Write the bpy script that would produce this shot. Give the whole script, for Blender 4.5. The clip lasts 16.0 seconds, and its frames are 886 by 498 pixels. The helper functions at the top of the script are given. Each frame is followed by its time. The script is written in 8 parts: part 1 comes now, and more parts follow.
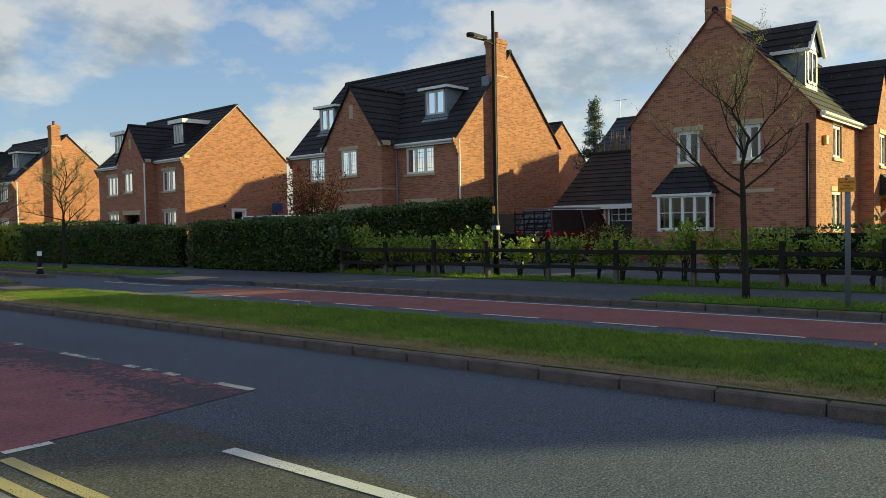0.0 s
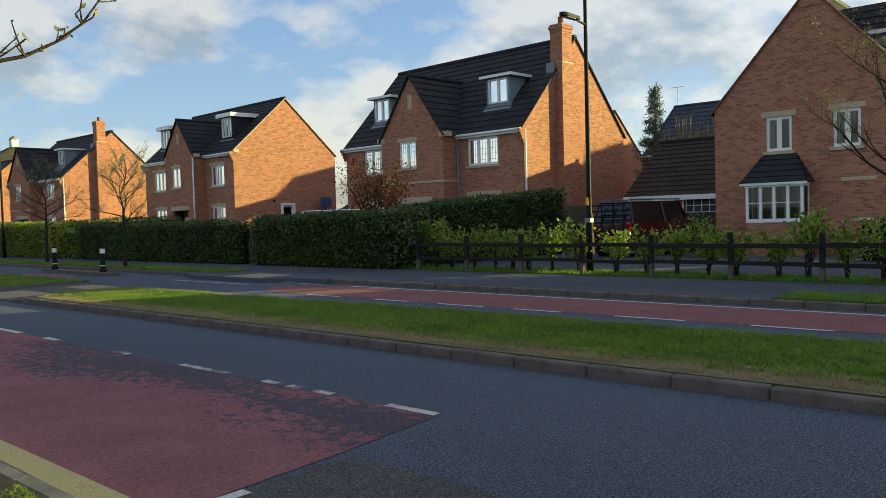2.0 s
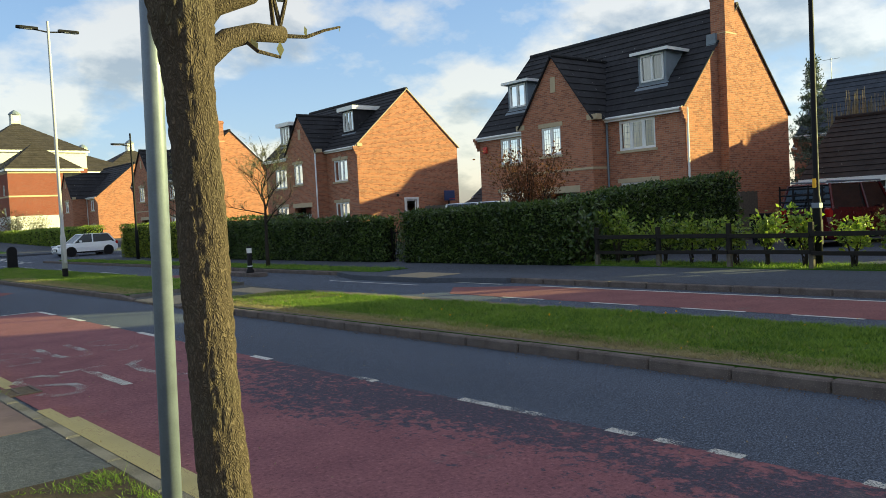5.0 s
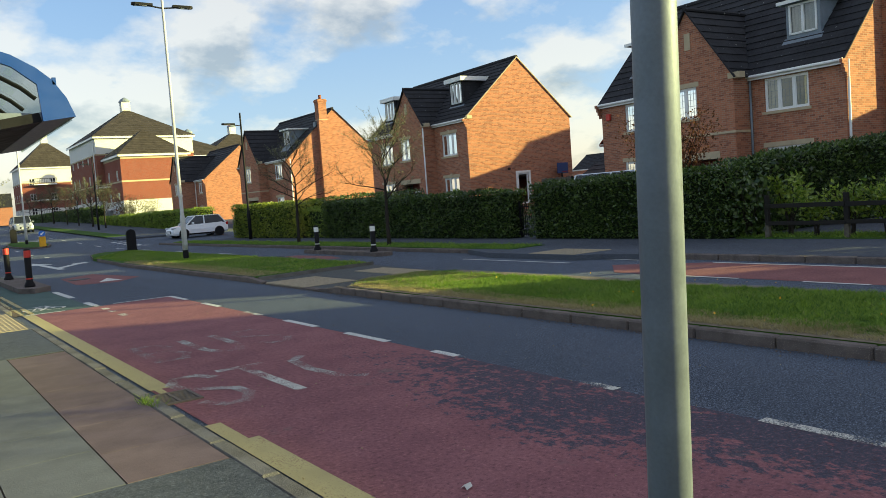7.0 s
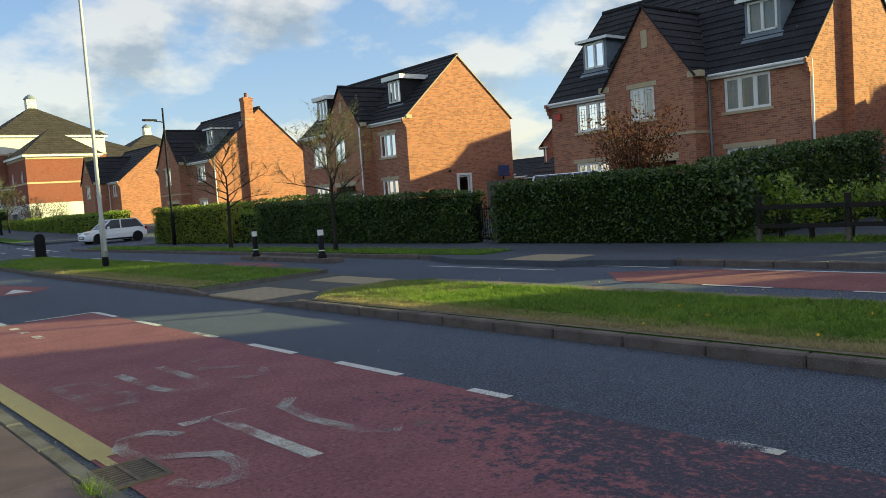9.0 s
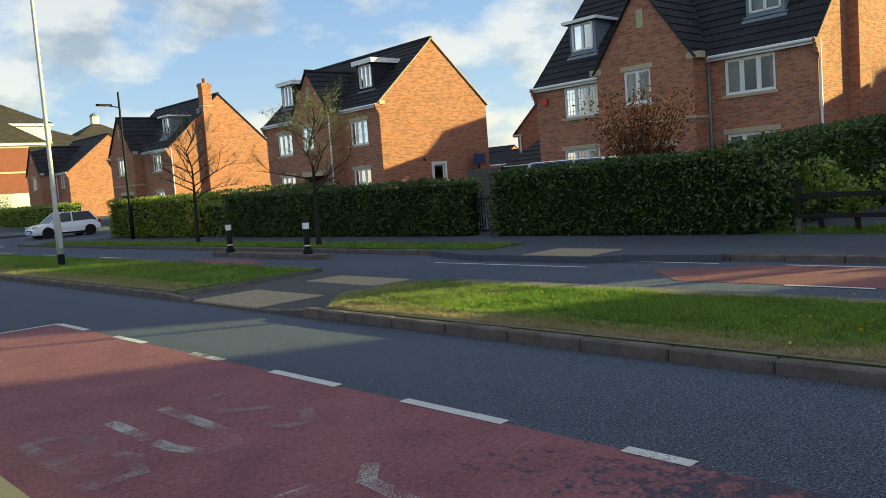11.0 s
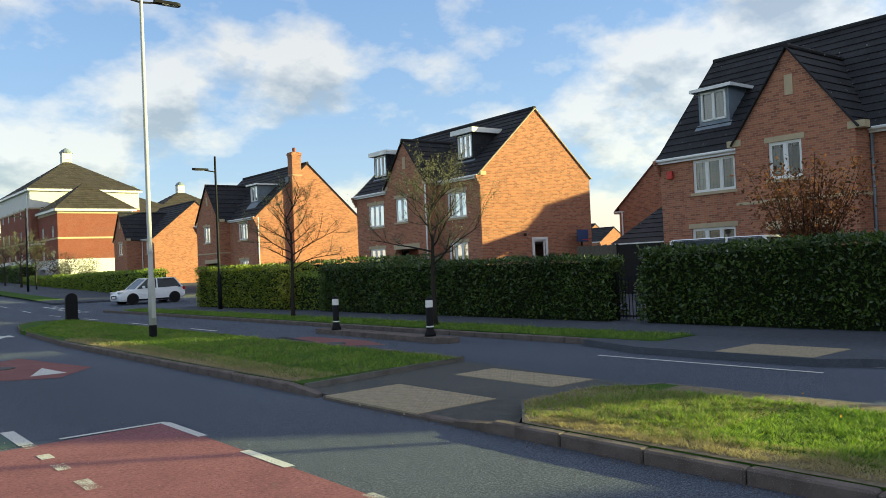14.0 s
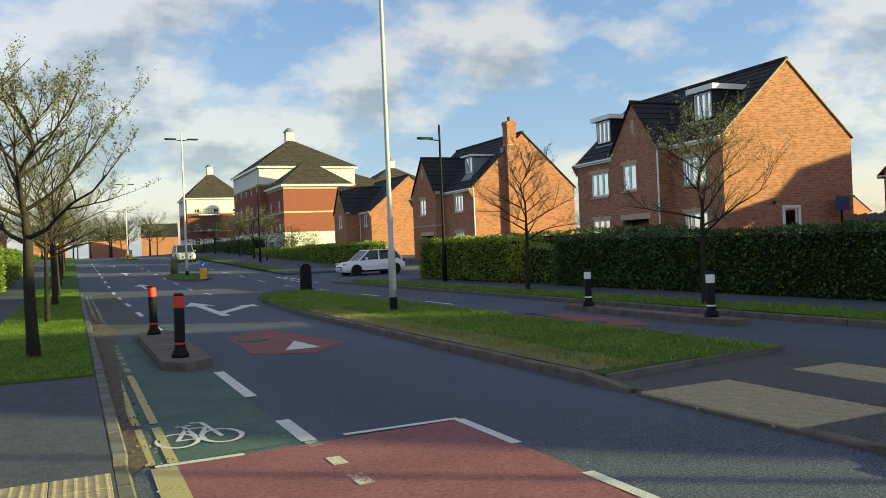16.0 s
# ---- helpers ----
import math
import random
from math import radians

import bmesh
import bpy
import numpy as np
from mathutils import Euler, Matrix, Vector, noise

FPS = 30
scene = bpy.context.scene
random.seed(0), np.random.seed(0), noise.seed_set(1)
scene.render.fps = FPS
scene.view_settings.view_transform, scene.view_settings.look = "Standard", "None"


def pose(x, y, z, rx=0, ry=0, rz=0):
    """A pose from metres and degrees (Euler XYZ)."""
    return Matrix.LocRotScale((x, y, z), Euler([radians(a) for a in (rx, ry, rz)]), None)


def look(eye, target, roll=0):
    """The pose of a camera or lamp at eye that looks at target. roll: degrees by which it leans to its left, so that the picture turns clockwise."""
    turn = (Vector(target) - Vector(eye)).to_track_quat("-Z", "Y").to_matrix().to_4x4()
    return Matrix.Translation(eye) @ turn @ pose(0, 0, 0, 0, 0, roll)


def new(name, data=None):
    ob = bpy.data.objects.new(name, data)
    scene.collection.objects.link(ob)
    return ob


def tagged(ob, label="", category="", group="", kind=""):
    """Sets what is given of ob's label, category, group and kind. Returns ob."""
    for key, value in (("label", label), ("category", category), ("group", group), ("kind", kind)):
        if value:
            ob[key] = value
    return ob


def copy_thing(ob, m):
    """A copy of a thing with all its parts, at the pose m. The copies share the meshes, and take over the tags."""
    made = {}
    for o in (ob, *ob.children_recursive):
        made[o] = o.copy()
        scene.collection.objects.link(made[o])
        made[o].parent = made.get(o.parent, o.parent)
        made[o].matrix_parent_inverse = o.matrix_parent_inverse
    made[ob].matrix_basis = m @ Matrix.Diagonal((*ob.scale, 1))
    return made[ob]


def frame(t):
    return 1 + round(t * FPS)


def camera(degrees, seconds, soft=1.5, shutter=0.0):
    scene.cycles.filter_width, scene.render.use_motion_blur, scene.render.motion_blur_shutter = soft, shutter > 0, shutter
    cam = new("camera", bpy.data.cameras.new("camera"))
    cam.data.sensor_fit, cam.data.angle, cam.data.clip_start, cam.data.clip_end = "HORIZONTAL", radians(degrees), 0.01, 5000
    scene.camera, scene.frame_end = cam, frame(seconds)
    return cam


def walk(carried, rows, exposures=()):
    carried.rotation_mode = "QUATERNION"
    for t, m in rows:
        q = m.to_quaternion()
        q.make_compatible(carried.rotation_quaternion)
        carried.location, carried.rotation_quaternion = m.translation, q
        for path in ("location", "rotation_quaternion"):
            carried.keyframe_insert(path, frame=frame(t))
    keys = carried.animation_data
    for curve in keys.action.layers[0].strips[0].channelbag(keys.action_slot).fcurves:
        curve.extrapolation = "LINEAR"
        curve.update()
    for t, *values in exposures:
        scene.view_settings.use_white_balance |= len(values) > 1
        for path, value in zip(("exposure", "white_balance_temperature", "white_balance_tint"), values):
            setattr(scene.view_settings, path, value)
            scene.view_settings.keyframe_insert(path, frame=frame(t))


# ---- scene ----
cam = camera(58.2, 16.0, 0.8)
METRES, EYE, TILT, LEAN, TURN = 16.84, 1.65, 0.0, 0.0, -47.0
PATH = [
    (0, (0.375, 0.315, 1.61), (2.03, 1.701, 1.542), -1.1),
    (0.5, (0.335, 0.807, 1.596), (1.966, 2.221, 1.512), -0.9),
    (1, (0.323, 1.302, 1.622), (1.948, 2.722, 1.538), -1.3),
    (1.5, (0.241, 1.761, 1.67), (1.864, 3.182, 1.582), -1.7),
    (2, (0.287, 2.305, 1.656), (1.891, 3.749, 1.571), -1.6),
    (2.5, (0.244, 2.798, 1.661), (1.867, 4.221, 1.575), -1.7),
    (3, (0.283, 3.326, 1.649), (1.866, 4.793, 1.562), -2.3),
    (3.5, (0.282, 3.872, 1.678), (1.838, 5.367, 1.578), -2.6),
    (4, (0.248, 4.422, 1.702), (1.752, 5.968, 1.589), -2.8),
    (4.2, (0.267, 4.667, 1.705), (1.746, 6.237, 1.594), -2.9),
    (6.3, (0.33, 6.904, 1.668), (1.646, 8.613, 1.561), -3.5),
    (6.5, (0.386, 7.151, 1.645), (1.66, 8.89, 1.523), -3.8),
    (7, (0.451, 7.74, 1.658), (1.679, 9.512, 1.517), -4.2),
    (7.5, (0.503, 8.38, 1.622), (1.713, 10.162, 1.446), -4.8),
    (8, (0.625, 8.948, 1.62), (1.87, 10.705, 1.445), -4.7),
    (8.5, (0.667, 9.437, 1.639), (2.011, 11.121, 1.491), -4.2),
    (9, (0.835, 10.008, 1.609), (2.233, 11.649, 1.467), -4),
    (9.2, (0.887, 10.226, 1.616), (2.307, 11.849, 1.475), -4.1),
    (11.3, (1.305, 12.505, 1.674), (2.799, 14.056, 1.501), -4),
    (11.5, (1.34, 12.71, 1.693), (2.842, 14.256, 1.539), -3.8),
    (12, (1.463, 13.267, 1.699), (2.994, 14.788, 1.604), -3.3),
    (12.5, (1.591, 13.731, 1.693), (3.091, 15.285, 1.705), -2.9),
    (13, (1.674, 14.261, 1.69), (3.142, 15.845, 1.75), -2.6),
    (13.5, (1.758, 14.809, 1.68), (3.169, 16.444, 1.731), -2.7),
    (14, (1.848, 15.322, 1.711), (3.213, 16.994, 1.751), -2.5),
    (14.5, (1.876, 15.928, 1.722), (3.227, 17.612, 1.757), -2.7),
    (15, (1.938, 16.522, 1.696), (3.173, 18.293, 1.729), -2.4),
    (15.5, (1.917, 17.13, 1.688), (3.009, 18.993, 1.704), -2.2),
    (16, (1.875, 17.749, 1.664), (2.786, 19.708, 1.656), -2.4),
]
walk(cam, [(t, look(eye, target, roll)) for t, eye, target, roll in PATH],
     [(0.0, 0.86), (2.0, 1.04), (4.0, 1.22), (7.0, 1.24), (8.0, 1.56), (8.5, 1.20), (9.0, 1.16), (11.5, 1.22), (13.0, 1.24), (14.5, 1.30), (15.2, 1.26), (16.0, 1.06)])

# ---- world, sun, exposure ----
SUN_AZ = (0.8165, -0.5774)      # ground direction towards the sun
SUN_EL = 11.0
world = bpy.data.worlds.new("sky")
scene.world = world
world.use_nodes = True
wn, wl = world.node_tree.nodes, world.node_tree.links
sky = wn.new("ShaderNodeTexSky")
sky.sky_type, sky.sun_disc = "NISHITA", False
sky.sun_elevation = radians(SUN_EL)
sky.sun_rotation = math.atan2(SUN_AZ[0], SUN_AZ[1])
sky.ozone_density = 2.0
# cumulus: noise on a flat layer seen in perspective
wtc = wn.new("ShaderNodeTexCoord")
wsep = wn.new("ShaderNodeSeparateXYZ")
wl.new(wtc.outputs["Generated"], wsep.inputs[0])


def wmath(op, a, b=None, c=None, clamp=False):
    n = wn.new("ShaderNodeMath")
    n.operation, n.use_clamp = op, clamp
    for i, v in enumerate((a, b, c)):
        if v is None:
            continue
        if isinstance(v, (int, float)):
            n.inputs[i].default_value = v
        else:
            wl.new(v, n.inputs[i])
    return n.outputs[0]


def wnoise(vec, scale, detail, rough):
    n = wn.new("ShaderNodeTexNoise")
    n.inputs["Scale"].default_value, n.inputs["Detail"].default_value, n.inputs["Roughness"].default_value = scale, detail, rough
    wl.new(vec, n.inputs["Vector"])
    return n.outputs["Fac"]


def wmix(fac, a, b):
    n = wn.new("ShaderNodeMix")
    n.data_type = "RGBA"
    for k, v in ((0, fac), (6, a), (7, b)):
        if isinstance(v, tuple):
            n.inputs[k].default_value = (*v, 1)
        elif isinstance(v, (int, float)):
            n.inputs[k].default_value = v
        else:
            wl.new(v, n.inputs[k])
    return n.outputs[2]


wh = wmath("ADD", wmath("MAXIMUM", wsep.outputs[2], 0.0), 0.40)
wcomb = wn.new("ShaderNodeCombineXYZ")
wl.new(wmath("DIVIDE", wsep.outputs[0], wh), wcomb.inputs[0])
wl.new(wmath("DIVIDE", wsep.outputs[1], wh), wcomb.inputs[1])
wcomb.inputs[2].default_value = 4.35


def wlayer(lift):
    n = wn.new("ShaderNodeCombineXYZ")
    d = wmath("ADD", wh, lift)
    wl.new(wmath("DIVIDE", wsep.outputs[0], d), n.inputs[0])
    wl.new(wmath("DIVIDE", wsep.outputs[1], d), n.inputs[1])
    n.inputs[2].default_value = 2.6
    return n.outputs[0]


def wdensity(vec):
    return wmath("ADD", wmath("MULTIPLY", wnoise(vec, 2.1, 10.0, 0.55), 0.82), wmath("MULTIPLY", wnoise(vec, 7.0, 6.0, 0.6), 0.18))


wden = wdensity(wlayer(0.0))
wabove = wdensity(wlayer(0.035))
wbank = wmath("MULTIPLY", wmath("SUBTRACT", 1.0, wmath("MULTIPLY", wmath("MAXIMUM", wsep.outputs[2], 0.0), 4.0), clamp=True), 0.055)
wcover = wmath("MULTIPLY", wmath("SUBTRACT", wmath("ADD", wden, wbank), 0.447), 12.0, clamp=True)
wcore = wmath("ADD", wmath("MULTIPLY", wmath("SUBTRACT", wabove, 0.485), 8.0), wmath("MULTIPLY", wmath("SUBTRACT", wabove, wden), 5.0), clamp=True)
wclear = wmix(wmath("POWER", wmath("SUBTRACT", 1.0, wmath("MAXIMUM", wsep.outputs[2], 0.0), clamp=True), 4.0), (0.15, 0.33, 0.68), (0.48, 0.65, 0.84))
wcloud = wmix(wcore, (0.99, 0.91, 0.79), (0.38, 0.385, 0.405))
wseen = wmix(wcover, wclear, wcloud)
wbg2 = wn.new("ShaderNodeBackground")
wl.new(wseen, wbg2.inputs[0])
wbg2.inputs["Strength"].default_value = 0.272
wl.new(sky.outputs[0], wn["Background"].inputs[0])
wn["Background"].inputs["Strength"].default_value = 0.050
wadd = wn.new("ShaderNodeAddShader")
wl.new(wn["Background"].outputs[0], wadd.inputs[0])
wl.new(wbg2.outputs[0], wadd.inputs[1])
wl.new(wadd.outputs[0], wn["World Output"].inputs["Surface"])

sun = new("sun", bpy.data.lights.new("sun", "SUN"))
sun.data.energy, sun.data.angle, sun.data.color = 4.7, radians(0.7), (1.0, 0.945, 0.38)
sun.matrix_world = look((0, 0, 0), (-SUN_AZ[0], -SUN_AZ[1], -math.tan(radians(SUN_EL))))

# ---- mesh helpers ----


def rise(y):
    """The road climbs gently past the side road."""
    return max(0.0, min((y - 60.0) * 0.028, 2.0))


class M:
    """Vertices and faces under construction."""

    def __init__(s):
        s.v, s.f = [], []

    def add(s, vs, fs):
        o = len(s.v)
        s.v += [tuple(p) for p in vs]
        s.f += [tuple(i + o for i in f) for f in fs]
        return s

    def quad(s, *p):
        return s.add(p, [tuple(range(len(p)))])

    def box(s, x0, x1, y0, y1, z0, z1, b=0.0):
        if b <= 0:
            vs = [(x, y, z) for x in (x0, x1) for y in (y0, y1) for z in (z0, z1)]
            return s.add(vs, [(0, 1, 3, 2), (4, 6, 7, 5), (0, 4, 5, 1), (2, 3, 7, 6), (0, 2, 6, 4), (1, 5, 7, 3)])
        lo, hi = (x0, y0, z0), (x1, y1, z1)
        vs, ix = [], {}
        for sx in (0, 1):
            for sy in (0, 1):
                for sz in (0, 1):
                    c = [(lo, hi)[k][i] for i, k in enumerate((sx, sy, sz))]
                    for a in range(3):
                        p = [c[i] + (b if (sx, sy, sz)[i] == 0 else -b) * (i != a) for i in range(3)]
                        ix[sx, sy, sz, a] = len(vs)
                        vs.append(p)
        fs = []
        for a in range(3):
            for k in (0, 1):
                q = []
                for (i, j) in ((0, 0), (1, 0), (1, 1), (0, 1)):
                    c = [i, j]
                    c.insert(a, k)
                    q.append(ix[c[0], c[1], c[2], a])
                fs.append(tuple(q))
            o1, o2 = [i for i in range(3) if i != a]
            for i in (0, 1):
                for j in (0, 1):
                    def at(k, axis):
                        c = [0, 0, 0]
                        c[a], c[o1], c[o2] = k, i, j
                        return ix[c[0], c[1], c[2], axis]
                    fs.append((at(0, o1), at(1, o1), at(1, o2), at(0, o2)))
        for sx in (0, 1):
            for sy in (0, 1):
                for sz in (0, 1):
                    fs.append(tuple(ix[sx, sy, sz, a] for a in range(3)))
        return s.add(vs, fs)

    def strip(s, x0, x1, ys, z0, z1):
        """A long slab in y that follows the rise of the road."""
        for a, b in zip(ys, ys[1:]):
            ra, rb = rise(a), rise(b)
            s.add([(x0, a, z0 + ra), (x1, a, z0 + ra), (x1, b, z0 + rb), (x0, b, z0 + rb), (x0, a, z1 + ra), (x1, a, z1 + ra), (x1, b, z1 + rb), (x0, b, z1 + rb)],
                  [(4, 5, 6, 7), (0, 4, 7, 3), (1, 2, 6, 5)] + ([(0, 1, 5, 4)] if a == ys[0] else []) + ([(3, 7, 6, 2)] if b == ys[-1] else []))
        return s

    def tube(s, pts, rad, n=8, cap=True):
        """A round bar along the points with a radius at each."""
        rings, o = [], len(s.v)
        ref = Vector((0.31, 0.17, 0.93))
        for i, p in enumerate(pts):
            d = Vector(pts[min(i + 1, len(pts) - 1)]) - Vector(pts[max(i - 1, 0)])
            d.normalize()
            a = d.cross(ref if abs(d.dot(ref)) < 0.95 else Vector((1, 0, 0))).normalized()
            c = d.cross(a)
            for k in range(n):
                t = 2 * math.pi * k / n
                s.v.append(tuple(Vector(p) + (a * math.cos(t) + c * math.sin(t)) * rad[i]))
        for i in range(len(pts) - 1):
            for k in range(n):
                s.f.append((o + i * n + k, o + i * n + (k + 1) % n, o + (i + 1) * n + (k + 1) % n, o + (i + 1) * n + k))
        if cap:
            s.f.append(tuple(o + k for k in reversed(range(n))))
            s.f.append(tuple(o + (len(pts) - 1) * n + k for k in range(n)))
        return s

    def lathe(s, x, y, prof, n=16):
        return s.tube([(x, y, z) for r, z in prof], [max(r, 0.001) for r, z in prof], n)

    def prism(s, poly, f0, f1):
        """A polygon between two placings f0 and f1 of its 2D points."""
        n = len(poly)
        return s.add([f0(*p) for p in poly] + [f1(*p) for p in poly],
                     [tuple(range(n)), tuple(reversed(range(n, 2 * n)))] + [(i, (i + 1) % n, n + (i + 1) % n, n + i) for i in range(n)])

    def mesh(s, name, material, uv=True, smooth=False):
        me = bpy.data.meshes.new(name)
        me.from_pydata(s.v, [], s.f)
        if material:
            me.materials.append(material)
        if uv:
            lay = me.uv_layers.new(name="UVMap")
            co = [v.co for v in me.vertices]
            for p in me.polygons:
                n = p.normal
                if abs(n.z) > 0.98:
                    t, b = Vector((0, 1, 0)), Vector((1, 0, 0))
                else:
                    t = Vector((-n.y, n.x, 0)).normalized()
                    if (t.x + t.y) < 0:
                        t = -t
                    b = n.cross(t)
                    if b.z < 0:
                        b = -b
                for li in p.loop_indices:
                    q = co[me.loops[li].vertex_index]
                    lay.data[li].uv = (q.dot(t), q.dot(b))
        if smooth:
            me.polygons.foreach_set("use_smooth", [True] * len(me.polygons))
        me.update()
        return me


def part(name, m, material, parent=None, label="", smooth=False, uv=True):
    ob = new(name, m if isinstance(m, bpy.types.Mesh) else m.mesh(name, material, uv, smooth))
    if parent is not None:
        ob.parent = parent
    return tagged(ob, label=label)


def thing(name, m, label, category, group="", kind=""):
    ob = new(name)
    ob.empty_display_size = 0.2
    ob.matrix_basis = m
    return tagged(ob, label, category, group, kind)


def structure(name, m, material, label, category="ground", smooth=False):
    return tagged(part(name, m, material, None, "", smooth), label, category, "", "structure")


# ---- materials ----


def material(name, rough=0.8, metal=0.0):
    m = bpy.data.materials.new(name)
    m.use_nodes = True
    b = m.node_tree.nodes["Principled BSDF"]
    b.inputs["Roughness"].default_value, b.inputs["Metallic"].default_value = rough, metal
    if rough >= 0.75:
        b.inputs["Specular IOR Level"].default_value = 0.18
    return m


class N:
    """Short words for the nodes of one material."""

    def __init__(s, m):
        s.t, s.b = m.node_tree, m.node_tree.nodes["Principled BSDF"]
        s.tc = s.t.nodes.new("ShaderNodeTexCoord")

    def put(s, sock, v):
        if isinstance(v, tuple):
            sock.default_value = (*v, 1) if len(v) == 3 and len(sock.default_value) == 4 else v
        elif isinstance(v, (int, float)):
            sock.default_value = v
        else:
            s.t.links.new(v, sock)

    def noise(s, scale, detail=4.0, rough=0.55, vec=None, stretch=None):
        n = s.t.nodes.new("ShaderNodeTexNoise")
        n.inputs["Scale"].default_value, n.inputs["Detail"].default_value, n.inputs["Roughness"].default_value = scale, detail, rough
        v = vec or s.tc.outputs["Object"]
        if stretch:
            mp = s.t.nodes.new("ShaderNodeMapping")
            mp.inputs["Scale"].default_value = stretch
            s.t.links.new(v, mp.inputs[0])
            v = mp.outputs[0]
        s.t.links.new(v, n.inputs["Vector"])
        return n.outputs["Fac"]

    def ramp(s, fac, a, b, lo=0.0, hi=1.0):
        n = s.t.nodes.new("ShaderNodeMapRange")
        n.clamp = True
        s.put(n.inputs[0], fac)
        n.inputs[1].default_value, n.inputs[2].default_value, n.inputs[3].default_value, n.inputs[4].default_value = a, b, lo, hi
        return n.outputs[0]

    def mix(s, fac, a, b, mode="MIX"):
        n = s.t.nodes.new("ShaderNodeMix")
        n.data_type, n.blend_type = "RGBA", mode
        s.put(n.inputs[0], fac), s.put(n.inputs[6], a), s.put(n.inputs[7], b)
        return n.outputs[2]

    def math(s, op, a, b=0.0, clamp=False):
        n = s.t.nodes.new("ShaderNodeMath")
        n.operation, n.use_clamp = op, clamp
        s.put(n.inputs[0], a), s.put(n.inputs[1], b)
        return n.outputs[0]

    def random(s):
        return s.t.nodes.new("ShaderNodeObjectInfo").outputs["Random"]

    def island(s):
        return s.t.nodes.new("ShaderNodeNewGeometry").outputs["Random Per Island"]

    def xyz(s):
        n = s.t.nodes.new("ShaderNodeSeparateXYZ")
        s.t.links.new(s.tc.outputs["Object"], n.inputs[0])
        return n.outputs

    def bump(s, h, strength, dist=0.01):
        n = s.t.nodes.new("ShaderNodeBump")
        n.inputs["Strength"].default_value, n.inputs["Distance"].default_value = strength, dist
        s.t.links.new(h, n.inputs["Height"])
        s.t.links.new(n.outputs[0], s.b.inputs["Normal"])

    def color(s, v):
        s.put(s.b.inputs["Base Color"], v)


def plain(name, c, rough=0.6, metal=0.0, vary=0.25, scale=6.0, bump=0.1):
    m = material(name, rough, metal)
    n = N(m)
    a, b = n.noise(scale, 5), n.noise(scale * 9, 3)
    f = n.math("ADD", n.math("MULTIPLY", a, 0.65), n.math("MULTIPLY", b, 0.35))
    n.color(n.mix(n.ramp(f, 0.3, 0.7), tuple(x * (1 - vary) for x in c), tuple(min(1, x * (1 + vary)) for x in c)))
    n.put(n.b.inputs["Roughness"], n.ramp(a, 0.3, 0.7, max(0.03, rough - 0.1), min(1, rough + 0.1)))
    if bump:
        n.bump(b, bump, 0.01)
    return m


def asphalt(name, dark, light, speck=0.5, grain=1.0):
    m = material(name, 0.9)
    n = N(m)
    fine, stone, mid, big = n.noise(90, 3, 0.7), n.noise(46, 6, 0.82), n.noise(7, 5), n.noise(0.5, 4, 0.5, stretch=(1.0, 0.25, 1.0))
    c = n.mix(n.ramp(mid, 0.3, 0.7), dark, light)
    c = n.mix(n.ramp(big, 0.35, 0.68), c, n.mix(0.5, c, tuple(x * 1.5 for x in light)))
    c = n.mix(n.ramp(stone, 0.53, 0.62, 0, 0.8 * grain), c, tuple(min(1, x * 2.6) for x in light))
    c = n.mix(n.ramp(stone, 0.49, 0.40, 0, 0.9 * grain), c, tuple(x * 0.2 for x in dark))
    c = n.mix(n.ramp(fine, 0.585, 0.66, 0, speck), c, tuple(min(1, x * 4.5) for x in light))
    c = n.mix(n.ramp(n.noise(24, 2, 0.5), 0.70, 0.74, 0, 0.6 * grain), c, tuple(min(1, x * 3.0) for x in light))
    n.color(c)
    n.bump(stone, 0.7, 0.012)
    return m


ASPHALT = asphalt("asphalt", (0.048, 0.058, 0.080), (0.074, 0.088, 0.114), 1.0, 1.0)
ASPHALT_OLD = asphalt("old_asphalt", (0.052, 0.054, 0.052), (0.084, 0.086, 0.082), 0.45, 0.75)
FOOTWAY = asphalt("footway_asphalt", (0.049, 0.056, 0.070), (0.073, 0.082, 0.100), 0.3, 0.45)


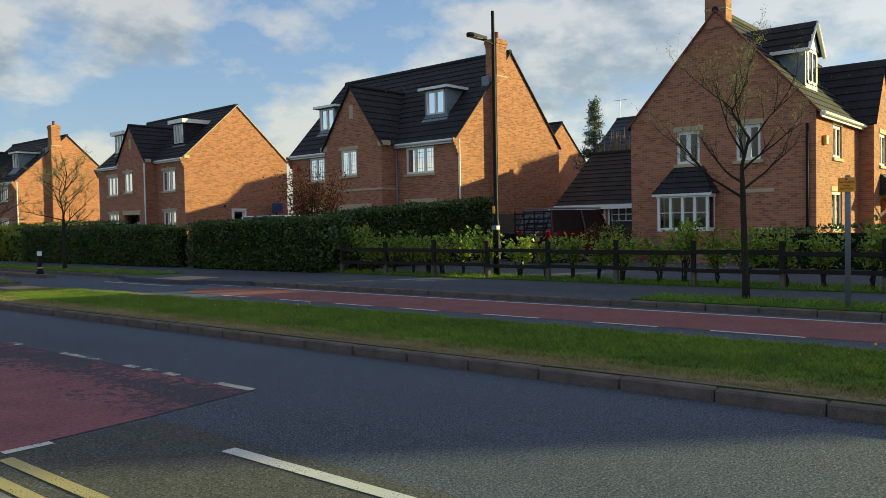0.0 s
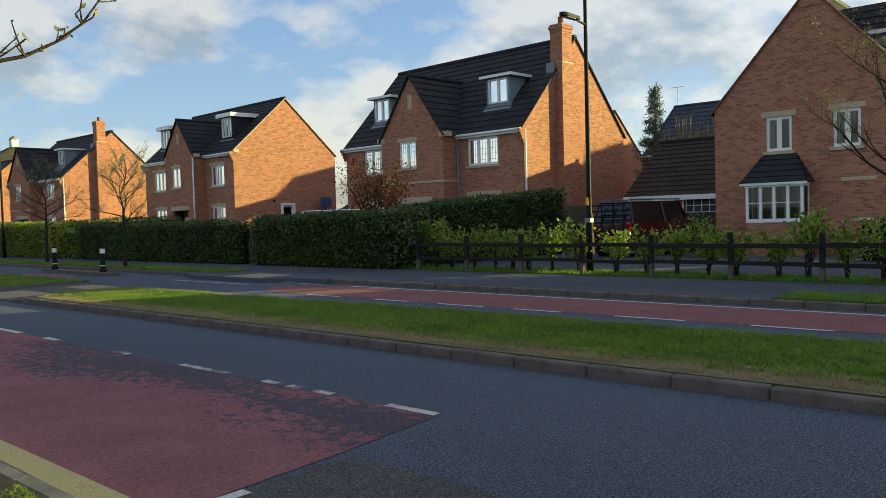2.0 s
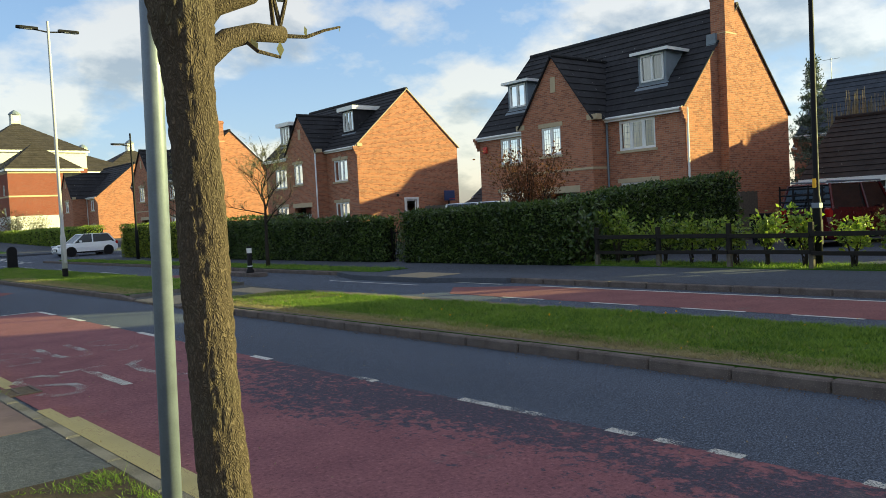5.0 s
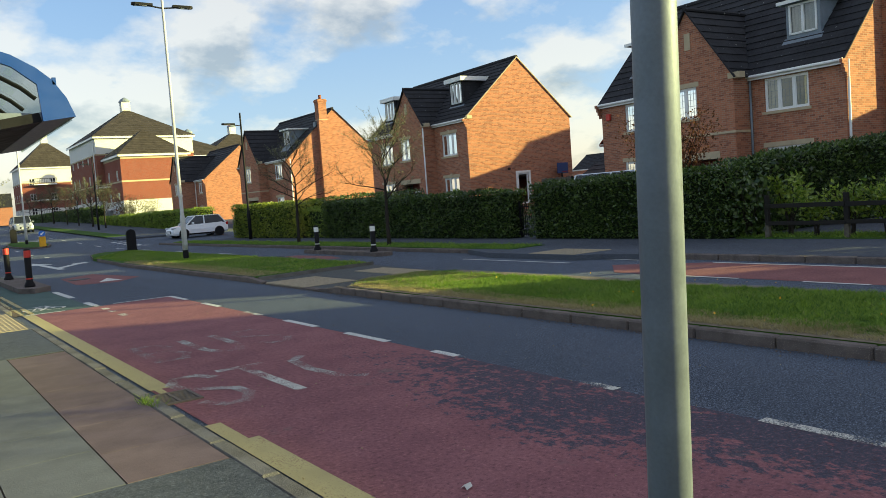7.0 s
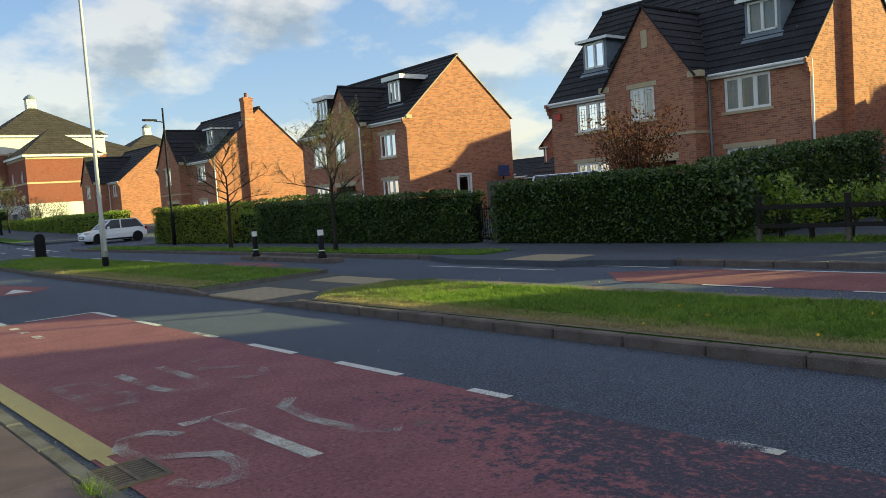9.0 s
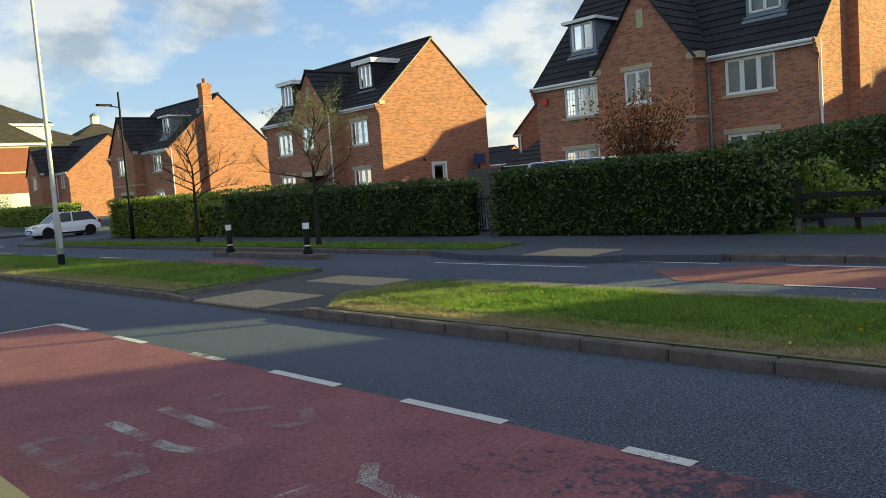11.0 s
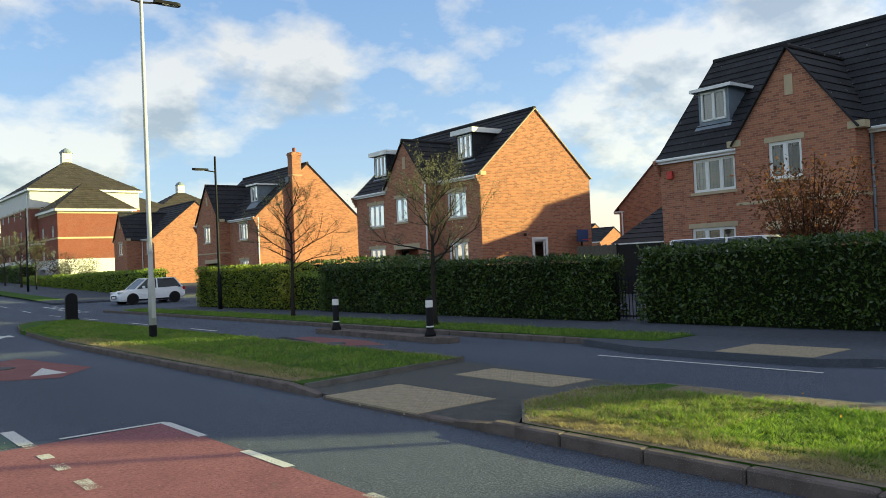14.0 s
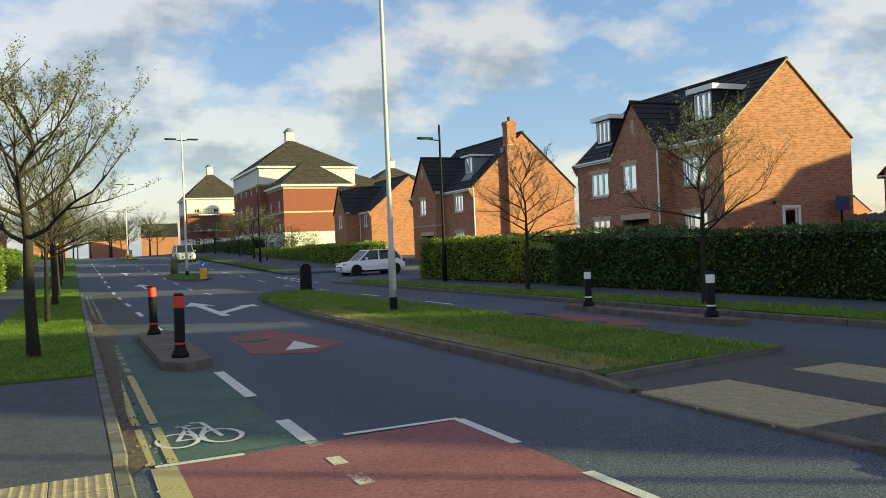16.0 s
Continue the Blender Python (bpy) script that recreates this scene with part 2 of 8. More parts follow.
def worn_surfacing(name, c1, c2, edge, under=(0.04, 0.042, 0.048)):
    """Coloured anti-skid surfacing, rubbed through to the asphalt, most of all towards x = edge."""
    m = material(name, 0.9)
    n = N(m)
    fine, mid, big = n.noise(75, 3, 0.7), n.noise(12, 8, 0.76, stretch=(0.8, 0.6, 1.0)), n.noise(0.9, 4, 0.6, stretch=(1.0, 0.3, 1.0))
    c = n.mix(n.ramp(n.noise(1.6, 5), 0.3, 0.7), c1, c2)
    x = n.xyz()
    lean = n.math("SUBTRACT", n.ramp(x[0], edge - 1.55, edge - 0.1, 0.0, 0.24), n.ramp(x[1], 13.5, 18.0, 0.0, 0.26))
    lean = n.math("SUBTRACT", lean, n.ramp(n.math("ABSOLUTE", n.math("SUBTRACT", x[0], edge)), 0.45, 0.1, 0.0, 0.1))
    wear = n.math("ADD", n.math("ADD", n.math("MULTIPLY", mid, 0.6), n.math("MULTIPLY", big, 0.4)), lean)
    c = n.mix(n.ramp(wear, 0.59, 0.63, 0, 0.95), c, under)
    c = n.mix(n.ramp(n.noise(1.3, 5, 0.65), 0.63, 0.70, 0, 0.5), c, (0.125, 0.12, 0.112))
    stone = n.noise(28, 5, 0.78)
    c = n.mix(n.ramp(stone, 0.48, 0.36, 0, 0.6), c, tuple(v * 0.35 for v in c1))
    c = n.mix(n.ramp(stone, 0.55, 0.68, 0, 0.5), c, tuple(min(1, v * 1.7) for v in c2))
    c = n.mix(n.ramp(fine, 0.55, 0.75, 0, 0.3), c, tuple(min(1, v * 1.8) for v in c2))
    c = n.mix(n.ramp(fine, 0.42, 0.28, 0, 0.45), c, tuple(v * 0.35 for v in c1))
    n.color(c)
    n.bump(fine, 0.5, 0.008)
    return m


RED_NEAR = worn_surfacing("red_surfacing", (0.205, 0.082, 0.092), (0.275, 0.115, 0.122), 5.16, (0.046, 0.055, 0.078))
RED_FAR = worn_surfacing("red_surfacing_far", (0.19, 0.078, 0.078), (0.255, 0.108, 0.104), 60.0)
GREEN_LANE = worn_surfacing("green_surfacing", (0.062, 0.105, 0.095), (0.095, 0.142, 0.125), 60.0)


def paint(name, c, wear, under=(0.05, 0.05, 0.055), patch=0.25):
    m = material(name, 0.75)
    n = N(m)
    a, b = n.noise(85, 6, 0.72), n.noise(2.5, 3)
    w = n.math("ADD", n.math("MULTIPLY", a, 1.0 - patch), n.math("MULTIPLY", b, patch))
    n.color(n.mix(n.ramp(b, 0.3, 0.7), tuple(x * 0.8 for x in c), c))
    n.put(n.b.inputs["Alpha"], n.ramp(w, wear, wear + 0.05, 1.0, 0.0))
    n.bump(a, 0.3, 0.006)
    return m


WHITE_LINE = paint("white_line_paint", (0.66, 0.66, 0.62), 0.56)
FAINT_WHITE = paint("faint_white_paint", (0.50, 0.47, 0.44), 0.418, (0.215, 0.075, 0.072), 0.30)
WORN_WHITE = paint("worn_white_paint", (0.66, 0.64, 0.57), 0.478, (0.19, 0.068, 0.065), 0.45)
SCUFFED_WHITE = paint("scuffed_white_paint", (0.54, 0.52, 0.48), 0.455, (0.19, 0.068, 0.065), 0.35)
YELLOW_LINE = paint("yellow_line_paint", (0.48, 0.41, 0.20), 0.56)
FADED_YELLOW = paint("faded_yellow_paint", (0.42, 0.37, 0.22), 0.475, patch=0.4)
TAR = plain("fresh_tar", (0.022, 0.023, 0.026), 0.85, vary=0.3, scale=30, bump=0.3)
CREAM_TACTILE = plain("tactile_paving", (0.33, 0.275, 0.19), 0.95, vary=0.35, scale=9, bump=0.4)


def aggregate(name, c, chip):
    """Exposed aggregate concrete, dark with pale chips and grime."""
    m = material(name, 0.95)
    n = N(m)
    f, g, h = n.noise(120, 2, 0.6), n.noise(4, 5), n.noise(1.3, 3)
    col = n.mix(n.ramp(g, 0.3, 0.7), tuple(x * 0.65 for x in c), tuple(x * 1.3 for x in c))
    col = n.mix(n.ramp(f, 0.60, 0.68, 0, 0.85), col, chip)
    n.color(n.mix(n.ramp(h, 0.5, 0.7, 0, 0.4), col, (0.10, 0.085, 0.06)))
    n.bump(f, 0.8, 0.01)
    return m


CONCRETE_PALE = aggregate("pale_kerb_concrete", (0.150, 0.143, 0.134), (0.30, 0.285, 0.26))
CONCRETE = aggregate("kerb_concrete", (0.135, 0.110, 0.100), (0.42, 0.36, 0.31))


def slab_material(name, c):
    m = material(name, 0.9)
    n = N(m)
    a, b, r = n.noise(3, 5), n.noise(60, 3), n.random()
    col = n.mix(n.ramp(a, 0.3, 0.7), tuple(x * 0.78 for x in c), tuple(x * 1.15 for x in c))
    col = n.mix(n.math("MULTIPLY", r, 0.35), col, tuple(x * 0.7 for x in c))
    col = n.mix(n.ramp(b, 0.55, 0.75, 0, 0.3), col, tuple(x * 1.5 for x in c))
    n.color(col)
    n.bump(b, 0.35, 0.006)
    return m


PINK_SLAB = slab_material("pink_paving", (0.150, 0.110, 0.117))
GREY_SLAB = slab_material("grey_paving", (0.138, 0.145, 0.155))


def brick(name, c1, c2, mortar):
    m = material(name, 0.92)
    n = N(m)
    t = n.t.nodes.new("ShaderNodeTexBrick")
    n.t.links.new(n.tc.outputs["UV"], t.inputs["Vector"])
    for k, v in (("Scale", 1.0), ("Mortar Size", 0.007), ("Mortar Smooth", 0.1), ("Bias", -0.25), ("Brick Width", 0.225), ("Row Height", 0.075)):
        t.inputs[k].default_value = v
    t.inputs["Color1"].default_value, t.inputs["Color2"].default_value, t.inputs["Mortar"].default_value = (*c1, 1), (*c2, 1), (*mortar, 1)
    a, b = n.noise(0.55, 4), n.noise(42, 4)
    c = n.mix(n.ramp(a, 0.3, 0.72, 0.0, 0.22), t.outputs["Color"], tuple(x * 0.62 for x in c1))
    c = n.mix(n.ramp(b, 0.6, 0.8, 0, 0.35), c, tuple(x * 0.45 for x in c1))
    n.color(c)
    h = n.math("ADD", n.math("MULTIPLY", t.outputs["Fac"], -1.0), n.math("MULTIPLY", b, 0.35))
    n.bump(h, 0.7, 0.008)
    return m


BRICK = brick("red_brick", (0.50, 0.204, 0.118), (0.195, 0.073, 0.053), (0.40, 0.30, 0.22))
BRICK_DARK = brick("dark_red_brick", (0.30, 0.090, 0.060), (0.22, 0.060, 0.042), (0.26, 0.20, 0.17))
STONE = plain("buff_stone", (0.52, 0.42, 0.28), 0.9, vary=0.12, scale=4, bump=0.2)


def tiles(name, c, row, width=0.30):
    m = material(name, 0.75)
    n = N(m)
    t = n.t.nodes.new("ShaderNodeTexBrick")
    n.t.links.new(n.tc.outputs["UV"], t.inputs["Vector"])
    for k, v in (("Scale", 1.0), ("Mortar Size", 0.012), ("Brick Width", width), ("Row Height", row)):
        t.inputs[k].default_value = v
    t.inputs["Color1"].default_value, t.inputs["Color2"].default_value = (*c, 1), (*[x * 0.72 for x in c], 1)
    t.inputs["Mortar"].default_value = (*[x * 0.4 for x in c], 1)
    a, b = n.noise(1.2, 5), n.noise(30, 3)
    col = n.mix(n.ramp(a, 0.35, 0.7, 0, 0.5), t.outputs["Color"], tuple(x * 1.7 for x in c))
    lichen = n.noise(7.5, 2, 0.4)
    n.color(n.mix(n.ramp(lichen, 0.735, 0.76, 0, 0.7), col, (0.30, 0.30, 0.27)))
    n.bump(n.math("SUBTRACT", n.math("MULTIPLY", b, 0.3), t.outputs["Fac"]), 0.4, 0.01)
    return m


ROOF = tiles("dark_roof_tiles", (0.030, 0.030, 0.034), 0.34)
# dark tiles with the sky's reflection mixed into their colour as blue-grey
ROOF_SKY_TINT = tiles("sky_tinted_roof_tiles", (0.048, 0.058, 0.074), 0.34)
ROOF_BROWN = tiles("brown_roof_tiles", (0.060, 0.050, 0.042), 0.34)
ROOF_OLD = tiles("lichened_dark_roof_tiles", (0.034, 0.029, 0.028), 0.34)
LEAD = plain("lead_sheet", (0.20, 0.24, 0.28), 0.55, 0.0, vary=0.25, scale=3)
UPVC = plain("white_upvc", (0.84, 0.84, 0.82), 0.35, vary=0.04, bump=0)
RENDER_WHITE = plain("white_masonry_paint", (0.72, 0.71, 0.67), 0.85, vary=0.06, scale=1.5)
BLACK_PAINT = plain("black_paint", (0.014, 0.014, 0.016), 0.6, vary=0.3, bump=0.05)
GALV = plain("galvanised_steel", (0.18, 0.215, 0.265), 0.5, 0.25, vary=0.18, scale=14, bump=0.05)
LAMP_WHITE = plain("white_column_paint", (0.54, 0.54, 0.53), 0.5, vary=0.08, scale=2)
BLACK_PAINT.node_tree.nodes["Principled BSDF"].inputs["Specular IOR Level"].default_value = 0.12
BLUE_PANEL = plain("blue_panel", (0.004, 0.050, 0.26), 0.45, vary=0.08, bump=0)
RED_PAINT = plain("red_band", (0.62, 0.045, 0.03), 0.5, vary=0.1, bump=0)
YELLOW_PLASTIC = plain("yellow_plastic", (0.85, 0.42, 0.01), 0.5, vary=0.08, bump=0)
ORANGE_SIGN = plain("orange_sign_sheet", (0.85, 0.33, 0.012), 0.5, vary=0.06, bump=0)
NAVY = plain("navy_board", (0.02, 0.05, 0.16), 0.6, vary=0.1, bump=0)
BLUE_SIGN = plain("blue_sign_sheet", (0.02, 0.16, 0.62), 0.4, vary=0.05, bump=0)
INK = plain("black_ink", (0.015, 0.014, 0.012), 0.6, vary=0.1, bump=0)
RUBBER = plain("tyre_rubber", (0.014, 0.014, 0.015), 0.85, bump=0.2)
ALLOY = plain("alloy_wheel", (0.32, 0.33, 0.35), 0.35, 0.85, vary=0.1, bump=0)
CAR_WHITE = plain("white_car_paint", (0.84, 0.86, 0.88), 0.18, vary=0.03, bump=0)
CAR_SILVER = plain("silver_car_paint", (0.42, 0.44, 0.47), 0.22, 0.4, vary=0.05, bump=0)
CAR_RED = plain("dark_red_car_paint", (0.085, 0.008, 0.010), 0.2, vary=0.1, bump=0)
CAR_GLASS = plain("tinted_car_glass", (0.012, 0.015, 0.018), 0.06, vary=0.1, bump=0)
LIGHT_CLEAR = plain("headlamp_lens", (0.55, 0.57, 0.60), 0.12, vary=0.05, bump=0)
LIGHT_RED = plain("tail_lamp_lens", (0.40, 0.012, 0.010), 0.15, vary=0.05, bump=0)
FENCE_WOOD = plain("weathered_fence_wood", (0.125, 0.108, 0.088), 0.9, vary=0.35, scale=12, bump=0.4)
FENCE_DARK = plain("dark_stained_wood", (0.022, 0.020, 0.018), 0.85, vary=0.35, scale=12, bump=0.3)


def rough_bark(name):
    """Long grey-brown plates between dark cracks."""
    m = material(name, 1.0)
    n = N(m)
    mp = n.t.nodes.new("ShaderNodeMapping")
    mp.inputs["Scale"].default_value = (1.0, 1.0, 0.42)
    n.t.links.new(n.tc.outputs["Object"], mp.inputs[0])
    wob = n.t.nodes.new("ShaderNodeTexNoise")
    wob.inputs["Scale"].default_value, wob.inputs["Detail"].default_value = 22.0, 3.0
    n.t.links.new(mp.outputs[0], wob.inputs["Vector"])
    vec = n.t.nodes.new("ShaderNodeMix")
    vec.data_type, vec.blend_type = "RGBA", "LINEAR_LIGHT"
    vec.inputs[0].default_value = 0.05
    n.t.links.new(mp.outputs[0], vec.inputs[6])
    n.t.links.new(wob.outputs["Color"], vec.inputs[7])
    cell = n.t.nodes.new("ShaderNodeTexVoronoi")
    cell.feature = "DISTANCE_TO_EDGE"
    cell.inputs["Scale"].default_value = 115.0
    n.t.links.new(vec.outputs[2], cell.inputs["Vector"])
    crack = n.ramp(cell.outputs["Distance"], 0.0, 0.34)
    b, g = n.noise(130, 4, 0.65), n.noise(7, 4)
    c = n.mix(n.ramp(b, 0.3, 0.7), (0.080, 0.060, 0.043), (0.170, 0.130, 0.094))
    c = n.mix(n.ramp(g, 0.5, 0.68, 0, 0.5), c, (0.125, 0.120, 0.080))
    n.color(n.mix(crack, (0.066, 0.050, 0.037), c))
    n.bump(n.math("ADD", crack, n.math("MULTIPLY", b, 0.6)), 0.7, 0.006)
    return m


BARK = rough_bark("bark")
IRON = plain("rusty_iron", (0.15, 0.125, 0.110), 0.8, 0.3, vary=0.4, scale=20, bump=0.3)
BARK_DARK = plain("dark_twig_bark", (0.036, 0.030, 0.025), 0.95, vary=0.4, scale=20, bump=0.5)
BARE_EARTH = plain("bare_dry_earth", (0.20, 0.165, 0.115), 1.0, vary=0.45, scale=14, bump=0.8)
SILT = plain("gutter_silt", (0.125, 0.103, 0.085), 1.0, vary=0.5, scale=16, bump=0.8)
LITTER = plain("dead_leaves", (0.15, 0.10, 0.06), 0.95, vary=0.5, scale=25, bump=0)
SOIL = plain("soil", (0.055, 0.042, 0.030), 1.0, vary=0.4, scale=9, bump=0.8)
CURTAIN = plain("pale_curtain", (0.55, 0.53, 0.48), 0.95, vary=0.08)
DARK_DOOR = plain("dark_door_paint", (0.02, 0.018, 0.018), 0.4, bump=0)
WOOD_GATE = plain("gate_boards", (0.16, 0.10, 0.06), 0.85, vary=0.3, scale=12, bump=0.3)


def turf(name, a, b, dry):
    m = material(name, 1.0)
    n = N(m)
    f, g, h = n.noise(40, 4), n.noise(1.6, 5), n.noise(0.7, 4)
    c = n.mix(n.ramp(f, 0.3, 0.7), a, b)
    c = n.mix(n.ramp(g, 0.55, 0.72, 0, 0.6), c, dry)
    n.color(n.mix(n.ramp(h, 0.4, 0.65, 0, 0.35), c, tuple(x * 0.6 for x in a)))
    n.bump(f, 0.9, 0.03)
    return m


TURF = turf("turf", (0.032, 0.085, 0.010), (0.075, 0.155, 0.020), (0.12, 0.105, 0.05))


def leaf(name, a, b, rough=0.5, glow=0.25):
    """Leaves: hue varied leaf by leaf, with some light let through."""
    m = material(name, rough)
    n = N(m)
    r = n.island()
    drift = n.ramp(n.noise(0.9, 5, 0.6), 0.3, 0.7)
    r = n.math("MULTIPLY", r, n.math("ADD", 0.55, drift), clamp=True)
    n.color(n.mix(r, a, b))
    tr = n.t.nodes.new("ShaderNodeBsdfTranslucent")
    n.put(tr.inputs[0], n.mix(r, tuple(min(1, x * 1.6) for x in a), tuple(min(1, x * 1.6) for x in b)))
    mx = n.t.nodes.new("ShaderNodeMixShader")
    mx.inputs[0].default_value = glow
    n.t.links.new(n.b.outputs[0], mx.inputs[1])
    n.t.links.new(tr.outputs[0], mx.inputs[2])
    n.t.links.new(mx.outputs[0], n.t.nodes["Material Output"].inputs["Surface"])
    return m


GRASS = leaf("grass_blades", (0.040, 0.106, 0.008), (0.225, 0.33, 0.038), 0.6, 0.4)
DRY_GRASS = leaf("dry_grass_blades", (0.24, 0.20, 0.09), (0.42, 0.36, 0.19), 0.9, 0.3)
LAUREL = leaf("laurel_leaves", (0.012, 0.034, 0.007), (0.100, 0.155, 0.030), 0.30, 0.2)
# near-black colour stands for the shade between hedge leaves
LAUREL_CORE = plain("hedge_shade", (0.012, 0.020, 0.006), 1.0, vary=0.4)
YOUNG = leaf("young_leaves", (0.070, 0.140, 0.016), (0.29, 0.36, 0.05), 0.35, 0.4)
# yellow-green is partly foliage, partly sunlight put into the leaf colour
SUNLIT_HEDGE = leaf("sunlit_hedge_leaves", (0.050, 0.095, 0.010), (0.30, 0.34, 0.04), 0.4, 0.35)
GOLD = leaf("golden_leaves", (0.22, 0.24, 0.02), (0.38, 0.36, 0.05), 0.5, 0.35)
BUD = leaf("budding_leaves", (0.075, 0.078, 0.032), (0.25, 0.245, 0.145), 0.7, 0.3)
COPPER = leaf("copper_leaves", (0.050, 0.030, 0.016), (0.190, 0.078, 0.038), 0.95, 0.3)
STRAW = leaf("straw_stems", (0.22, 0.17, 0.09), (0.42, 0.34, 0.20), 0.9, 0.2)
CONIFER = leaf("conifer_needles", (0.060, 0.090, 0.055), (0.17, 0.205, 0.14), 0.7, 0.15)


def glass_material(name, tint):
    m = bpy.data.materials.new(name)
    m.use_nodes = True
    t = m.node_tree
    t.nodes.remove(t.nodes["Principled BSDF"])
    fr, gl, tr, mx = (t.nodes.new(k) for k in ("ShaderNodeFresnel", "ShaderNodeBsdfGlossy", "ShaderNodeBsdfTransparent", "ShaderNodeMixShader"))
    fr.inputs[0].default_value = 1.6
    gl.inputs["Roughness"].default_value = 0.02
    tr.inputs[0].default_value = (*tint, 1)
    t.links.new(fr.outputs[0], mx.inputs[0]), t.links.new(tr.outputs[0], mx.inputs[1]), t.links.new(gl.outputs[0], mx.inputs[2])
    t.links.new(mx.outputs[0], t.nodes["Material Output"].inputs["Surface"])
    return m


GLASS = glass_material("window_glass", (0.55, 0.60, 0.60))
CLEAR_ROOF = glass_material("polycarbonate", (0.55, 0.62, 0.62))

# ---- ground, roads, pavements ----
KERB_N, MED_A, MED_B, KERB_F, HEDGE_X = 2.21, 7.20, 10.72, 13.9, 17.3
FAR_Y = [60.0, 90.0, 131.0, 420.0]
UP = 0.12


def sheet(x0, x1, y0, y1, z):
    return M().quad((x0, y0, z), (x1, y0, z), (x1, y1, z), (x0, y1, z))


def poly(pts, z):
    return M().quad(*[(x, y, z) for x, y in pts])


structure("ground", M().strip(-900, 900, [-400.0, 60.0, 131.0, 1500.0], -0.4, -0.05), TURF, "open grassy ground reaching to the horizon")
structure("road", M().strip(1.5, 14.6, [-70.0] + FAR_Y, -0.02, 0.0), ASPHALT, "dark asphalt dual carriageway with worn markings", "road")
structure("side_road", M().strip(14.6, 60, [54.6, 60.0, 68.0], -0.1, 0.004), ASPHALT, "asphalt side road between the hedges", "road")
structure("old_asphalt_patch", sheet(KERB_N, 3.95, 0.5, 6.5, 0.004), ASPHALT_OLD, "paler worn asphalt before the bus stop", "road")
structure("pavement_near", M().box(-14, KERB_N - 0.13, -70, 12.6, -0.2, UP).box(-14, 0.25, 12.6, 18.4, -0.2, UP).box(-14, KERB_N - 0.13, 18.4, 29.4, -0.2, UP)
          .strip(-14, 0.1, [29.4] + FAR_Y, -0.2, UP), FOOTWAY, "dark asphalt footway beside the bus stop", "pavement")
structure("verge_near", M().strip(0.1, KERB_N - 0.13, [29.4] + FAR_Y, -0.2, UP + 0.02), TURF, "grass verge with young street trees", "grass verge")
structure("tree_bed", M().box(1.0, KERB_N - 0.14, 6.2, 11.0, UP - 0.02, UP + 0.012), SOIL, "bare soil and thin grass round a tree", "soil")
structure("pavement_far", M().box(KERB_F + 0.13, HEDGE_X + 0.3, -70, 54.6, -0.2, UP).strip(KERB_F + 0.13, HEDGE_X + 6, [68.0, 90.0, 131.0, 320.0], -0.2, UP), FOOTWAY,
          "dark asphalt footway in front of hedges", "pavement")
structure("plots", M().box(HEDGE_X + 0.3, 120, -70, 54.6, -0.2, UP - 0.01).strip(HEDGE_X + 6, 120, [68.0, 90.0, 131.0, 320.0], -0.2, UP - 0.01), FOOTWAY, "asphalt drives and forecourts of the houses")
structure("lawn_strip", M().box(HEDGE_X + 0.05, HEDGE_X + 1.5, -40, 19.6, UP - 0.05, UP + 0.02), TURF, "narrow lawn behind a low rail fence", "lawn")
structure("verge_far", M().box(KERB_F + 0.13, 15.3, 24.2, 54.0, UP - 0.05, UP + 0.015).box(KERB_F + 0.13, 15.3, -30, 7.2, UP - 0.05, UP + 0.015)
          .strip(KERB_F + 0.13, 15.6, [72.0, 90.0, 131.0, 300.0], UP - 0.05, UP + 0.015), TURF, "grass verge beside the kerb", "grass verge")
# median, with a lowered crossing between two lawns
structure("median_lawn_south", M().prism([(MED_A + 0.135, -70), (10.1, -70), (10.1, 21.3), (9.2, 21.75), (8.2, 21.8), (MED_A + 0.135, 20.9)],
                                         lambda x, y: (x, y, -0.1), lambda x, y: (x, y, UP + 0.002)), TURF, "mown grass on the median, dry at the edges", "median")
structure("median_lawn_north", M().prism([(MED_A + 0.135, 25.3), (10.4, 25.75), (10.5, 34), (10.55, 46.5), (10.3, 49.6), (9.3, 50.4), (8.3, 48.5), (7.6, 44.5), (MED_A + 0.1, 38)],
                                         lambda x, y: (x, y, -0.1), lambda x, y: (x, y, UP + 0.002)), TURF, "mown grass on the median with a lamp", "median")
edge = [(MED_A + 0.132, y, MED_A + 0.50 + 0.16 * noise.noise((y * 0.9, 0.3, 0.0)) + 0.07 * noise.noise((y * 3.7, 1.3, 0.0))) for y in [i * 0.25 for i in range(-8, 84)]]
em = M()
for (xa, ya, wa), (xb, yb, wb) in zip(edge, edge[1:]):
    em.quad((xa, ya, UP + 0.007), (wa, ya, UP + 0.007), (wb, yb, UP + 0.007), (xb, yb, UP + 0.007))
em.quad((MED_A + 0.132, 20.75, UP + 0.008), (7.75, 19.9, UP + 0.008), (8.5, 20.6, UP + 0.008), (9.5, 21.2, UP + 0.008), (9.2, 21.74, UP + 0.008), (8.2, 21.78, UP + 0.008), (MED_A + 0.132, 20.9, UP + 0.008))
for y in [25.6 + 0.25 * i for i in range(50)]:
    wa, wb = (MED_A + 0.42 + 0.2 * noise.noise((v * 0.8, 5.3, 0.0)) + 0.08 * noise.noise((v * 3.1, 2.3, 0.0)) for v in (y, y + 0.25))
    em.quad((MED_A + 0.135, y, UP + 0.007), (wa, y, UP + 0.007), (wb, y + 0.25, UP + 0.007), (MED_A + 0.135, y + 0.25, UP + 0.007))
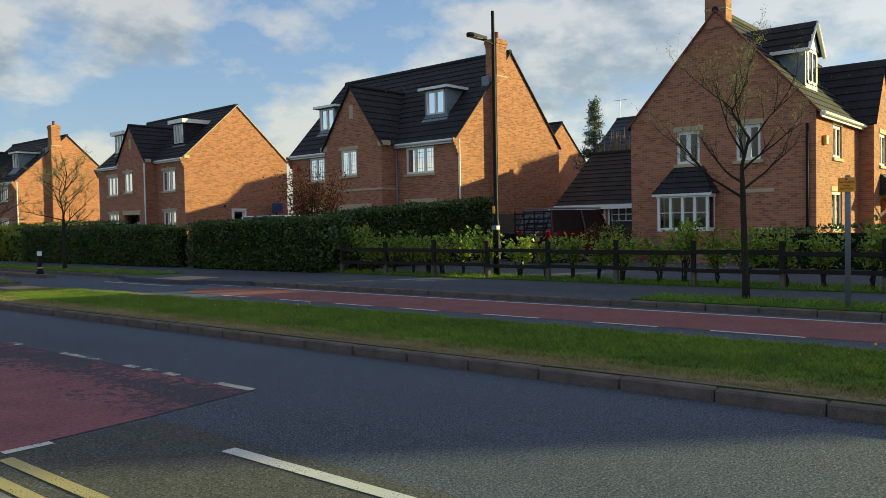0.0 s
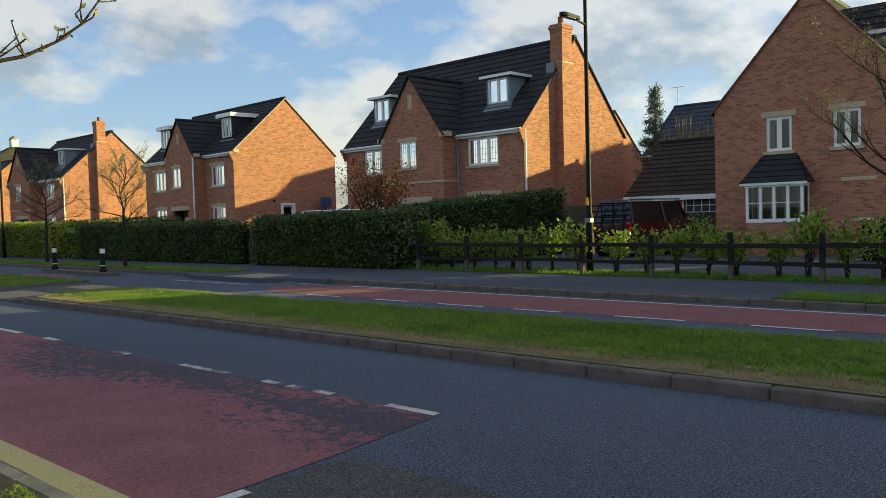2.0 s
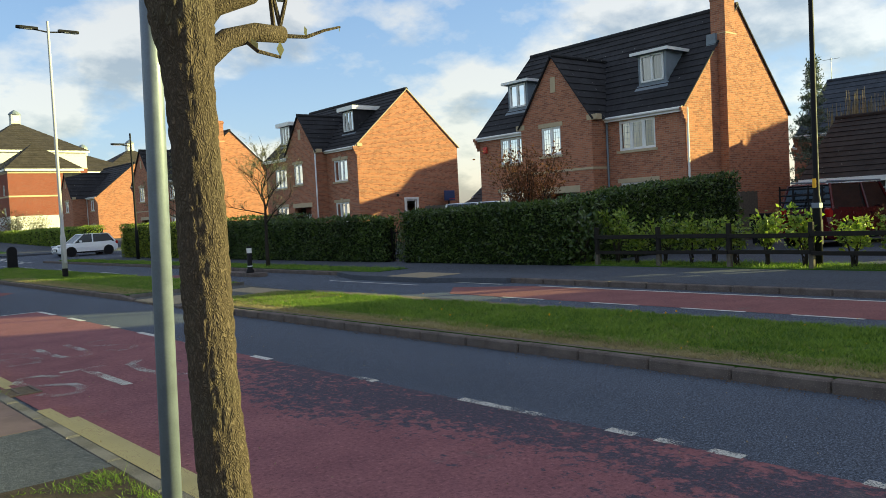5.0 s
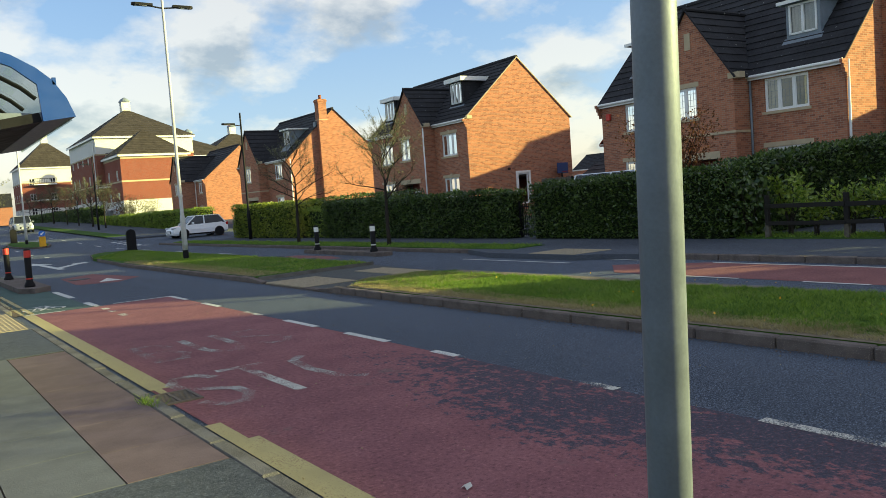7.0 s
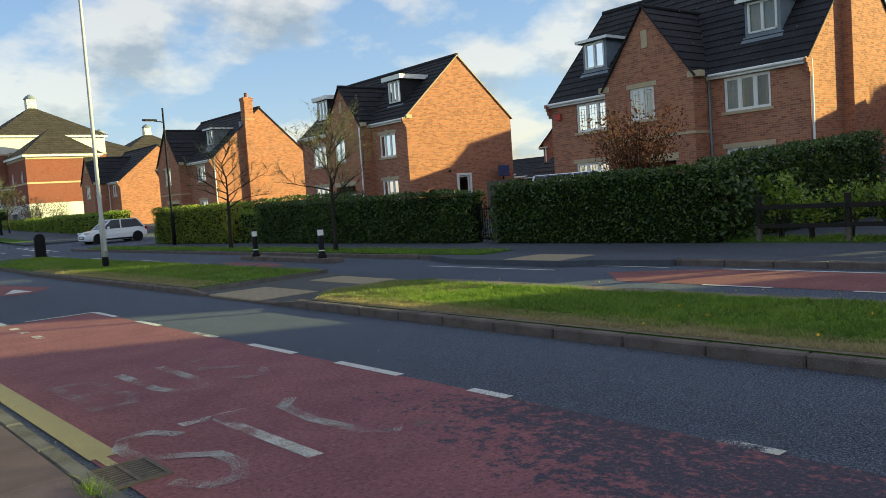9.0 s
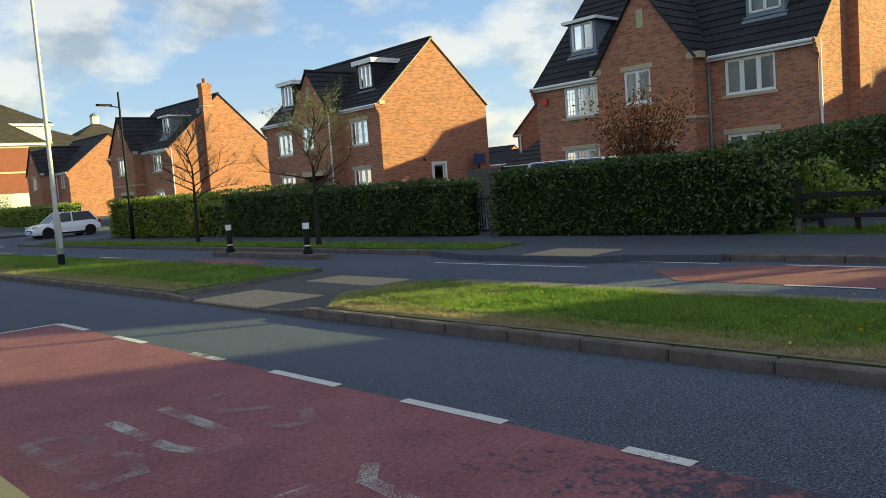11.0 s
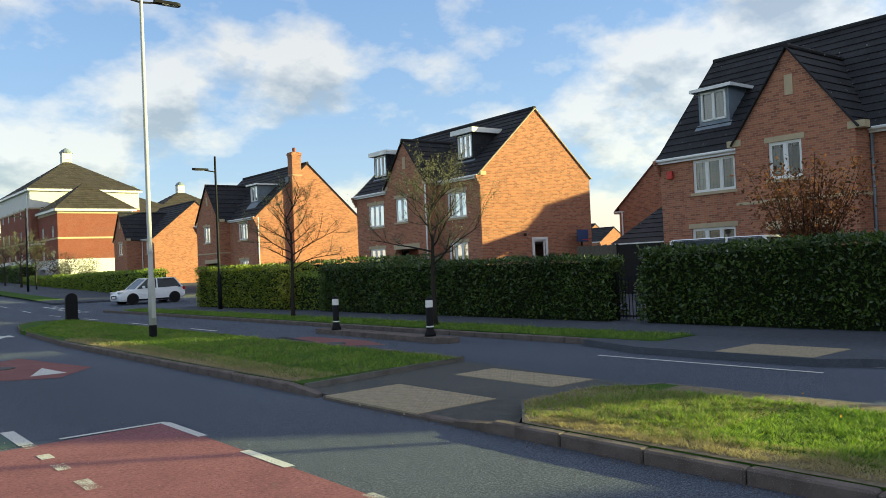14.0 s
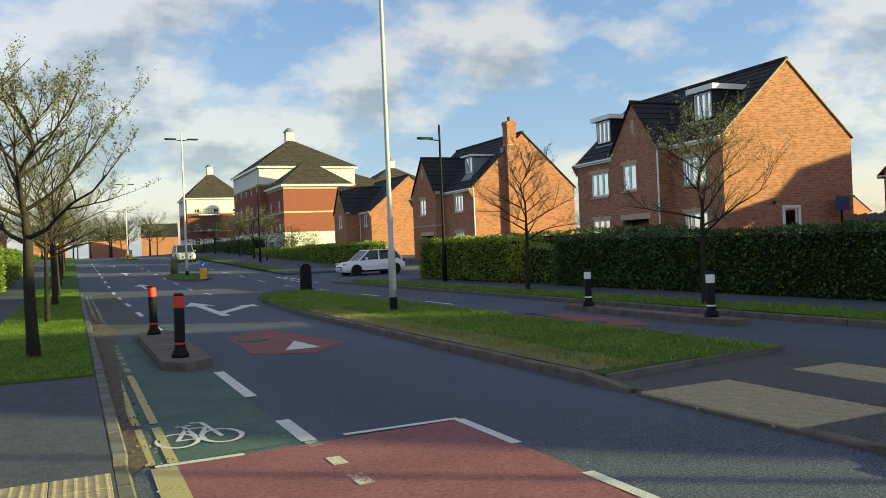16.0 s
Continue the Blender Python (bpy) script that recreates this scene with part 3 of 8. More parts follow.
for y in [12.0 + 0.25 * i for i in range(36)]:
    wa, wb = (9.98 - 0.045 * (v - 12.0) + 0.16 * noise.noise((v * 0.9, 8.3, 0.0)) + 0.07 * noise.noise((v * 3.3, 4.3, 0.0)) for v in (y, y + 0.25))
    em.quad((wa, y, UP + 0.007), (10.08, y, UP + 0.007), (10.08, y + 0.25, UP + 0.007), (wb, y + 0.25, UP + 0.007))
structure("bare_edge", em, BARE_EARTH, "bare dry earth between the kerb and the grass", "soil")
structure("crossing_refuge", M().prism([(MED_A + 0.1, 21.0), (8.2, 21.75), (9.3, 21.7), (10.1, 21.25), (10.2, 21.3), (MED_B - 0.1, 25.8), (MED_A + 0.1, 25.4)],
                                       lambda x, y: (x, y, -0.1), lambda x, y: (x, y, 0.045)), ASPHALT_OLD, "asphalt crossing point across the median", "pavement")
# kerb build-out on the far side carrying two bollards
structure("kerb_island", M().prism([(12.48, 28.75), (12.62, 28.45), (12.96, 28.5), (13.05, 34.0), (12.88, 34.25), (12.62, 34.05)], lambda x, y: (x, y, -0.1), lambda x, y: (x, y, UP)), CONCRETE,
          "low concrete kerb strip at the road edge with two bollards", "kerb")
structure("cycle_island", M().prism([(3.0, 30.2), (3.3, 29.75), (3.72, 30.1), (3.75, 35.2), (3.4, 35.8), (3.0, 35.2)], lambda x, y: (x, y, -0.05), lambda x, y: (x, y, 0.13)), CONCRETE,
          "worn concrete island dividing the cycle lane", "kerb")

structure("crossing_buildout", M().prism([(13.45, 20.3), (13.75, 18.6), (14.1, 18.6), (14.1, 25.7), (13.75, 25.7), (13.15, 24.0), (13.15, 20.8)], lambda x, y: (x, y, -0.1), lambda x, y: (x, y, UP + 0.004)), FOOTWAY,
          "asphalt kerb build-out at the far crossing", "pavement")

# coloured surfacing
structure("bus_cage", poly([(KERB_N + 0.16, 6.5), (3.9, 6.62), (5.13, 6.78), (5.16, 24.6), (KERB_N + 0.16, 24.42)], 0.005), RED_NEAR, "worn red bus stop surfacing rubbed through to asphalt", "road surface")
structure("cycle_lane", poly([(KERB_N + 0.16, 24.5), (3.62, 24.62), (3.62, 30.0), (3.0, 30.4), (2.95, 36), (KERB_N + 0.16, 36)], 0.005), GREEN_LANE, "faded green cycle lane surfacing", "road surface")
structure("far_red_lane", poly([(11.58, -40), (13.45, -40), (13.5, 17.5), (12.6, 19.2), (11.58, 18.2)], 0.005), RED_FAR, "dull red surfacing on the far lane", "road surface")
structure("far_red_patch", poly([(11.1, 30.4), (11.8, 29.6), (12.15, 31.0), (12.0, 33.3), (11.25, 33.4)], 0.005), RED_FAR, "small red surfacing patch near the crossing", "road surface")
structure("fresh_asphalt_patch", poly([(10.82, 31.3), (11.2, 31.1), (11.62, 33.9), (11.05, 33.8)], 0.0075), TAR, "small black patch of new asphalt", "road surface")
structure("old_asphalt_strip", sheet(KERB_N, 3.5, 36.0, 59.0, 0.003), ASPHALT_OLD, "paler old asphalt of the cycle lane", "road surface")
structure("red_hump_patch", poly([(4.49, 31.06), (5.43, 30.5), (6.3, 31.7), (5.7, 35.2), (4.63, 34.3)], 0.005), RED_FAR, "square red surfacing patch with a manhole", "road surface")

# painted lines
LINES = tagged(thing("road_marking", pose(0, 0, 0), "white painted road lines, partly worn off", "road marking"), kind="structure")
WL, YL = 0.009, 0.009


def line(x0, x1, y0, y1, mat_=None, name="dash", skew=0.0):
    part(name, M().quad((x0, y0, WL + rise(y0)), (x1, y0, WL + rise(y0)), (x1 + skew, y1, WL + rise(y1)), (x0 + skew, y1, WL + rise(y1))), mat_ or WHITE_LINE, LINES)


for a, b in ((6.8, 7.4), (8.15, 8.4), (8.62, 8.82), (9.0, 9.25), (9.9, 10.9), (12.2, 12.6), (14.4, 14.85), (15.8, 16.85), (17.7, 18.75), (19.7, 20.4), (21.6, 22.5), (23.5, 24.6)):
    line(5.10, 5.20, a, b, WORN_WHITE if a < 13 or a == 19.7 else WHITE_LINE, skew=0.0)
line(3.68, 3.80, 0.8, 5.2)                                         # lane line before the bus stop
line(2.7, 3.05, 6.42, 6.52), line(4.02, 5.16, 24.6, 24.68), line(2.4, 3.1, 24.42, 24.5)
for a, b in ((22.2, 22.6), (23.1, 23.4), (23.7, 23.95), (24.37, 24.58)):
    line(3.64, 3.76, a, b, WORN_WHITE)
for a, b in ((24.6, 25.6), (27.1, 29.4)):
    line(3.62, 3.76, a, b)
for k in range(14):
    line(3.55, 3.68, 36.5 + 5.6 * k, 38.6 + 5.6 * k)
    line(7.1, 7.2, 52.5 + 6 * k, 54.5 + 6 * k)
    line(11.5, 11.6, 38 + 6 * k, 40 + 6 * k)
for a, b in ((1.5, 2.4), (3.4, 4.7), (5.5, 6.6), (7.6, 8.8), (9.8, 10.8), (11.5, 12.6), (13.4, 14.4), (15.5, 16.6)):
    line(11.50, 11.58, a, b)
line(13.46, 13.54, -30, 17.4), line(12.59, 12.67, 20.5, 24.4), line(13.46, 13.54, 18.5, 24.5), line(10.86, 10.92, 26.2, 48)
for k in range(5):                                                 # give-way dashes of the side road
    line(13.5, 13.75, 59.0 + 1.6 * k, 59.9 + 1.6 * k), line(13.05, 13.3, 59.0 + 1.6 * k, 59.9 + 1.6 * k)
part("triangle", M().quad((5.1, 31.2, WL), (5.7, 31.15, WL), (5.58, 32.5, WL)), WHITE_LINE, LINES)
part("arrow", M().quad((5.5, 40.0, WL), (5.75, 40.0, WL), (5.75, 45.2, WL), (6.1, 44.9, WL), (5.65, 47.6, WL), (5.2, 45.4, WL), (5.5, 45.2, WL)), WHITE_LINE, LINES)
part("arrow", M().quad((5.75, 41.8, WL), (6.7, 43.6, WL), (6.55, 43.9, WL), (7.2, 44.2, WL), (7.15, 43.0, WL), (6.95, 43.3, WL), (5.75, 41.0, WL)), WHITE_LINE, LINES)
for yy in (62, 78, 95):
    zz, dz_ = WL + rise(yy) + 0.01, 0.028
    part("arrow", M().add([(5.2 + u, yy + v, zz + v * dz_) for u, v in ((0, 0), (0.15, 0), (0.15, 2.4), (0.5, 2.4), (0.08, 4.2), (-0.35, 2.4), (0, 2.4))], [tuple(range(7))]), WHITE_LINE, LINES)


def strokes(pts, w, close=False):
    """Painted strokes of a width along a chain of points."""
    m = M()
    n = len(pts)
    for i in range(n if close else n - 1):
        a, b = Vector(pts[i]), Vector(pts[(i + 1) % n])
        d = (b - a).normalized()
        s = Vector((-d.y, d.x)) * w / 2
        a, b = a - d * w * 0.3, b + d * w * 0.3
        m.quad(*[(p.x, p.y, WL + 0.0005 * i) for p in (a - s, b - s, b + s, a + s)])
    return m


def ring(cx, cy, rx, ry, a0=0, a1=360, n=18):
    return [(cx + rx * math.cos(radians(a0 + (a1 - a0) * i / n)), cy + ry * math.sin(radians(a0 + (a1 - a0) * i / n))) for i in range(n + 1)]


# BUS STOP in long letters across the cage, read by traffic coming up the lane
def letter(name, chains, x0, y0, w, h, mt=None):
    m = M()
    for c in chains:
        g = strokes([(x0 + px * w, y0 + py * h) for px, py in c], 0.115)
        m.add(g.v, g.f)
    part(name, m, mt or WORN_WHITE, LINES)


S_ = [(0.95, 0.85), (0.7, 1.0), (0.3, 1.0), (0.05, 0.82), (0.1, 0.62), (0.5, 0.5), (0.9, 0.38), (0.95, 0.18), (0.7, 0.0), (0.3, 0.0), (0.05, 0.15)]
T_ = ([(0.5, 0.0), (0.5, 1.0)], [(0.0, 1.0), (1.0, 1.0)])
O_ = [(0.5, 1.0), (0.15, 0.88), (0.02, 0.5), (0.15, 0.12), (0.5, 0.0), (0.85, 0.12), (0.98, 0.5), (0.85, 0.88), (0.5, 1.0)]
B_ = [(0.05, 0.0), (0.05, 1.0), (0.7, 0.98), (0.9, 0.78), (0.65, 0.53), (0.05, 0.52), (0.7, 0.5), (0.98, 0.26), (0.7, 0.0), (0.05, 0.0)]
U_ = [(0.02, 1.0), (0.02, 0.25), (0.25, 0.0), (0.75, 0.0), (0.98, 0.25), (0.98, 1.0)]
for nm, ch, x in (("letter_s", [S_], 2.56), ("letter_t", list(T_), 3.16), ("letter_o", [O_[:5]], 3.84)):
    letter(nm, ch, x, 14.45, 0.48, 1.48, WORN_WHITE if nm == "letter_t" else SCUFFED_WHITE)
for nm, ch, x in (("letter_b", [B_], 2.84), ("letter_u", [U_], 3.48), ("letter_s", [S_], 4.12)):
    letter(nm, ch, x, 17.05, 0.44, 1.33, SCUFFED_WHITE if nm == "letter_u" else FAINT_WHITE)

# bicycle symbol
bike = M()
for c in (ring(2.78, 25.75, 0.2, 0.42), ring(3.22, 25.75, 0.2, 0.42), [(2.78, 25.75), (2.93, 26.45), (3.13, 26.4), (2.99, 25.75), (2.78, 25.75)], [(2.99, 25.75), (2.91, 26.65)], [(2.85, 26.65), (2.98, 26.65)],
          [(3.22, 25.75), (3.12, 26.75), (3.02, 26.8)], ring(2.99, 25.75, 0.05, 0.1, n=8)):
    g = strokes([(2.49 + (a - 2.58) * 0.88, 24.98 + (b - 25.33) * 0.70) for a, b in c], 0.045)
    bike.add(g.v, g.f)
part("cycle_symbol", bike, WHITE_LINE, LINES)

YLINES = tagged(thing("yellow_line", pose(0, 0, 0), "pale yellow painted line along the kerb", "road marking"), kind="structure")
for x0, x1, a, b in ((2.33, 2.54, 6.5, 13.3), (2.33, 2.46, 13.3, 13.9), (2.4, 2.47, 15.35, 15.6), (2.36, 2.56, 15.6, 24.4), (2.36, 2.46, -20, 6.4), (2.60, 2.70, -20, 6.3)):
    part("band", sheet(x0, x1, a, b, YL), YELLOW_LINE, YLINES)
for x0, x1 in ((2.33, 2.41), (2.50, 2.585)):
    for a, b in ((24.5, 26.0), (26.2, 29.9), (30.2, 33.0), (33.2, 35.5), (38.5, 59)):
        part("band", sheet(x0, x1, a, b, YL + 0.004), YELLOW_LINE if a < 30 else FADED_YELLOW, YLINES)

# tactile paving: slabs with rows of studs
def tactile(x0, y0, nx, ny, z, label, s=0.40):
    t = tagged(thing("tactile_paving", pose(x0, y0, z), label, "tactile paving"), kind="structure")
    m = M().box(0.003, s - 0.003, 0.003, s - 0.003, -0.05, 0.0, 0.003)
    for i in range(6):
        for j in range(6):
            cx, cy = s * (i + 0.5) / 6, s * (j + 0.5) / 6
            m.add([(cx + 0.017 * math.cos(k * math.pi / 3), cy + 0.017 * math.sin(k * math.pi / 3), 0) for k in range(6)]
                  + [(cx + 0.009 * math.cos(k * math.pi / 3), cy + 0.009 * math.sin(k * math.pi / 3), 0.006) for k in range(6)],
                  [(k, (k + 1) % 6, 6 + (k + 1) % 6, 6 + k) for k in range(6)] + [tuple(range(6, 12))])
    me = m.mesh("slab", CREAM_TACTILE, uv=False)
    for i in range(nx):
        for j in range(ny):
            new("slab", me).parent = t
            t.children[-1].location = (i * s, j * s, 0.0)
    return t


tactile(7.2, 22.45, 3, 5, 0.055, "buff studded tactile paving at the median crossing")
tactile(9.45, 22.5, 2, 5, 0.055, "buff studded tactile paving on the far side of the median")
tactile(13.2, 20.9, 3, 4, UP + 0.012, "buff studded tactile paving on the far footway")
tactile(0.86, 21.2, 3, 7, UP + 0.008, "buff studded tactile paving at the near kerb")

# paving slabs by the bus stop
FLAGS = tagged(thing("flag_paving", pose(0, 0, UP), "pink and grey concrete paving flags by the bus stop", "paving"), kind="structure")
structure("flag_bed", M().box(0.25, KERB_N - 0.13, 12.6, 18.4, -0.2, UP - 0.008), SOIL, "dark joint sand under the flags", "paving")
for c, (x0, x1, mt) in enumerate(((1.46, 2.075, PINK_SLAB), (0.86, 1.452, GREY_SLAB), (0.26, 0.852, GREY_SLAB))):
    y, k = 12.61, 0
    while y < 18.3:
        l = (0.75, 0.9)[(k + c) % 2]
        y1 = min(y + l, 18.39)
        part("flagstone", M().box(x0, x1 - 0.002, y, y1 - 0.004, -0.03, 0.0), mt, FLAGS)
        y, k = y1, k + 1

# kerbs: single stones
def kerb(label, x0, x1, runs, top=UP, mt=None):
    t = tagged(thing("kerb", pose(0, 0, 0), label, "kerb"), kind="structure")
    me = M().box(0, x1 - x0, 0.004, 0.908, -0.15, top, 0.018).mesh("kerbstone", mt or CONCRETE, uv=False)
    for a, b in runs:
        y = a
        while y < b - 0.3:
            o = new("kerbstone", me)
            o.parent = t
            o.location = (x0 + random.uniform(-0.004, 0.004), y, random.uniform(-0.006, 0.003))
            y += 0.914
    return t


kerb("grey concrete kerbstones along the bus stop", KERB_N - 0.13, KERB_N, ((-8, 21.2), (24.6, 60)), UP, CONCRETE_PALE)
kerb("low lowered kerbstones at the near crossing", KERB_N - 0.13, KERB_N, ((21.2, 24.6),), 0.03, CONCRETE_PALE)
kerb("weathered brown kerbstones of the median", MED_A, MED_A + 0.13, ((-8, 20.9), (25.5, 38)))
kerb("lowered kerbstones at the median crossing", MED_A, MED_A + 0.13, ((21.8, 24.7),), 0.05)
kerb("weathered kerbstones on the far edge of the median", MED_B - 0.12, MED_B, ((25.8, 46),), 0.11)
kerb("pale kerbstones on the far edge of the southern lawn", 10.08, 10.2, ((-8, 21.0),), 0.125, CONCRETE_PALE)
kerb("concrete kerbstones along the far footway", KERB_F, KERB_F + 0.13, ((-8, 20.2), (23.6, 57)), UP)
kerb("lowered kerbstones at the far crossing", KERB_F, KERB_F + 0.13, ((20.2, 23.6),), 0.03)
ramp = tagged(thing("drop_kerb", pose(0, 0, 0), "sloping drop kerbs beside the median crossing", "kerb"), kind="structure")
for y0, y1, z0, z1 in ((20.9, 21.82, UP, 0.05), (24.68, 25.55, 0.05, UP)):
    part("kerbstone", M().add([(MED_A, y0, -0.1), (MED_A + 0.13, y0, -0.1), (MED_A + 0.13, y0, z0), (MED_A, y0, z0), (MED_A, y1, -0.1), (MED_A + 0.13, y1, -0.1), (MED_A + 0.13, y1, z1), (MED_A, y1, z1)],
                              [(0, 1, 2, 3), (4, 7, 6, 5), (0, 4, 5, 1), (3, 2, 6, 7), (0, 3, 7, 4), (1, 5, 6, 2)]), CONCRETE, ramp)
nose = tagged(thing("kerb", pose(0, 0, 0), "curved kerbstones round the end of the median", "kerb"), kind="structure")
chain = [(7.25, 38), (7.35, 40), (7.5, 43), (7.75, 45.5), (8.2, 48.2), (8.7, 49.8), (9.4, 50.6), (10.1, 50.2), (10.5, 49.0), (10.65, 46)]
for (xa, ya), (xb, yb) in zip(chain, chain[1:]):
    d = Vector((yb - ya, xa - xb)).normalized() * 0.13
    part("kerbstone", M().prism([(xa, ya), (xb, yb), (xb + d.x, yb + d.y), (xa + d.x, ya + d.y)], lambda x, y: (x, y, -0.1), lambda x, y: (x, y, UP)), CONCRETE, nose)

edging = tagged(thing("edging", pose(0, 0, 0), "thin pale concrete edging round the crossing refuge", "edging"), kind="structure")
for (xa, ya), (xb, yb) in (((7.34, 25.24), (10.44, 25.69)), ((7.36, 20.96), (8.22, 21.84)), ((8.22, 21.84), (9.24, 21.80)), ((9.24, 21.80), (10.16, 21.30)), ((10.44, 25.69), (10.66, 25.75))):
    d = Vector((yb - ya, xa - xb)).normalized() * 0.06
    part("edging_stone", M().prism([(xa, ya), (xb, yb), (xb + d.x, yb + d.y), (xa + d.x, ya + d.y)], lambda x, y: (x, y, -0.05), lambda x, y: (x, y, UP + 0.006)), CONCRETE_PALE, edging)
structure("gutter_dirt", poly([(KERB_N + 0.002, 24.3), (2.36, 24.6), (2.33, 27.0), (2.42, 30.0), (2.5, 33.8), (2.72, 36.6), (2.68, 38.5), (2.42, 41.0), (2.3, 46.0), (KERB_N + 0.002, 50.0)], 0.0155), SILT, "brown dirt and litter gathered in the gutter", "dirt")
# gully grate and manhole
gully = thing("drain_grate", pose(2.245, 14.86, 0.002), "rusty iron gully grate in the gutter", "drain")
part("frame", M().box(0, 0.4, 0, 0.03, 0.0, 0.016).box(0, 0.4, 0.45, 0.48, 0.0, 0.016).box(0, 0.03, 0.03, 0.45, 0.0, 0.016).box(0.37, 0.4, 0.03, 0.45, 0.0, 0.016).box(0.19, 0.215, 0.03, 0.45, 0, 0.015), IRON, gully)
# no hole here: a black slab stands for the shade below the bars
part("pit", M().box(0.03, 0.37, 0.03, 0.45, -0.01, 0.0095), INK, gully)
for k in range(9):
    part("bar", M().box(0.03, 0.37, 0.05 + 0.046 * k, 0.066 + 0.046 * k, 0.0, 0.013), IRON, gully)
for mx_, my_ in ((4.95, 33.2), (11.3, 31.0)):
    mh = thing("manhole_cover", pose(mx_, my_, 0.006), "dark iron manhole cover in the road", "manhole cover")
    part("cover", M().lathe(0, 0, [(0.3, -0.02), (0.3, 0.008), (0.27, 0.012), (0.0, 0.012)], 20), INK, mh)

# ---- houses ----


def face_front(x):
    return lambda u, v, d: (x - d, u, v)


def face_side(y):
    return lambda u, v, d: (u, y - d, v)


def face_back(x):
    return lambda u, v, d: (x + d, u, v)


def face_left(y):
    return lambda u, v, d: (u, y + d, v)


def fbox(m, P, u0, u1, v0, v1, d0, d1):
    vs = [P(u, v, d) for u in (u0, u1) for v in (v0, v1) for d in (d0, d1)]
    return m.add(vs, [(0, 1, 3, 2), (4, 6, 7, 5), (0, 4, 5, 1), (2, 3, 7, 6), (0, 2, 6, 4), (1, 5, 7, 3)])


def wall(m, P, u0, u1, v0, v1, holes=(), thick=0.25):
    """A wall with openings through it."""
    us = sorted({u0, u1, *[h[0] for h in holes], *[h[1] for h in holes]})
    vs = sorted({v0, v1, *[h[2] for h in holes], *[h[3] for h in holes]})
    for a, b in zip(us, us[1:]):
        for c, d in zip(vs, vs[1:]):
            if not any(h[0] <= a and b <= h[1] and h[2] <= c and d <= h[3] for h in holes):
                m.quad(P(a, c, 0), P(b, c, 0), P(b, d, 0), P(a, d, 0))
                m.quad(P(a, c, -thick), P(b, c, -thick), P(b, d, -thick), P(a, d, -thick))
    for a, b, c, d in holes:
        for p, q in (((a, c), (b, c)), ((b, c), (b, d)), ((b, d), (a, d)), ((a, d), (a, c))):
            m.quad(P(*p, 0), P(*q, 0), P(*q, -thick), P(*p, -thick))


def slope(m, a, b, c, d, rows, lift=0.035):
    """A tiled slope: a-b the eaves, d-c the top; each course laps the one below."""
    a, b, c, d = (Vector(p) for p in (a, b, c, d))
    nrm = (b - a).cross(d - a).normalized()
    if nrm.z < 0:
        nrm = -nrm
    for i in range(rows):
        f0, f1 = i / rows, (i + 1.12) / rows
        l0, r0, l1, r1 = a.lerp(d, f0), b.lerp(c, f0), a.lerp(d, min(f1, 1)), b.lerp(c, min(f1, 1))
        m.quad(l0 + nrm * lift, r0 + nrm * lift, r1, l1)
        m.quad(l0, r0, r0 + nrm * lift, l0 + nrm * lift)


def tiled(house, name, slopes, mt, rows, label=""):
    """A roof part of boarded slopes, with every course of tiles a piece of its own."""
    deck = M()
    for a, b, c, d in slopes:
        deck.quad(*[(p[0], p[1], p[2] - 0.015) for p in (a, b, c, d)])
    roof = part(name, deck, mt, house, label)
    for a, b, c, d in slopes:
        a, b, c, d = (Vector(p) for p in (a, b, c, d))
        nrm = (b - a).cross(d - a).normalized()
        if nrm.z < 0:
            nrm = -nrm
        for i in range(rows):
            f0, f1 = i / rows, min(1.0, (i + 1.12) / rows)
            l0, r0, l1, r1 = a.lerp(d, f0), b.lerp(c, f0), a.lerp(d, f1), b.lerp(c, f1)
            part("tile_course", M().quad(l0 + nrm * 0.035, r0 + nrm * 0.035, r1, l1).quad(l0, r0, r0 + nrm * 0.035, l0 + nrm * 0.035), mt, roof)
    return roof


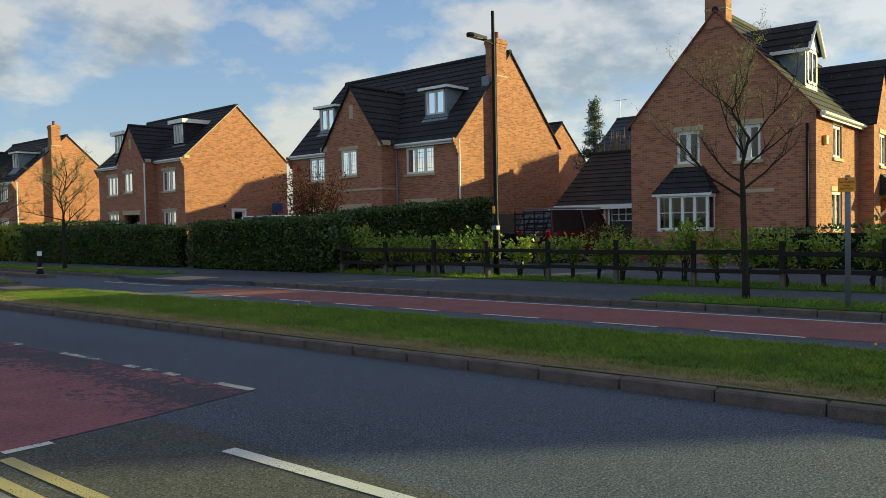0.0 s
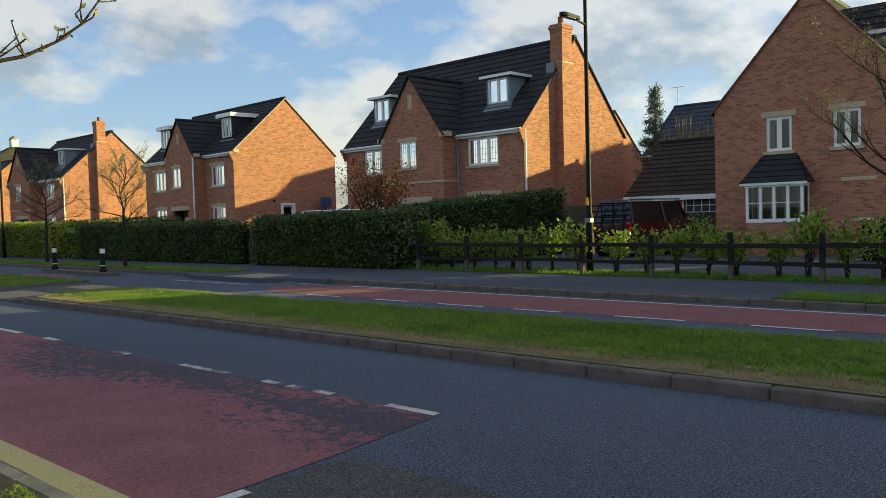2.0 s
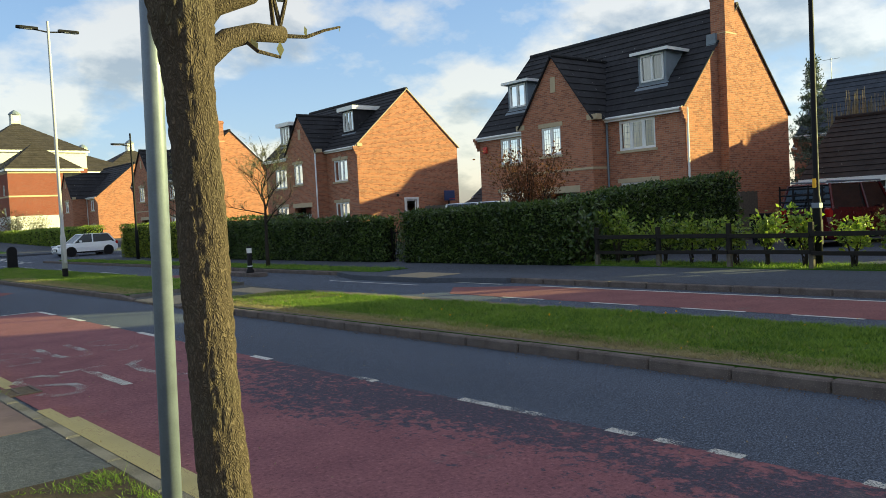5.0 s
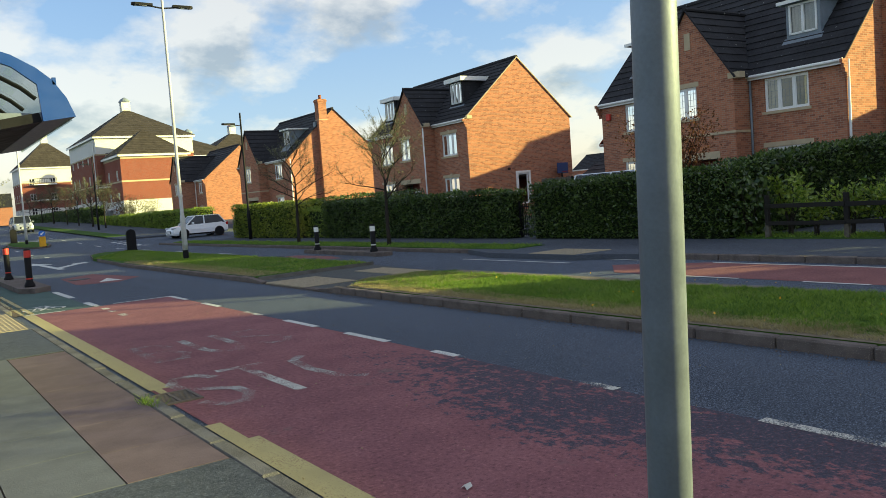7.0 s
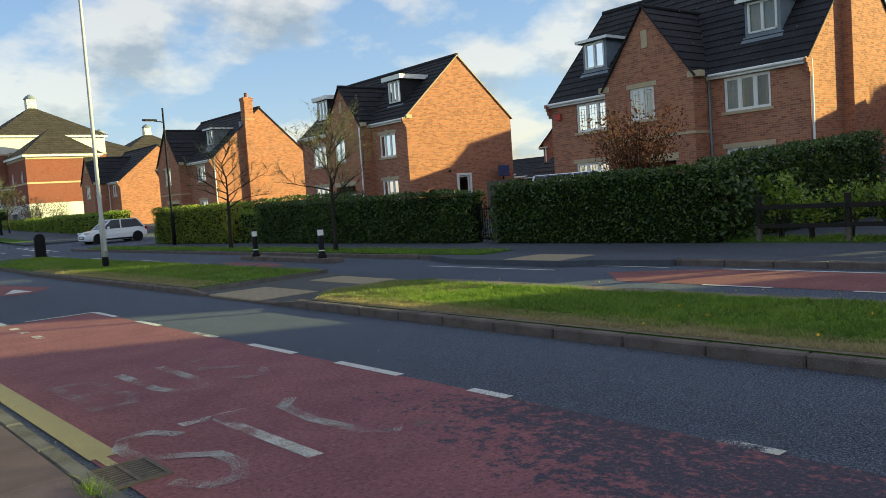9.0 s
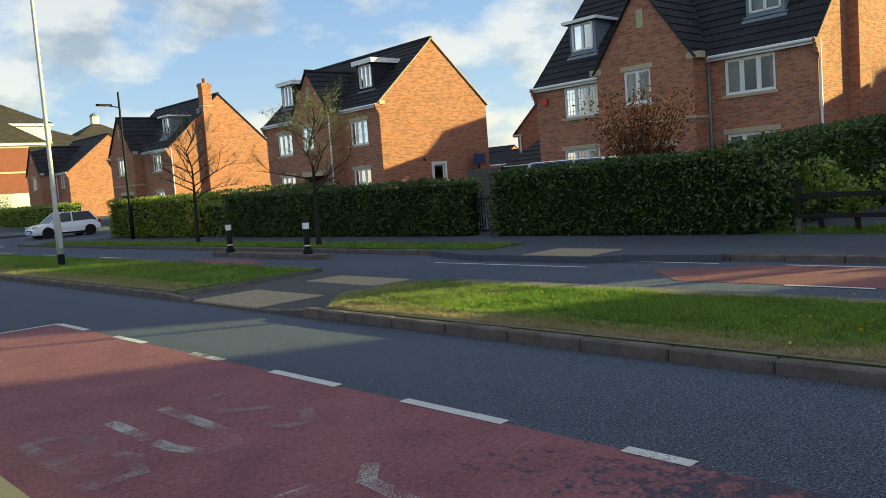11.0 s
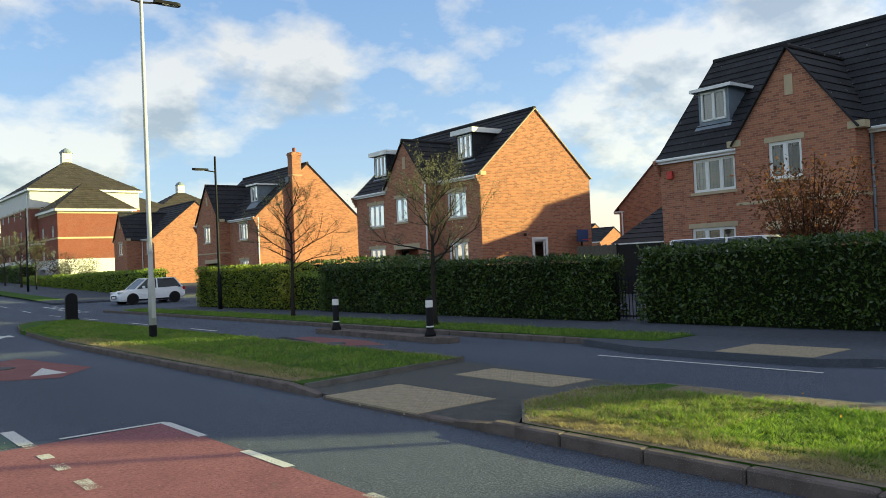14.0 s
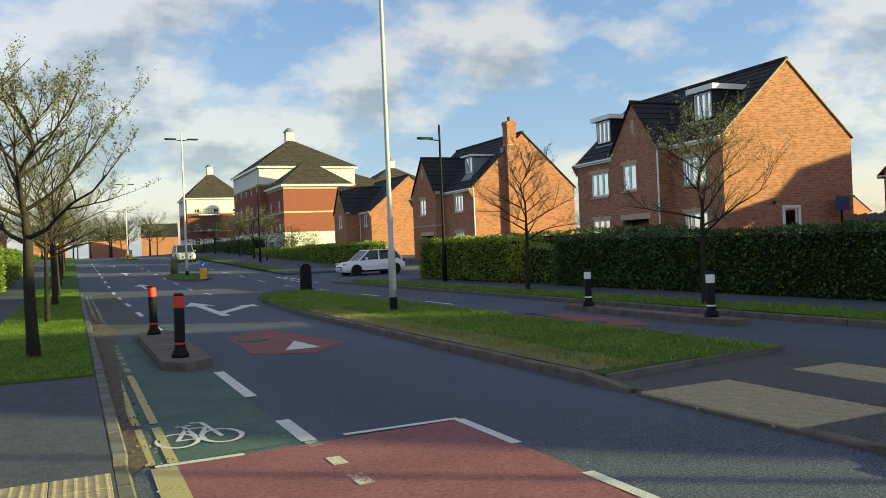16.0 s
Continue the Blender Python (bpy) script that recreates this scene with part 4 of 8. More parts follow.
def window(house, P, u0, u1, v0, v1, n=2, lead=False, sill=True, lintel=0.18, lw=0.12, curtain=True, key=False):
    m = M()
    fw, mul = 0.06, 0.09
    for a, b, c, d in ((u0, u1, v0, v0 + fw), (u0, u1, v1 - fw, v1), (u0, u0 + fw, v0 + fw, v1 - fw), (u1 - fw, u1, v0 + fw, v1 - fw)):
        fbox(m, P, a, b, c, d, -0.11, -0.045)
    w = (u1 - u0) / n
    for k in range(1, n):
        fbox(m, P, u0 + w * k - mul / 2, u0 + w * k + mul / 2, v0 + fw, v1 - fw, -0.11, -0.04)
    win = part("window", m, UPVC, house, "white upvc casement window")
    for k in range(n):
        a, b = u0 + w * k + (mul / 2 if k else fw), u0 + w * (k + 1) - (mul / 2 if k < n - 1 else fw)
        s = M()
        for e, f, c, d in ((a, b, v0 + fw, v0 + fw + 0.035), (a, b, v1 - fw - 0.035, v1 - fw), (a, a + 0.035, v0 + fw + 0.035, v1 - fw - 0.035), (b - 0.035, b, v0 + fw + 0.035, v1 - fw - 0.035)):
            fbox(s, P, e, f, c, d, -0.1, -0.055)
        part("sash", s, UPVC, win)
        pn = part("pane", M().quad(P(a + 0.03, v0 + 0.09, -0.08), P(b - 0.03, v0 + 0.09, -0.08), P(b - 0.03, v1 - 0.09, -0.08), P(a + 0.03, v1 - 0.09, -0.08)), GLASS, win, uv=False)
        pn.visible_shadow = False
        if lead:
            g = M()
            for q in (1, 2):
                uu = a + (b - a) * q / 3
                fbox(g, P, uu - 0.006, uu + 0.006, v0 + 0.09, v1 - 0.09, -0.079, -0.074)
            for q in (1, 2, 3, 4):
                vv = v0 + (v1 - v0) * q / 5
                fbox(g, P, a + 0.03, b - 0.03, vv - 0.006, vv + 0.006, -0.079, -0.0745)
            part("leading", g, LEAD, win)
    if curtain:
        for a, b in ((u0 + 0.02, u0 + (u1 - u0) * 0.2), (u1 - (u1 - u0) * 0.2, u1 - 0.02)):
            g = M()
            k = 10
            for i in range(k):
                ua, ub = a + (b - a) * i / k, a + (b - a) * (i + 1) / k
                g.quad(P(ua, v0 + 0.02, -0.30 - 0.03 * (i % 2)), P(ub, v0 + 0.02, -0.30 - 0.03 * ((i + 1) % 2)), P(ub, v1 - 0.02, -0.30 - 0.03 * ((i + 1) % 2)), P(ua, v1 - 0.02, -0.30 - 0.03 * (i % 2)))
            part("curtain", g, CURTAIN, win, uv=False)
    if sill:
        g = M()
        fbox(g, P, u0 - 0.1, u1 + 0.1, v0 - 0.11, v0 - 0.004, -0.04, 0.06)
        part("sill", g, STONE, win)
    if lintel:
        g = M()
        fbox(g, P, u0 - lw, u1 + lw, v1 + 0.004, v1 + lintel, -0.06, 0.022)
        if key:
            c = (u0 + u1) / 2
            fbox(g, P, c - 0.11, c + 0.11, v1 + 0.0, v1 + lintel + 0.06, -0.05, 0.05)
        part("lintel", g, STONE, win, "buff stone lintel")
    return win


def gutter(house, p, q):
    part("gutter", M().tube([p, q], [0.06, 0.06], 8), UPVC, house, "white plastic gutter")


def downpipe(house, x, y, z0, z1, mt=None):
    part("downpipe", M().tube([(x, y, z0), (x, y, z1)], [0.045, 0.045], 8), mt or UPVC, house, "white plastic downpipe", smooth=True)


def dormer(house, x, y0, y1, z0, z1, back, mt=None, fascia=0.0, n=2, lead=False):
    """A flat-roofed dormer whose front stands at x."""
    side = mt or LEAD
    m = M()
    for y in (y0, y1):
        m.quad((x, y, z0 - 0.15), (x, y, z1), (back, y, z1))
    wall(m, face_front(x), y0, y1, z0 - 0.15, z1, [(y0 + 0.12, y1 - 0.12, z0 + 0.12, z1 - 0.06)], 0.1)
    dm = part("dormer", m, side, house, "lead-clad dormer with a flat roof")
    f = fascia or 0.09
    part("dormer_roof", M().box(x - 0.22, back + 0.05, y0 - 0.22, y1 + 0.22, z1, z1 + f, 0.02), UPVC if fascia else LEAD, dm)
    part("fascia", M().box(x - 0.245, x - 0.215, y0 - 0.235, y1 + 0.235, z1 - 0.02, z1 + f + 0.012), UPVC, dm)
    for yy in (y0 - 0.235, y1 + 0.215):
        part("fascia", M().box(x - 0.215, back + 0.02, yy, yy + 0.02, z1 - 0.02, z1 + f + 0.012), UPVC, dm)
    part("flashing", M().add([(x - 0.35, y0 - 0.15, z0 - 0.42), (x - 0.35, y1 + 0.15, z0 - 0.42), (x + 0.02, y1 + 0.1, z0 + 0.02), (x + 0.02, y0 - 0.1, z0 + 0.02)], [(0, 1, 2, 3)]), LEAD, dm)
    P = face_front(x + 0.0)
    w = M()
    a, b, c, d = y0 + 0.12, y1 - 0.12, z0 + 0.12, z1 - 0.06
    for e, f2, g, h in ((a, b, c, c + 0.07), (a, b, d - 0.07, d), (a, a + 0.07, c, d), (b - 0.07, b, c, d)) + tuple((a + (b - a) * k / n - 0.05, a + (b - a) * k / n + 0.05, c, d) for k in range(1, n)):
        fbox(w, P, e, f2, g, h, -0.06, 0.03)
    part("window_frame", w, UPVC, dm)
    pn = part("pane", M().quad((x + 0.03, a + 0.05, c + 0.05), (x + 0.03, b - 0.05, c + 0.05), (x + 0.03, b - 0.05, d - 0.05), (x + 0.03, a + 0.05, d - 0.05)), GLASS, dm, uv=False)
    pn.visible_shadow = False
    g = M()
    k = 16
    for i in range(k):
        ya, yb = a + (b - a) * i / k, a + (b - a) * (i + 1) / k
        g.quad((x + 0.2 + 0.02 * (i % 2), ya, c), (x + 0.2 + 0.02 * ((i + 1) % 2), yb, c), (x + 0.2 + 0.02 * ((i + 1) % 2), yb, d), (x + 0.2 + 0.02 * (i % 2), ya, d))
    part("blind", g, CURTAIN, dm, uv=False)


def verge(house, pts, mt, w=0.1, name="verge"):
    """The finished edge of a roof along a gable."""
    for a, b in zip(pts, pts[1:]):
        part(name, M().tube([a, b], [w / 2, w / 2], 6), mt, house)


def gable_house(name, place, label, W, D, eave, ridge, rows=15, proj=None, fronts=(), grounds=(), dormers=(), chimney=None, side_holes=(), brickm=None, roofm=None, dormer_kw=None, lead=False,
                lintel_key=False, door=None, band=None, verge_mat=None, group="houses along the road"):
    """A detached house: front along local y at x = 0, gables at y = 0 and y = W. proj: (y0, y1, out, apex z) of a gabled front bay."""
    bm_, rm = brickm or BRICK, roofm or ROOF
    h = thing(name, place, label, "house", group)
    mid = D / 2
    pitch = (ridge - eave) / mid
    all_front = [(a, b, c, d) for a, b, c, d, n in fronts + grounds]
    in_proj = lambda w: proj and w[0] >= proj[0] and w[1] <= proj[1]
    m = M()
    holes = [w for w in all_front if not in_proj(w)]
    if proj:
        wall(m, face_front(0.0), 0, proj[0], 0, eave, [w for w in holes if w[1] <= proj[0]])
        m2 = M()
        wall(m2, face_front(0.0), proj[1], W, 0, eave, [w for w in holes if w[0] >= proj[1]])
        part("front_wall", m2, bm_, h)
    else:
        wall(m, face_front(0.0), 0, W, 0, eave, holes)
    part("front_wall", m, bm_, h)
    m = M()
    wall(m, face_side(0.0), 0, D, 0, eave, side_holes)
    m.quad((0, 0, eave), (D, 0, eave), (mid, 0, ridge - 0.03))
    part("gable_wall", m, bm_, h)
    m = M()
    wall(m, face_left(W), 0, D, 0, eave)
    m.quad((0, W, eave), (D, W, eave), (mid, W, ridge - 0.03))
    part("gable_wall", m, bm_, h)
    m = M()
    wall(m, face_back(D), 0, W, 0, eave)
    part("back_wall", m, bm_, h)
    part("upper_floor", M().box(0.3, D - 0.3, 0.3, W - 0.3, 2.55, 2.75), CURTAIN, h)
    part("inner_wall", M().box(2.6, 2.75, 0.3, W - 0.3, 0.1, eave), CURTAIN, h)
    # main roof
    o, s = 0.14, 0.05
    lo = eave - o * pitch
    roof = tiled(h, "roof", [((-o, -s, lo), (-o, W + s, lo), (mid, W + s, ridge), (mid, -s, ridge)), ((D + o, -s, lo), (D + o, W + s, lo), (mid, W + s, ridge), (mid, -s, ridge))], rm, rows, "dark concrete tile roof")
    part("ridge_tiles", M().tube([(mid, -s, ridge + 0.02), (mid, W + s, ridge + 0.02)], [0.11, 0.11], 8), rm, roof)
    for y in (-s, W + s):
        verge(h, [(-o, y, eave - o * pitch), (mid, y, ridge), (D + o, y, eave - o * pitch)], verge_mat or rm, 0.08)
    # eaves
    cuts = [(-s, W + s)] if not proj else [(-s, proj[0] - 0.02), (proj[1] + 0.02, W + s)]
    for a, b in cuts:
        part("fascia", M().box(-o - 0.01, -o + 0.03, a, b, eave - o * pitch - 0.16, eave - o * pitch + 0.01), UPVC, h, "white fascia board")
        part("soffit", M().box(-o + 0.03, 0.0, a, b, eave - o * pitch - 0.15, eave - o * pitch - 0.12), UPVC, h)
        gutter(h, (-o - 0.06, a, eave - o * pitch - 0.03), (-o - 0.06, b, eave - o * pitch - 0.03))
    for y0_, y1_ in ((-0.12, 0.0), (W, W + 0.12)):
        k = M()
        for i in range(4):
            k.box(-0.08 * (i + 1), 0.02, y0_ + 0.01, y1_ - 0.01 + 0.0, eave - 0.75 + i * 0.15, eave - 0.6 + i * 0.15)
        part("kneeler", k, bm_, h, "stepped brick kneeler")
        if verge_mat:
            part("kneeler_stone", M().box(-0.02, 0.34, y0_, y1_, eave - 0.14, eave + 0.06), STONE, h)
    # gabled bay
    if proj:
        y0, y1, out, apex = proj
        ym = (y0 + y1) / 2
        m = M()
        wall(m, face_front(-out), y0, y1, 0, eave, [w for w in all_front if in_proj(w)] + ([door[:4]] if door else []))
        m.quad((-out, y0, eave), (-out, y1, eave), (-out, ym, apex - 0.03))
        wall(m, face_side(y0), -out, 0, 0, eave)
        wall(m, face_left(y1), -out, 0, 0, eave)
        part("bay_wall", m, bm_, h)
        pr = (apex - eave) / (y1 - ym)
        back = (apex - eave) / pitch + 0.15
        tiled(h, "bay_roof", [((-out - 0.1, ye + sg * 0.12, eave - 0.12 * pr), (0.1, ye + sg * 0.12, eave - 0.12 * pr), (back, ym, apex), (-out - 0.1, ym, apex)) for ye, sg in ((y0, -1), (y1, 1))], rm, max(5, int(rows * 0.6)))
        part("ridge_tiles", M().tube([(-out - 0.1, ym, apex + 0.02), (back, ym, apex + 0.02)], [0.1, 0.1], 8), rm, roof)
        verge(h, [(-out - 0.1, y0 - 0.12, eave - 0.12 * pr), (-out - 0.1, ym, apex), (-out - 0.1, y1 + 0.12, eave - 0.12 * pr)], rm, 0.06)
        for ye, sg in ((y0, -1), (y1, 1)):
            part("valley", M().quad((0.1, ye + sg * 0.12, eave + 0.03), (0.34, ye + sg * 0.12, eave + 0.1), (back + 0.1, ym, apex + 0.06), (back - 0.1, ym, apex + 0.06)), LEAD, roof)
            part("kneeler_stone", M().box(-out - 0.03, -out + 0.3, ye - 0.3 if sg < 0 else ye - 0.22, ye + 0.22 if sg < 0 else ye + 0.3, eave - 0.2, eave + 0.02), STONE, h)
        part("gable_tablet", M().box(-out - 0.025, -out + 0.02, ym - 0.14, ym + 0.14, apex - 1.55, apex - 0.9), STONE, h, "small buff stone tablet")
        if band:
            part("string_course", M().box(-out - 0.035, 0.0, y0 - 0.035, y1 + 0.035, band, band + 0.09), STONE, h)
        if door:
            a, b, c, d = door[:4]
            part("door_lintel", M().box(-out - 0.03, -out + 0.02, a - 0.15, b + 0.15, d, d + 0.28), STONE, h, "buff stone door lintel")
            part("porch_recess", M().box(-out + 0.9, -out + 0.95, a - 0.2, b + 0.2, 0.1, d), BRICK_DARK, h)
            fd = part("front_door", M().box(-out + 0.84, -out + 0.89, a + 0.3, a + 1.25, 0.15, 2.15), DARK_DOOR, h, "dark panelled front door")
            part("door_handle", M().box(-out + 0.80, -out + 0.84, a + 0.38, a + 0.42, 1.0, 1.12), ALLOY, fd)
            part("side_light", M().box(-out + 0.83, -out + 0.88, a + 1.32, b - 0.1, 0.15, 2.15), UPVC, h)
    for a, b, c, d, n in fronts + grounds:
        x = -proj[2] if in_proj((a, b)) else 0.0
        window(h, face_front(x), a, b, c, d, n, lead=lead, key=lintel_key)
    for a, b, c, d in side_holes:
        window(h, face_side(0.0), a, b, c, d, 1, sill=False, lintel=0.0, curtain=False)
    for x, y0, y1, z0, z1, bk in dormers:
        dormer(h, x, y0, y1, z0, z1, bk, **(dormer_kw or {}))
    if chimney:
        x0, x1, out, top = chimney
        c = M().box(x0, x1, -out, 0.0, 0, top - 1.7).box(x0 + 0.06, x1 - 0.06, -out + 0.02, 0.3, top - 1.7, top - 0.35)
        st = part("chimney", c, bm_, h, "tall red brick chimney stack")
        part("chimney_cap", M().box(x0 + 0.045, x1 - 0.045, -out + 0.005, 0.315, top - 0.35, top - 0.22).box(x0 + 0.01, x1 - 0.01, -out - 0.03, 0.35, top - 0.22, top - 0.08).box(x0 + 0.05, x1 - 0.05, -out + 0.01, 0.31, top - 0.08, top), bm_, st)
        part("stone_course", M().box(x0 + 0.03, x1 - 0.03, -out - 0.01, 0.31, top - 1.72, top - 1.66), STONE, st)
        part("chimney_pot", M().lathe((x0 + x1) / 2, -out / 2 + 0.15, [(0.13, top - 0.01), (0.12, top + 0.3), (0.14, top + 0.34), (0.10, top + 0.36)], 12), BRICK_DARK, st)
        part("flashing", M().box(x0 - 0.14, x0 - 0.005, -0.02, 0.4, eave + (x0 - 0.14) * pitch - 0.05, eave + (x0) * pitch + 0.3), LEAD, st)
    return h


# house with the lead dormers and the tall chimney, behind the hedge
HB = gable_house("house", pose(27.45, 22.12, 0, 0, 0, -2.1), "red brick house with gabled bay, lead dormers and chimney", 11.6, 7.95, 5.45, 9.62, 15, (3.72, 7.75, 0.95, 8.2),
                 ((1.33, 3.10, 3.92, 5.12, 3), (5.42, 6.55, 4.0, 5.2, 2), (8.4, 10.15, 3.92, 5.12, 3)), ((1.33, 3.10, 1.2, 2.6, 3), (8.5, 10.3, 1.2, 2.6, 3)),
                 ((1.0, 1.4, 2.75, 6.55, 7.82, 3.3), (1.0, 9.15, 10.45, 6.55, 7.82, 3.3)), (2.45, 3.3, 0.36, 10.0), lead=True, door=(4.6, 6.6, 0.1, 2.35), band=3.25)
downpipe(HB, 0.12, -0.06, 0.1, 5.3)
downpipe(HB, -0.06, 3.66, 0.1, 5.2, LEAD)
part("alarm_box", M().box(-0.12, -0.02, 11.0, 11.25, 4.55, 4.85, 0.02), RED_PAINT, HB, "red alarm box")
# wing and garage behind it
hw = thing("garage", pose(33.0, 35.2, 0, 0, 0, -2), "low brick garage with a dark tiled roof beside the house", "garage")
mw = M()
wall(mw, face_front(0), 0, 5, 0, 2.4), wall(mw, face_side(0), 0, 6, 0, 2.4), wall(mw, face_left(5), 0, 6, 0, 2.4)
part("wall", mw.quad((0, 0, 2.4), (6, 0, 2.4), (6, 0, 5.2)), BRICK, hw)
mr = M()
slope(mr, (-0.3, -0.1, 2.3), (-0.3, 5.1, 2.3), (6, 5.1, 5.2), (6, -0.1, 5.2), 12)
part("roof", mr, ROOF, hw)
part("fascia", M().box(-0.33, -0.29, -0.1, 5.1, 2.12, 2.32), UPVC, hw)
# added house, placed and sized so its shadow falls on the next gable
gable_house("house", pose(47.0, 31.26, 0, 0, 0, -2), "brick house added behind the front row to shade a gable", 7.6, 8, 5.4, 8.85, 12, None, (), (), ())
gable_house("house", pose(97.7, 98.3, 0), "distant brick house with a sunlit gable", 9.0, 7.0, 4.6, 7.0, 10, None, (), (), ())
gable_house("house", pose(88.4, 86.8, 0), "small distant brick house beyond the gardens", 8.0, 6.0, 3.9, 5.8, 8, None, (), (), ())
HB2 = thing("house", pose(41.0, 39.1, 0), "red brick house with a gable end behind the low garage", "house", "houses along the road")
mB = M()
wall(mB, face_front(0), 0, 7.0, 0, 4.7), wall(mB, face_side(0), 0, 9.0, 0, 4.7), wall(mB, face_left(7.0), 0, 9.0, 0, 4.7), wall(mB, face_back(9.0), 0, 7.0, 0, 4.7)
for x in (0.0, 9.0):
    mB.quad((x, 0, 4.7), (x, 7.0, 4.7), (x, 3.5, 7.72))
part("wall", mB, BRICK, HB2)
tiled(HB2, "roof", [((-0.08, ye, 4.45), (9.1, ye, 4.45), (9.1, 3.5, 7.75), (-0.08, 3.5, 7.75)) for ye in (-0.3, 7.3)], ROOF, 12)
verge(HB2, [(-0.06, -0.3, 4.45), (-0.06, 3.5, 7.75), (-0.06, 7.3, 4.45)], BRICK_DARK)
part("fascia", M().box(-0.1, 9.0, 7.28, 7.34, 4.28, 4.48).box(-0.12, -0.02, 6.6, 7.34, 4.36, 4.44), UPVC, HB2)
downpipe(HB2, -0.06, 6.75, 0.1, 4.4)
part("roof_vent", M().box(2.0, 2.3, 5.2, 5.5, 5.9, 6.6), LEAD, HB2)

# plain-verged house with white dormers
HC = gable_house("house", pose(28.15, 44.45, 0, 0, 0, -3.0), "red brick house with white flat-roofed dormers and pale verges", 12.1, 7.75, 6.15, 9.62, 14, (3.6, 7.5, 0.75, 8.5),
                 ((1.15, 2.75, 4.05, 5.35, 3), (5.4, 6.55, 4.1, 5.4, 2), (9.0, 10.7, 4.05, 5.35, 3)), ((1.15, 2.75, 1.2, 2.75, 3), (9.0, 10.7, 1.2, 2.75, 3)),
                 ((0.95, 1.55, 2.95, 7.05, 8.45, 2.75), (0.95, 9.9, 11.4, 7.05, 8.45, 2.75)), None, ((3.45, 4.25, 0.9, 2.75),), dormer_kw={"mt": ROOF, "fascia": 0.22, "n": 3}, door=(4.5, 6.7, 0.1, 2.6),
                 verge_mat=STONE, lintel_key=True)
downpipe(HC, -0.82, 3.55, 0.1, 5.9)
part("door_surround", M().box(3.3, 3.45, -0.03, 0.02, 0.9, 2.88).box(4.25, 4.4, -0.03, 0.02, 0.9, 2.88).box(3.45, 4.25, -0.03, 0.02, 2.75, 2.88), UPVC, HC, "white door surround")
part("wall_lamp", M().box(2.7, 2.85, -0.16, -0.02, 2.95, 3.1, 0.03), INK, HC)
# house with chimney past it
HD = gable_house("house", pose(27.35, 67.35, 0, 0, 0, -0.5), "red brick house with a chimney beside the side road", 10.95, 8.5, 5.75, 9.62, 14, (4.6, 9.0, 0.8, 8.5),
                 ((1.5, 3.0, 4.1, 5.3, 3), (6.4, 7.6, 4.1, 5.3, 2)), ((1.5, 3.0, 1.2, 2.6, 3),), ((1.0, 1.6, 2.9, 6.8, 8.1, 3.4),), (2.75, 3.6, 0.4, 10.35), door=(5.2, 7.4, 0.1, 2.5), band=3.2, lintel_key=True)
downpipe(HD, 0.1, -0.06, 0.1, 5.6)
HE = gable_house("house", pose(28.0, 90.0, 0, 0, 0, 0), "smaller red brick house past the side road", 9.5, 8.2, 5.4, 8.8, 13, (3.2, 7.0, 1.5, 8.0),
                 ((1.0, 2.2, 3.9, 5.0, 2), (4.4, 5.6, 3.9, 5.0, 2)), ((1.0, 2.2, 1.2, 2.4, 2),), (), None, lintel_key=True)
downpipe(HE, -0.06, 3.1, 0.1, 5.3)
# unseen houses, added to cast the shade on the road and a gable
gable_house("house", pose(27.6, -14.6, 0, 0, 0, 0), "unseen low brick house added to shade the road", 15.15, 8.2, 3.7, 6.95, 15, None, (), ((1.33, 3.1, 1.2, 2.5, 3), (8, 9.8, 1.2, 2.5, 3)), ())
gable_house("house", pose(60.5, 22.1, 0, 0, 0, 0), "unseen brick house added to cast shade on a gable", 11.0, 8.4, 5.5, 9.4, 12, None, (), (), ())

# gable-end house: its ridge runs away from the road
HA = thing("house", pose(27.4, 7.45, 0, 0, 0, 0), "large red brick house with gable end, bay window and chimney", "house", "houses along the road")
WA, LA, EA, RA = 6.38, 12.0, 5.1, 8.7
mA = M()
wall(mA, face_front(0), 0, WA, 0, EA, [(3.79, 4.62, 3.55, 4.68), (1.72, 2.53, 3.55, 4.72), (3.4, 4.98, 1.3, 2.4)])
mA.quad((0, 0, EA), (0, WA, EA), (0, WA / 2, RA - 0.03))
part("gable_wall", mA, BRICK, HA)
mA = M()
wall(mA, face_side(0), 0, LA, 0, EA, [(2.05, 3.15, 3.6, 4.7), (1.85, 3.2, 1.2, 2.45)])
part("side_wall", mA, BRICK, HA)
mA = M()
wall(mA, face_left(WA), 0, LA, 0, EA), wall(mA, face_back(LA), 0, WA, 0, EA)
mA.quad((LA, 0, EA), (LA, WA, EA), (LA, WA / 2, RA - 0.03))
part("back_wall", mA, BRICK, HA)
part("upper_floor", M().box(0.3, LA - 0.3, 0.3, WA - 0.3, 2.6, 2.8), CURTAIN, HA)
part("inner_wall", M().box(3.0, 3.15, 0.3, WA - 0.3, 0.1, EA), CURTAIN, HA)
riseA = (RA - EA) / (WA / 2)
roofA = tiled(HA, "roof", [((-0.08, ye + sg * 0.14, EA - 0.14 * riseA), (LA + 0.1, ye + sg * 0.14, EA - 0.14 * riseA), (LA + 0.1, WA / 2, RA), (-0.08, WA / 2, RA)) for ye, sg in ((0, -1), (WA, 1))], ROOF, 13, "dark concrete tile roof")
part("ridge_tiles", M().tube([(-0.08, WA / 2, RA + 0.02), (LA, WA / 2, RA + 0.02)], [0.11, 0.11], 8), ROOF, roofA)
verge(HA, [(-0.06, -0.14, EA - 0.14 * riseA), (-0.06, WA / 2, RA), (-0.06, WA + 0.14, EA - 0.14 * riseA)], BRICK_DARK, 0.07)
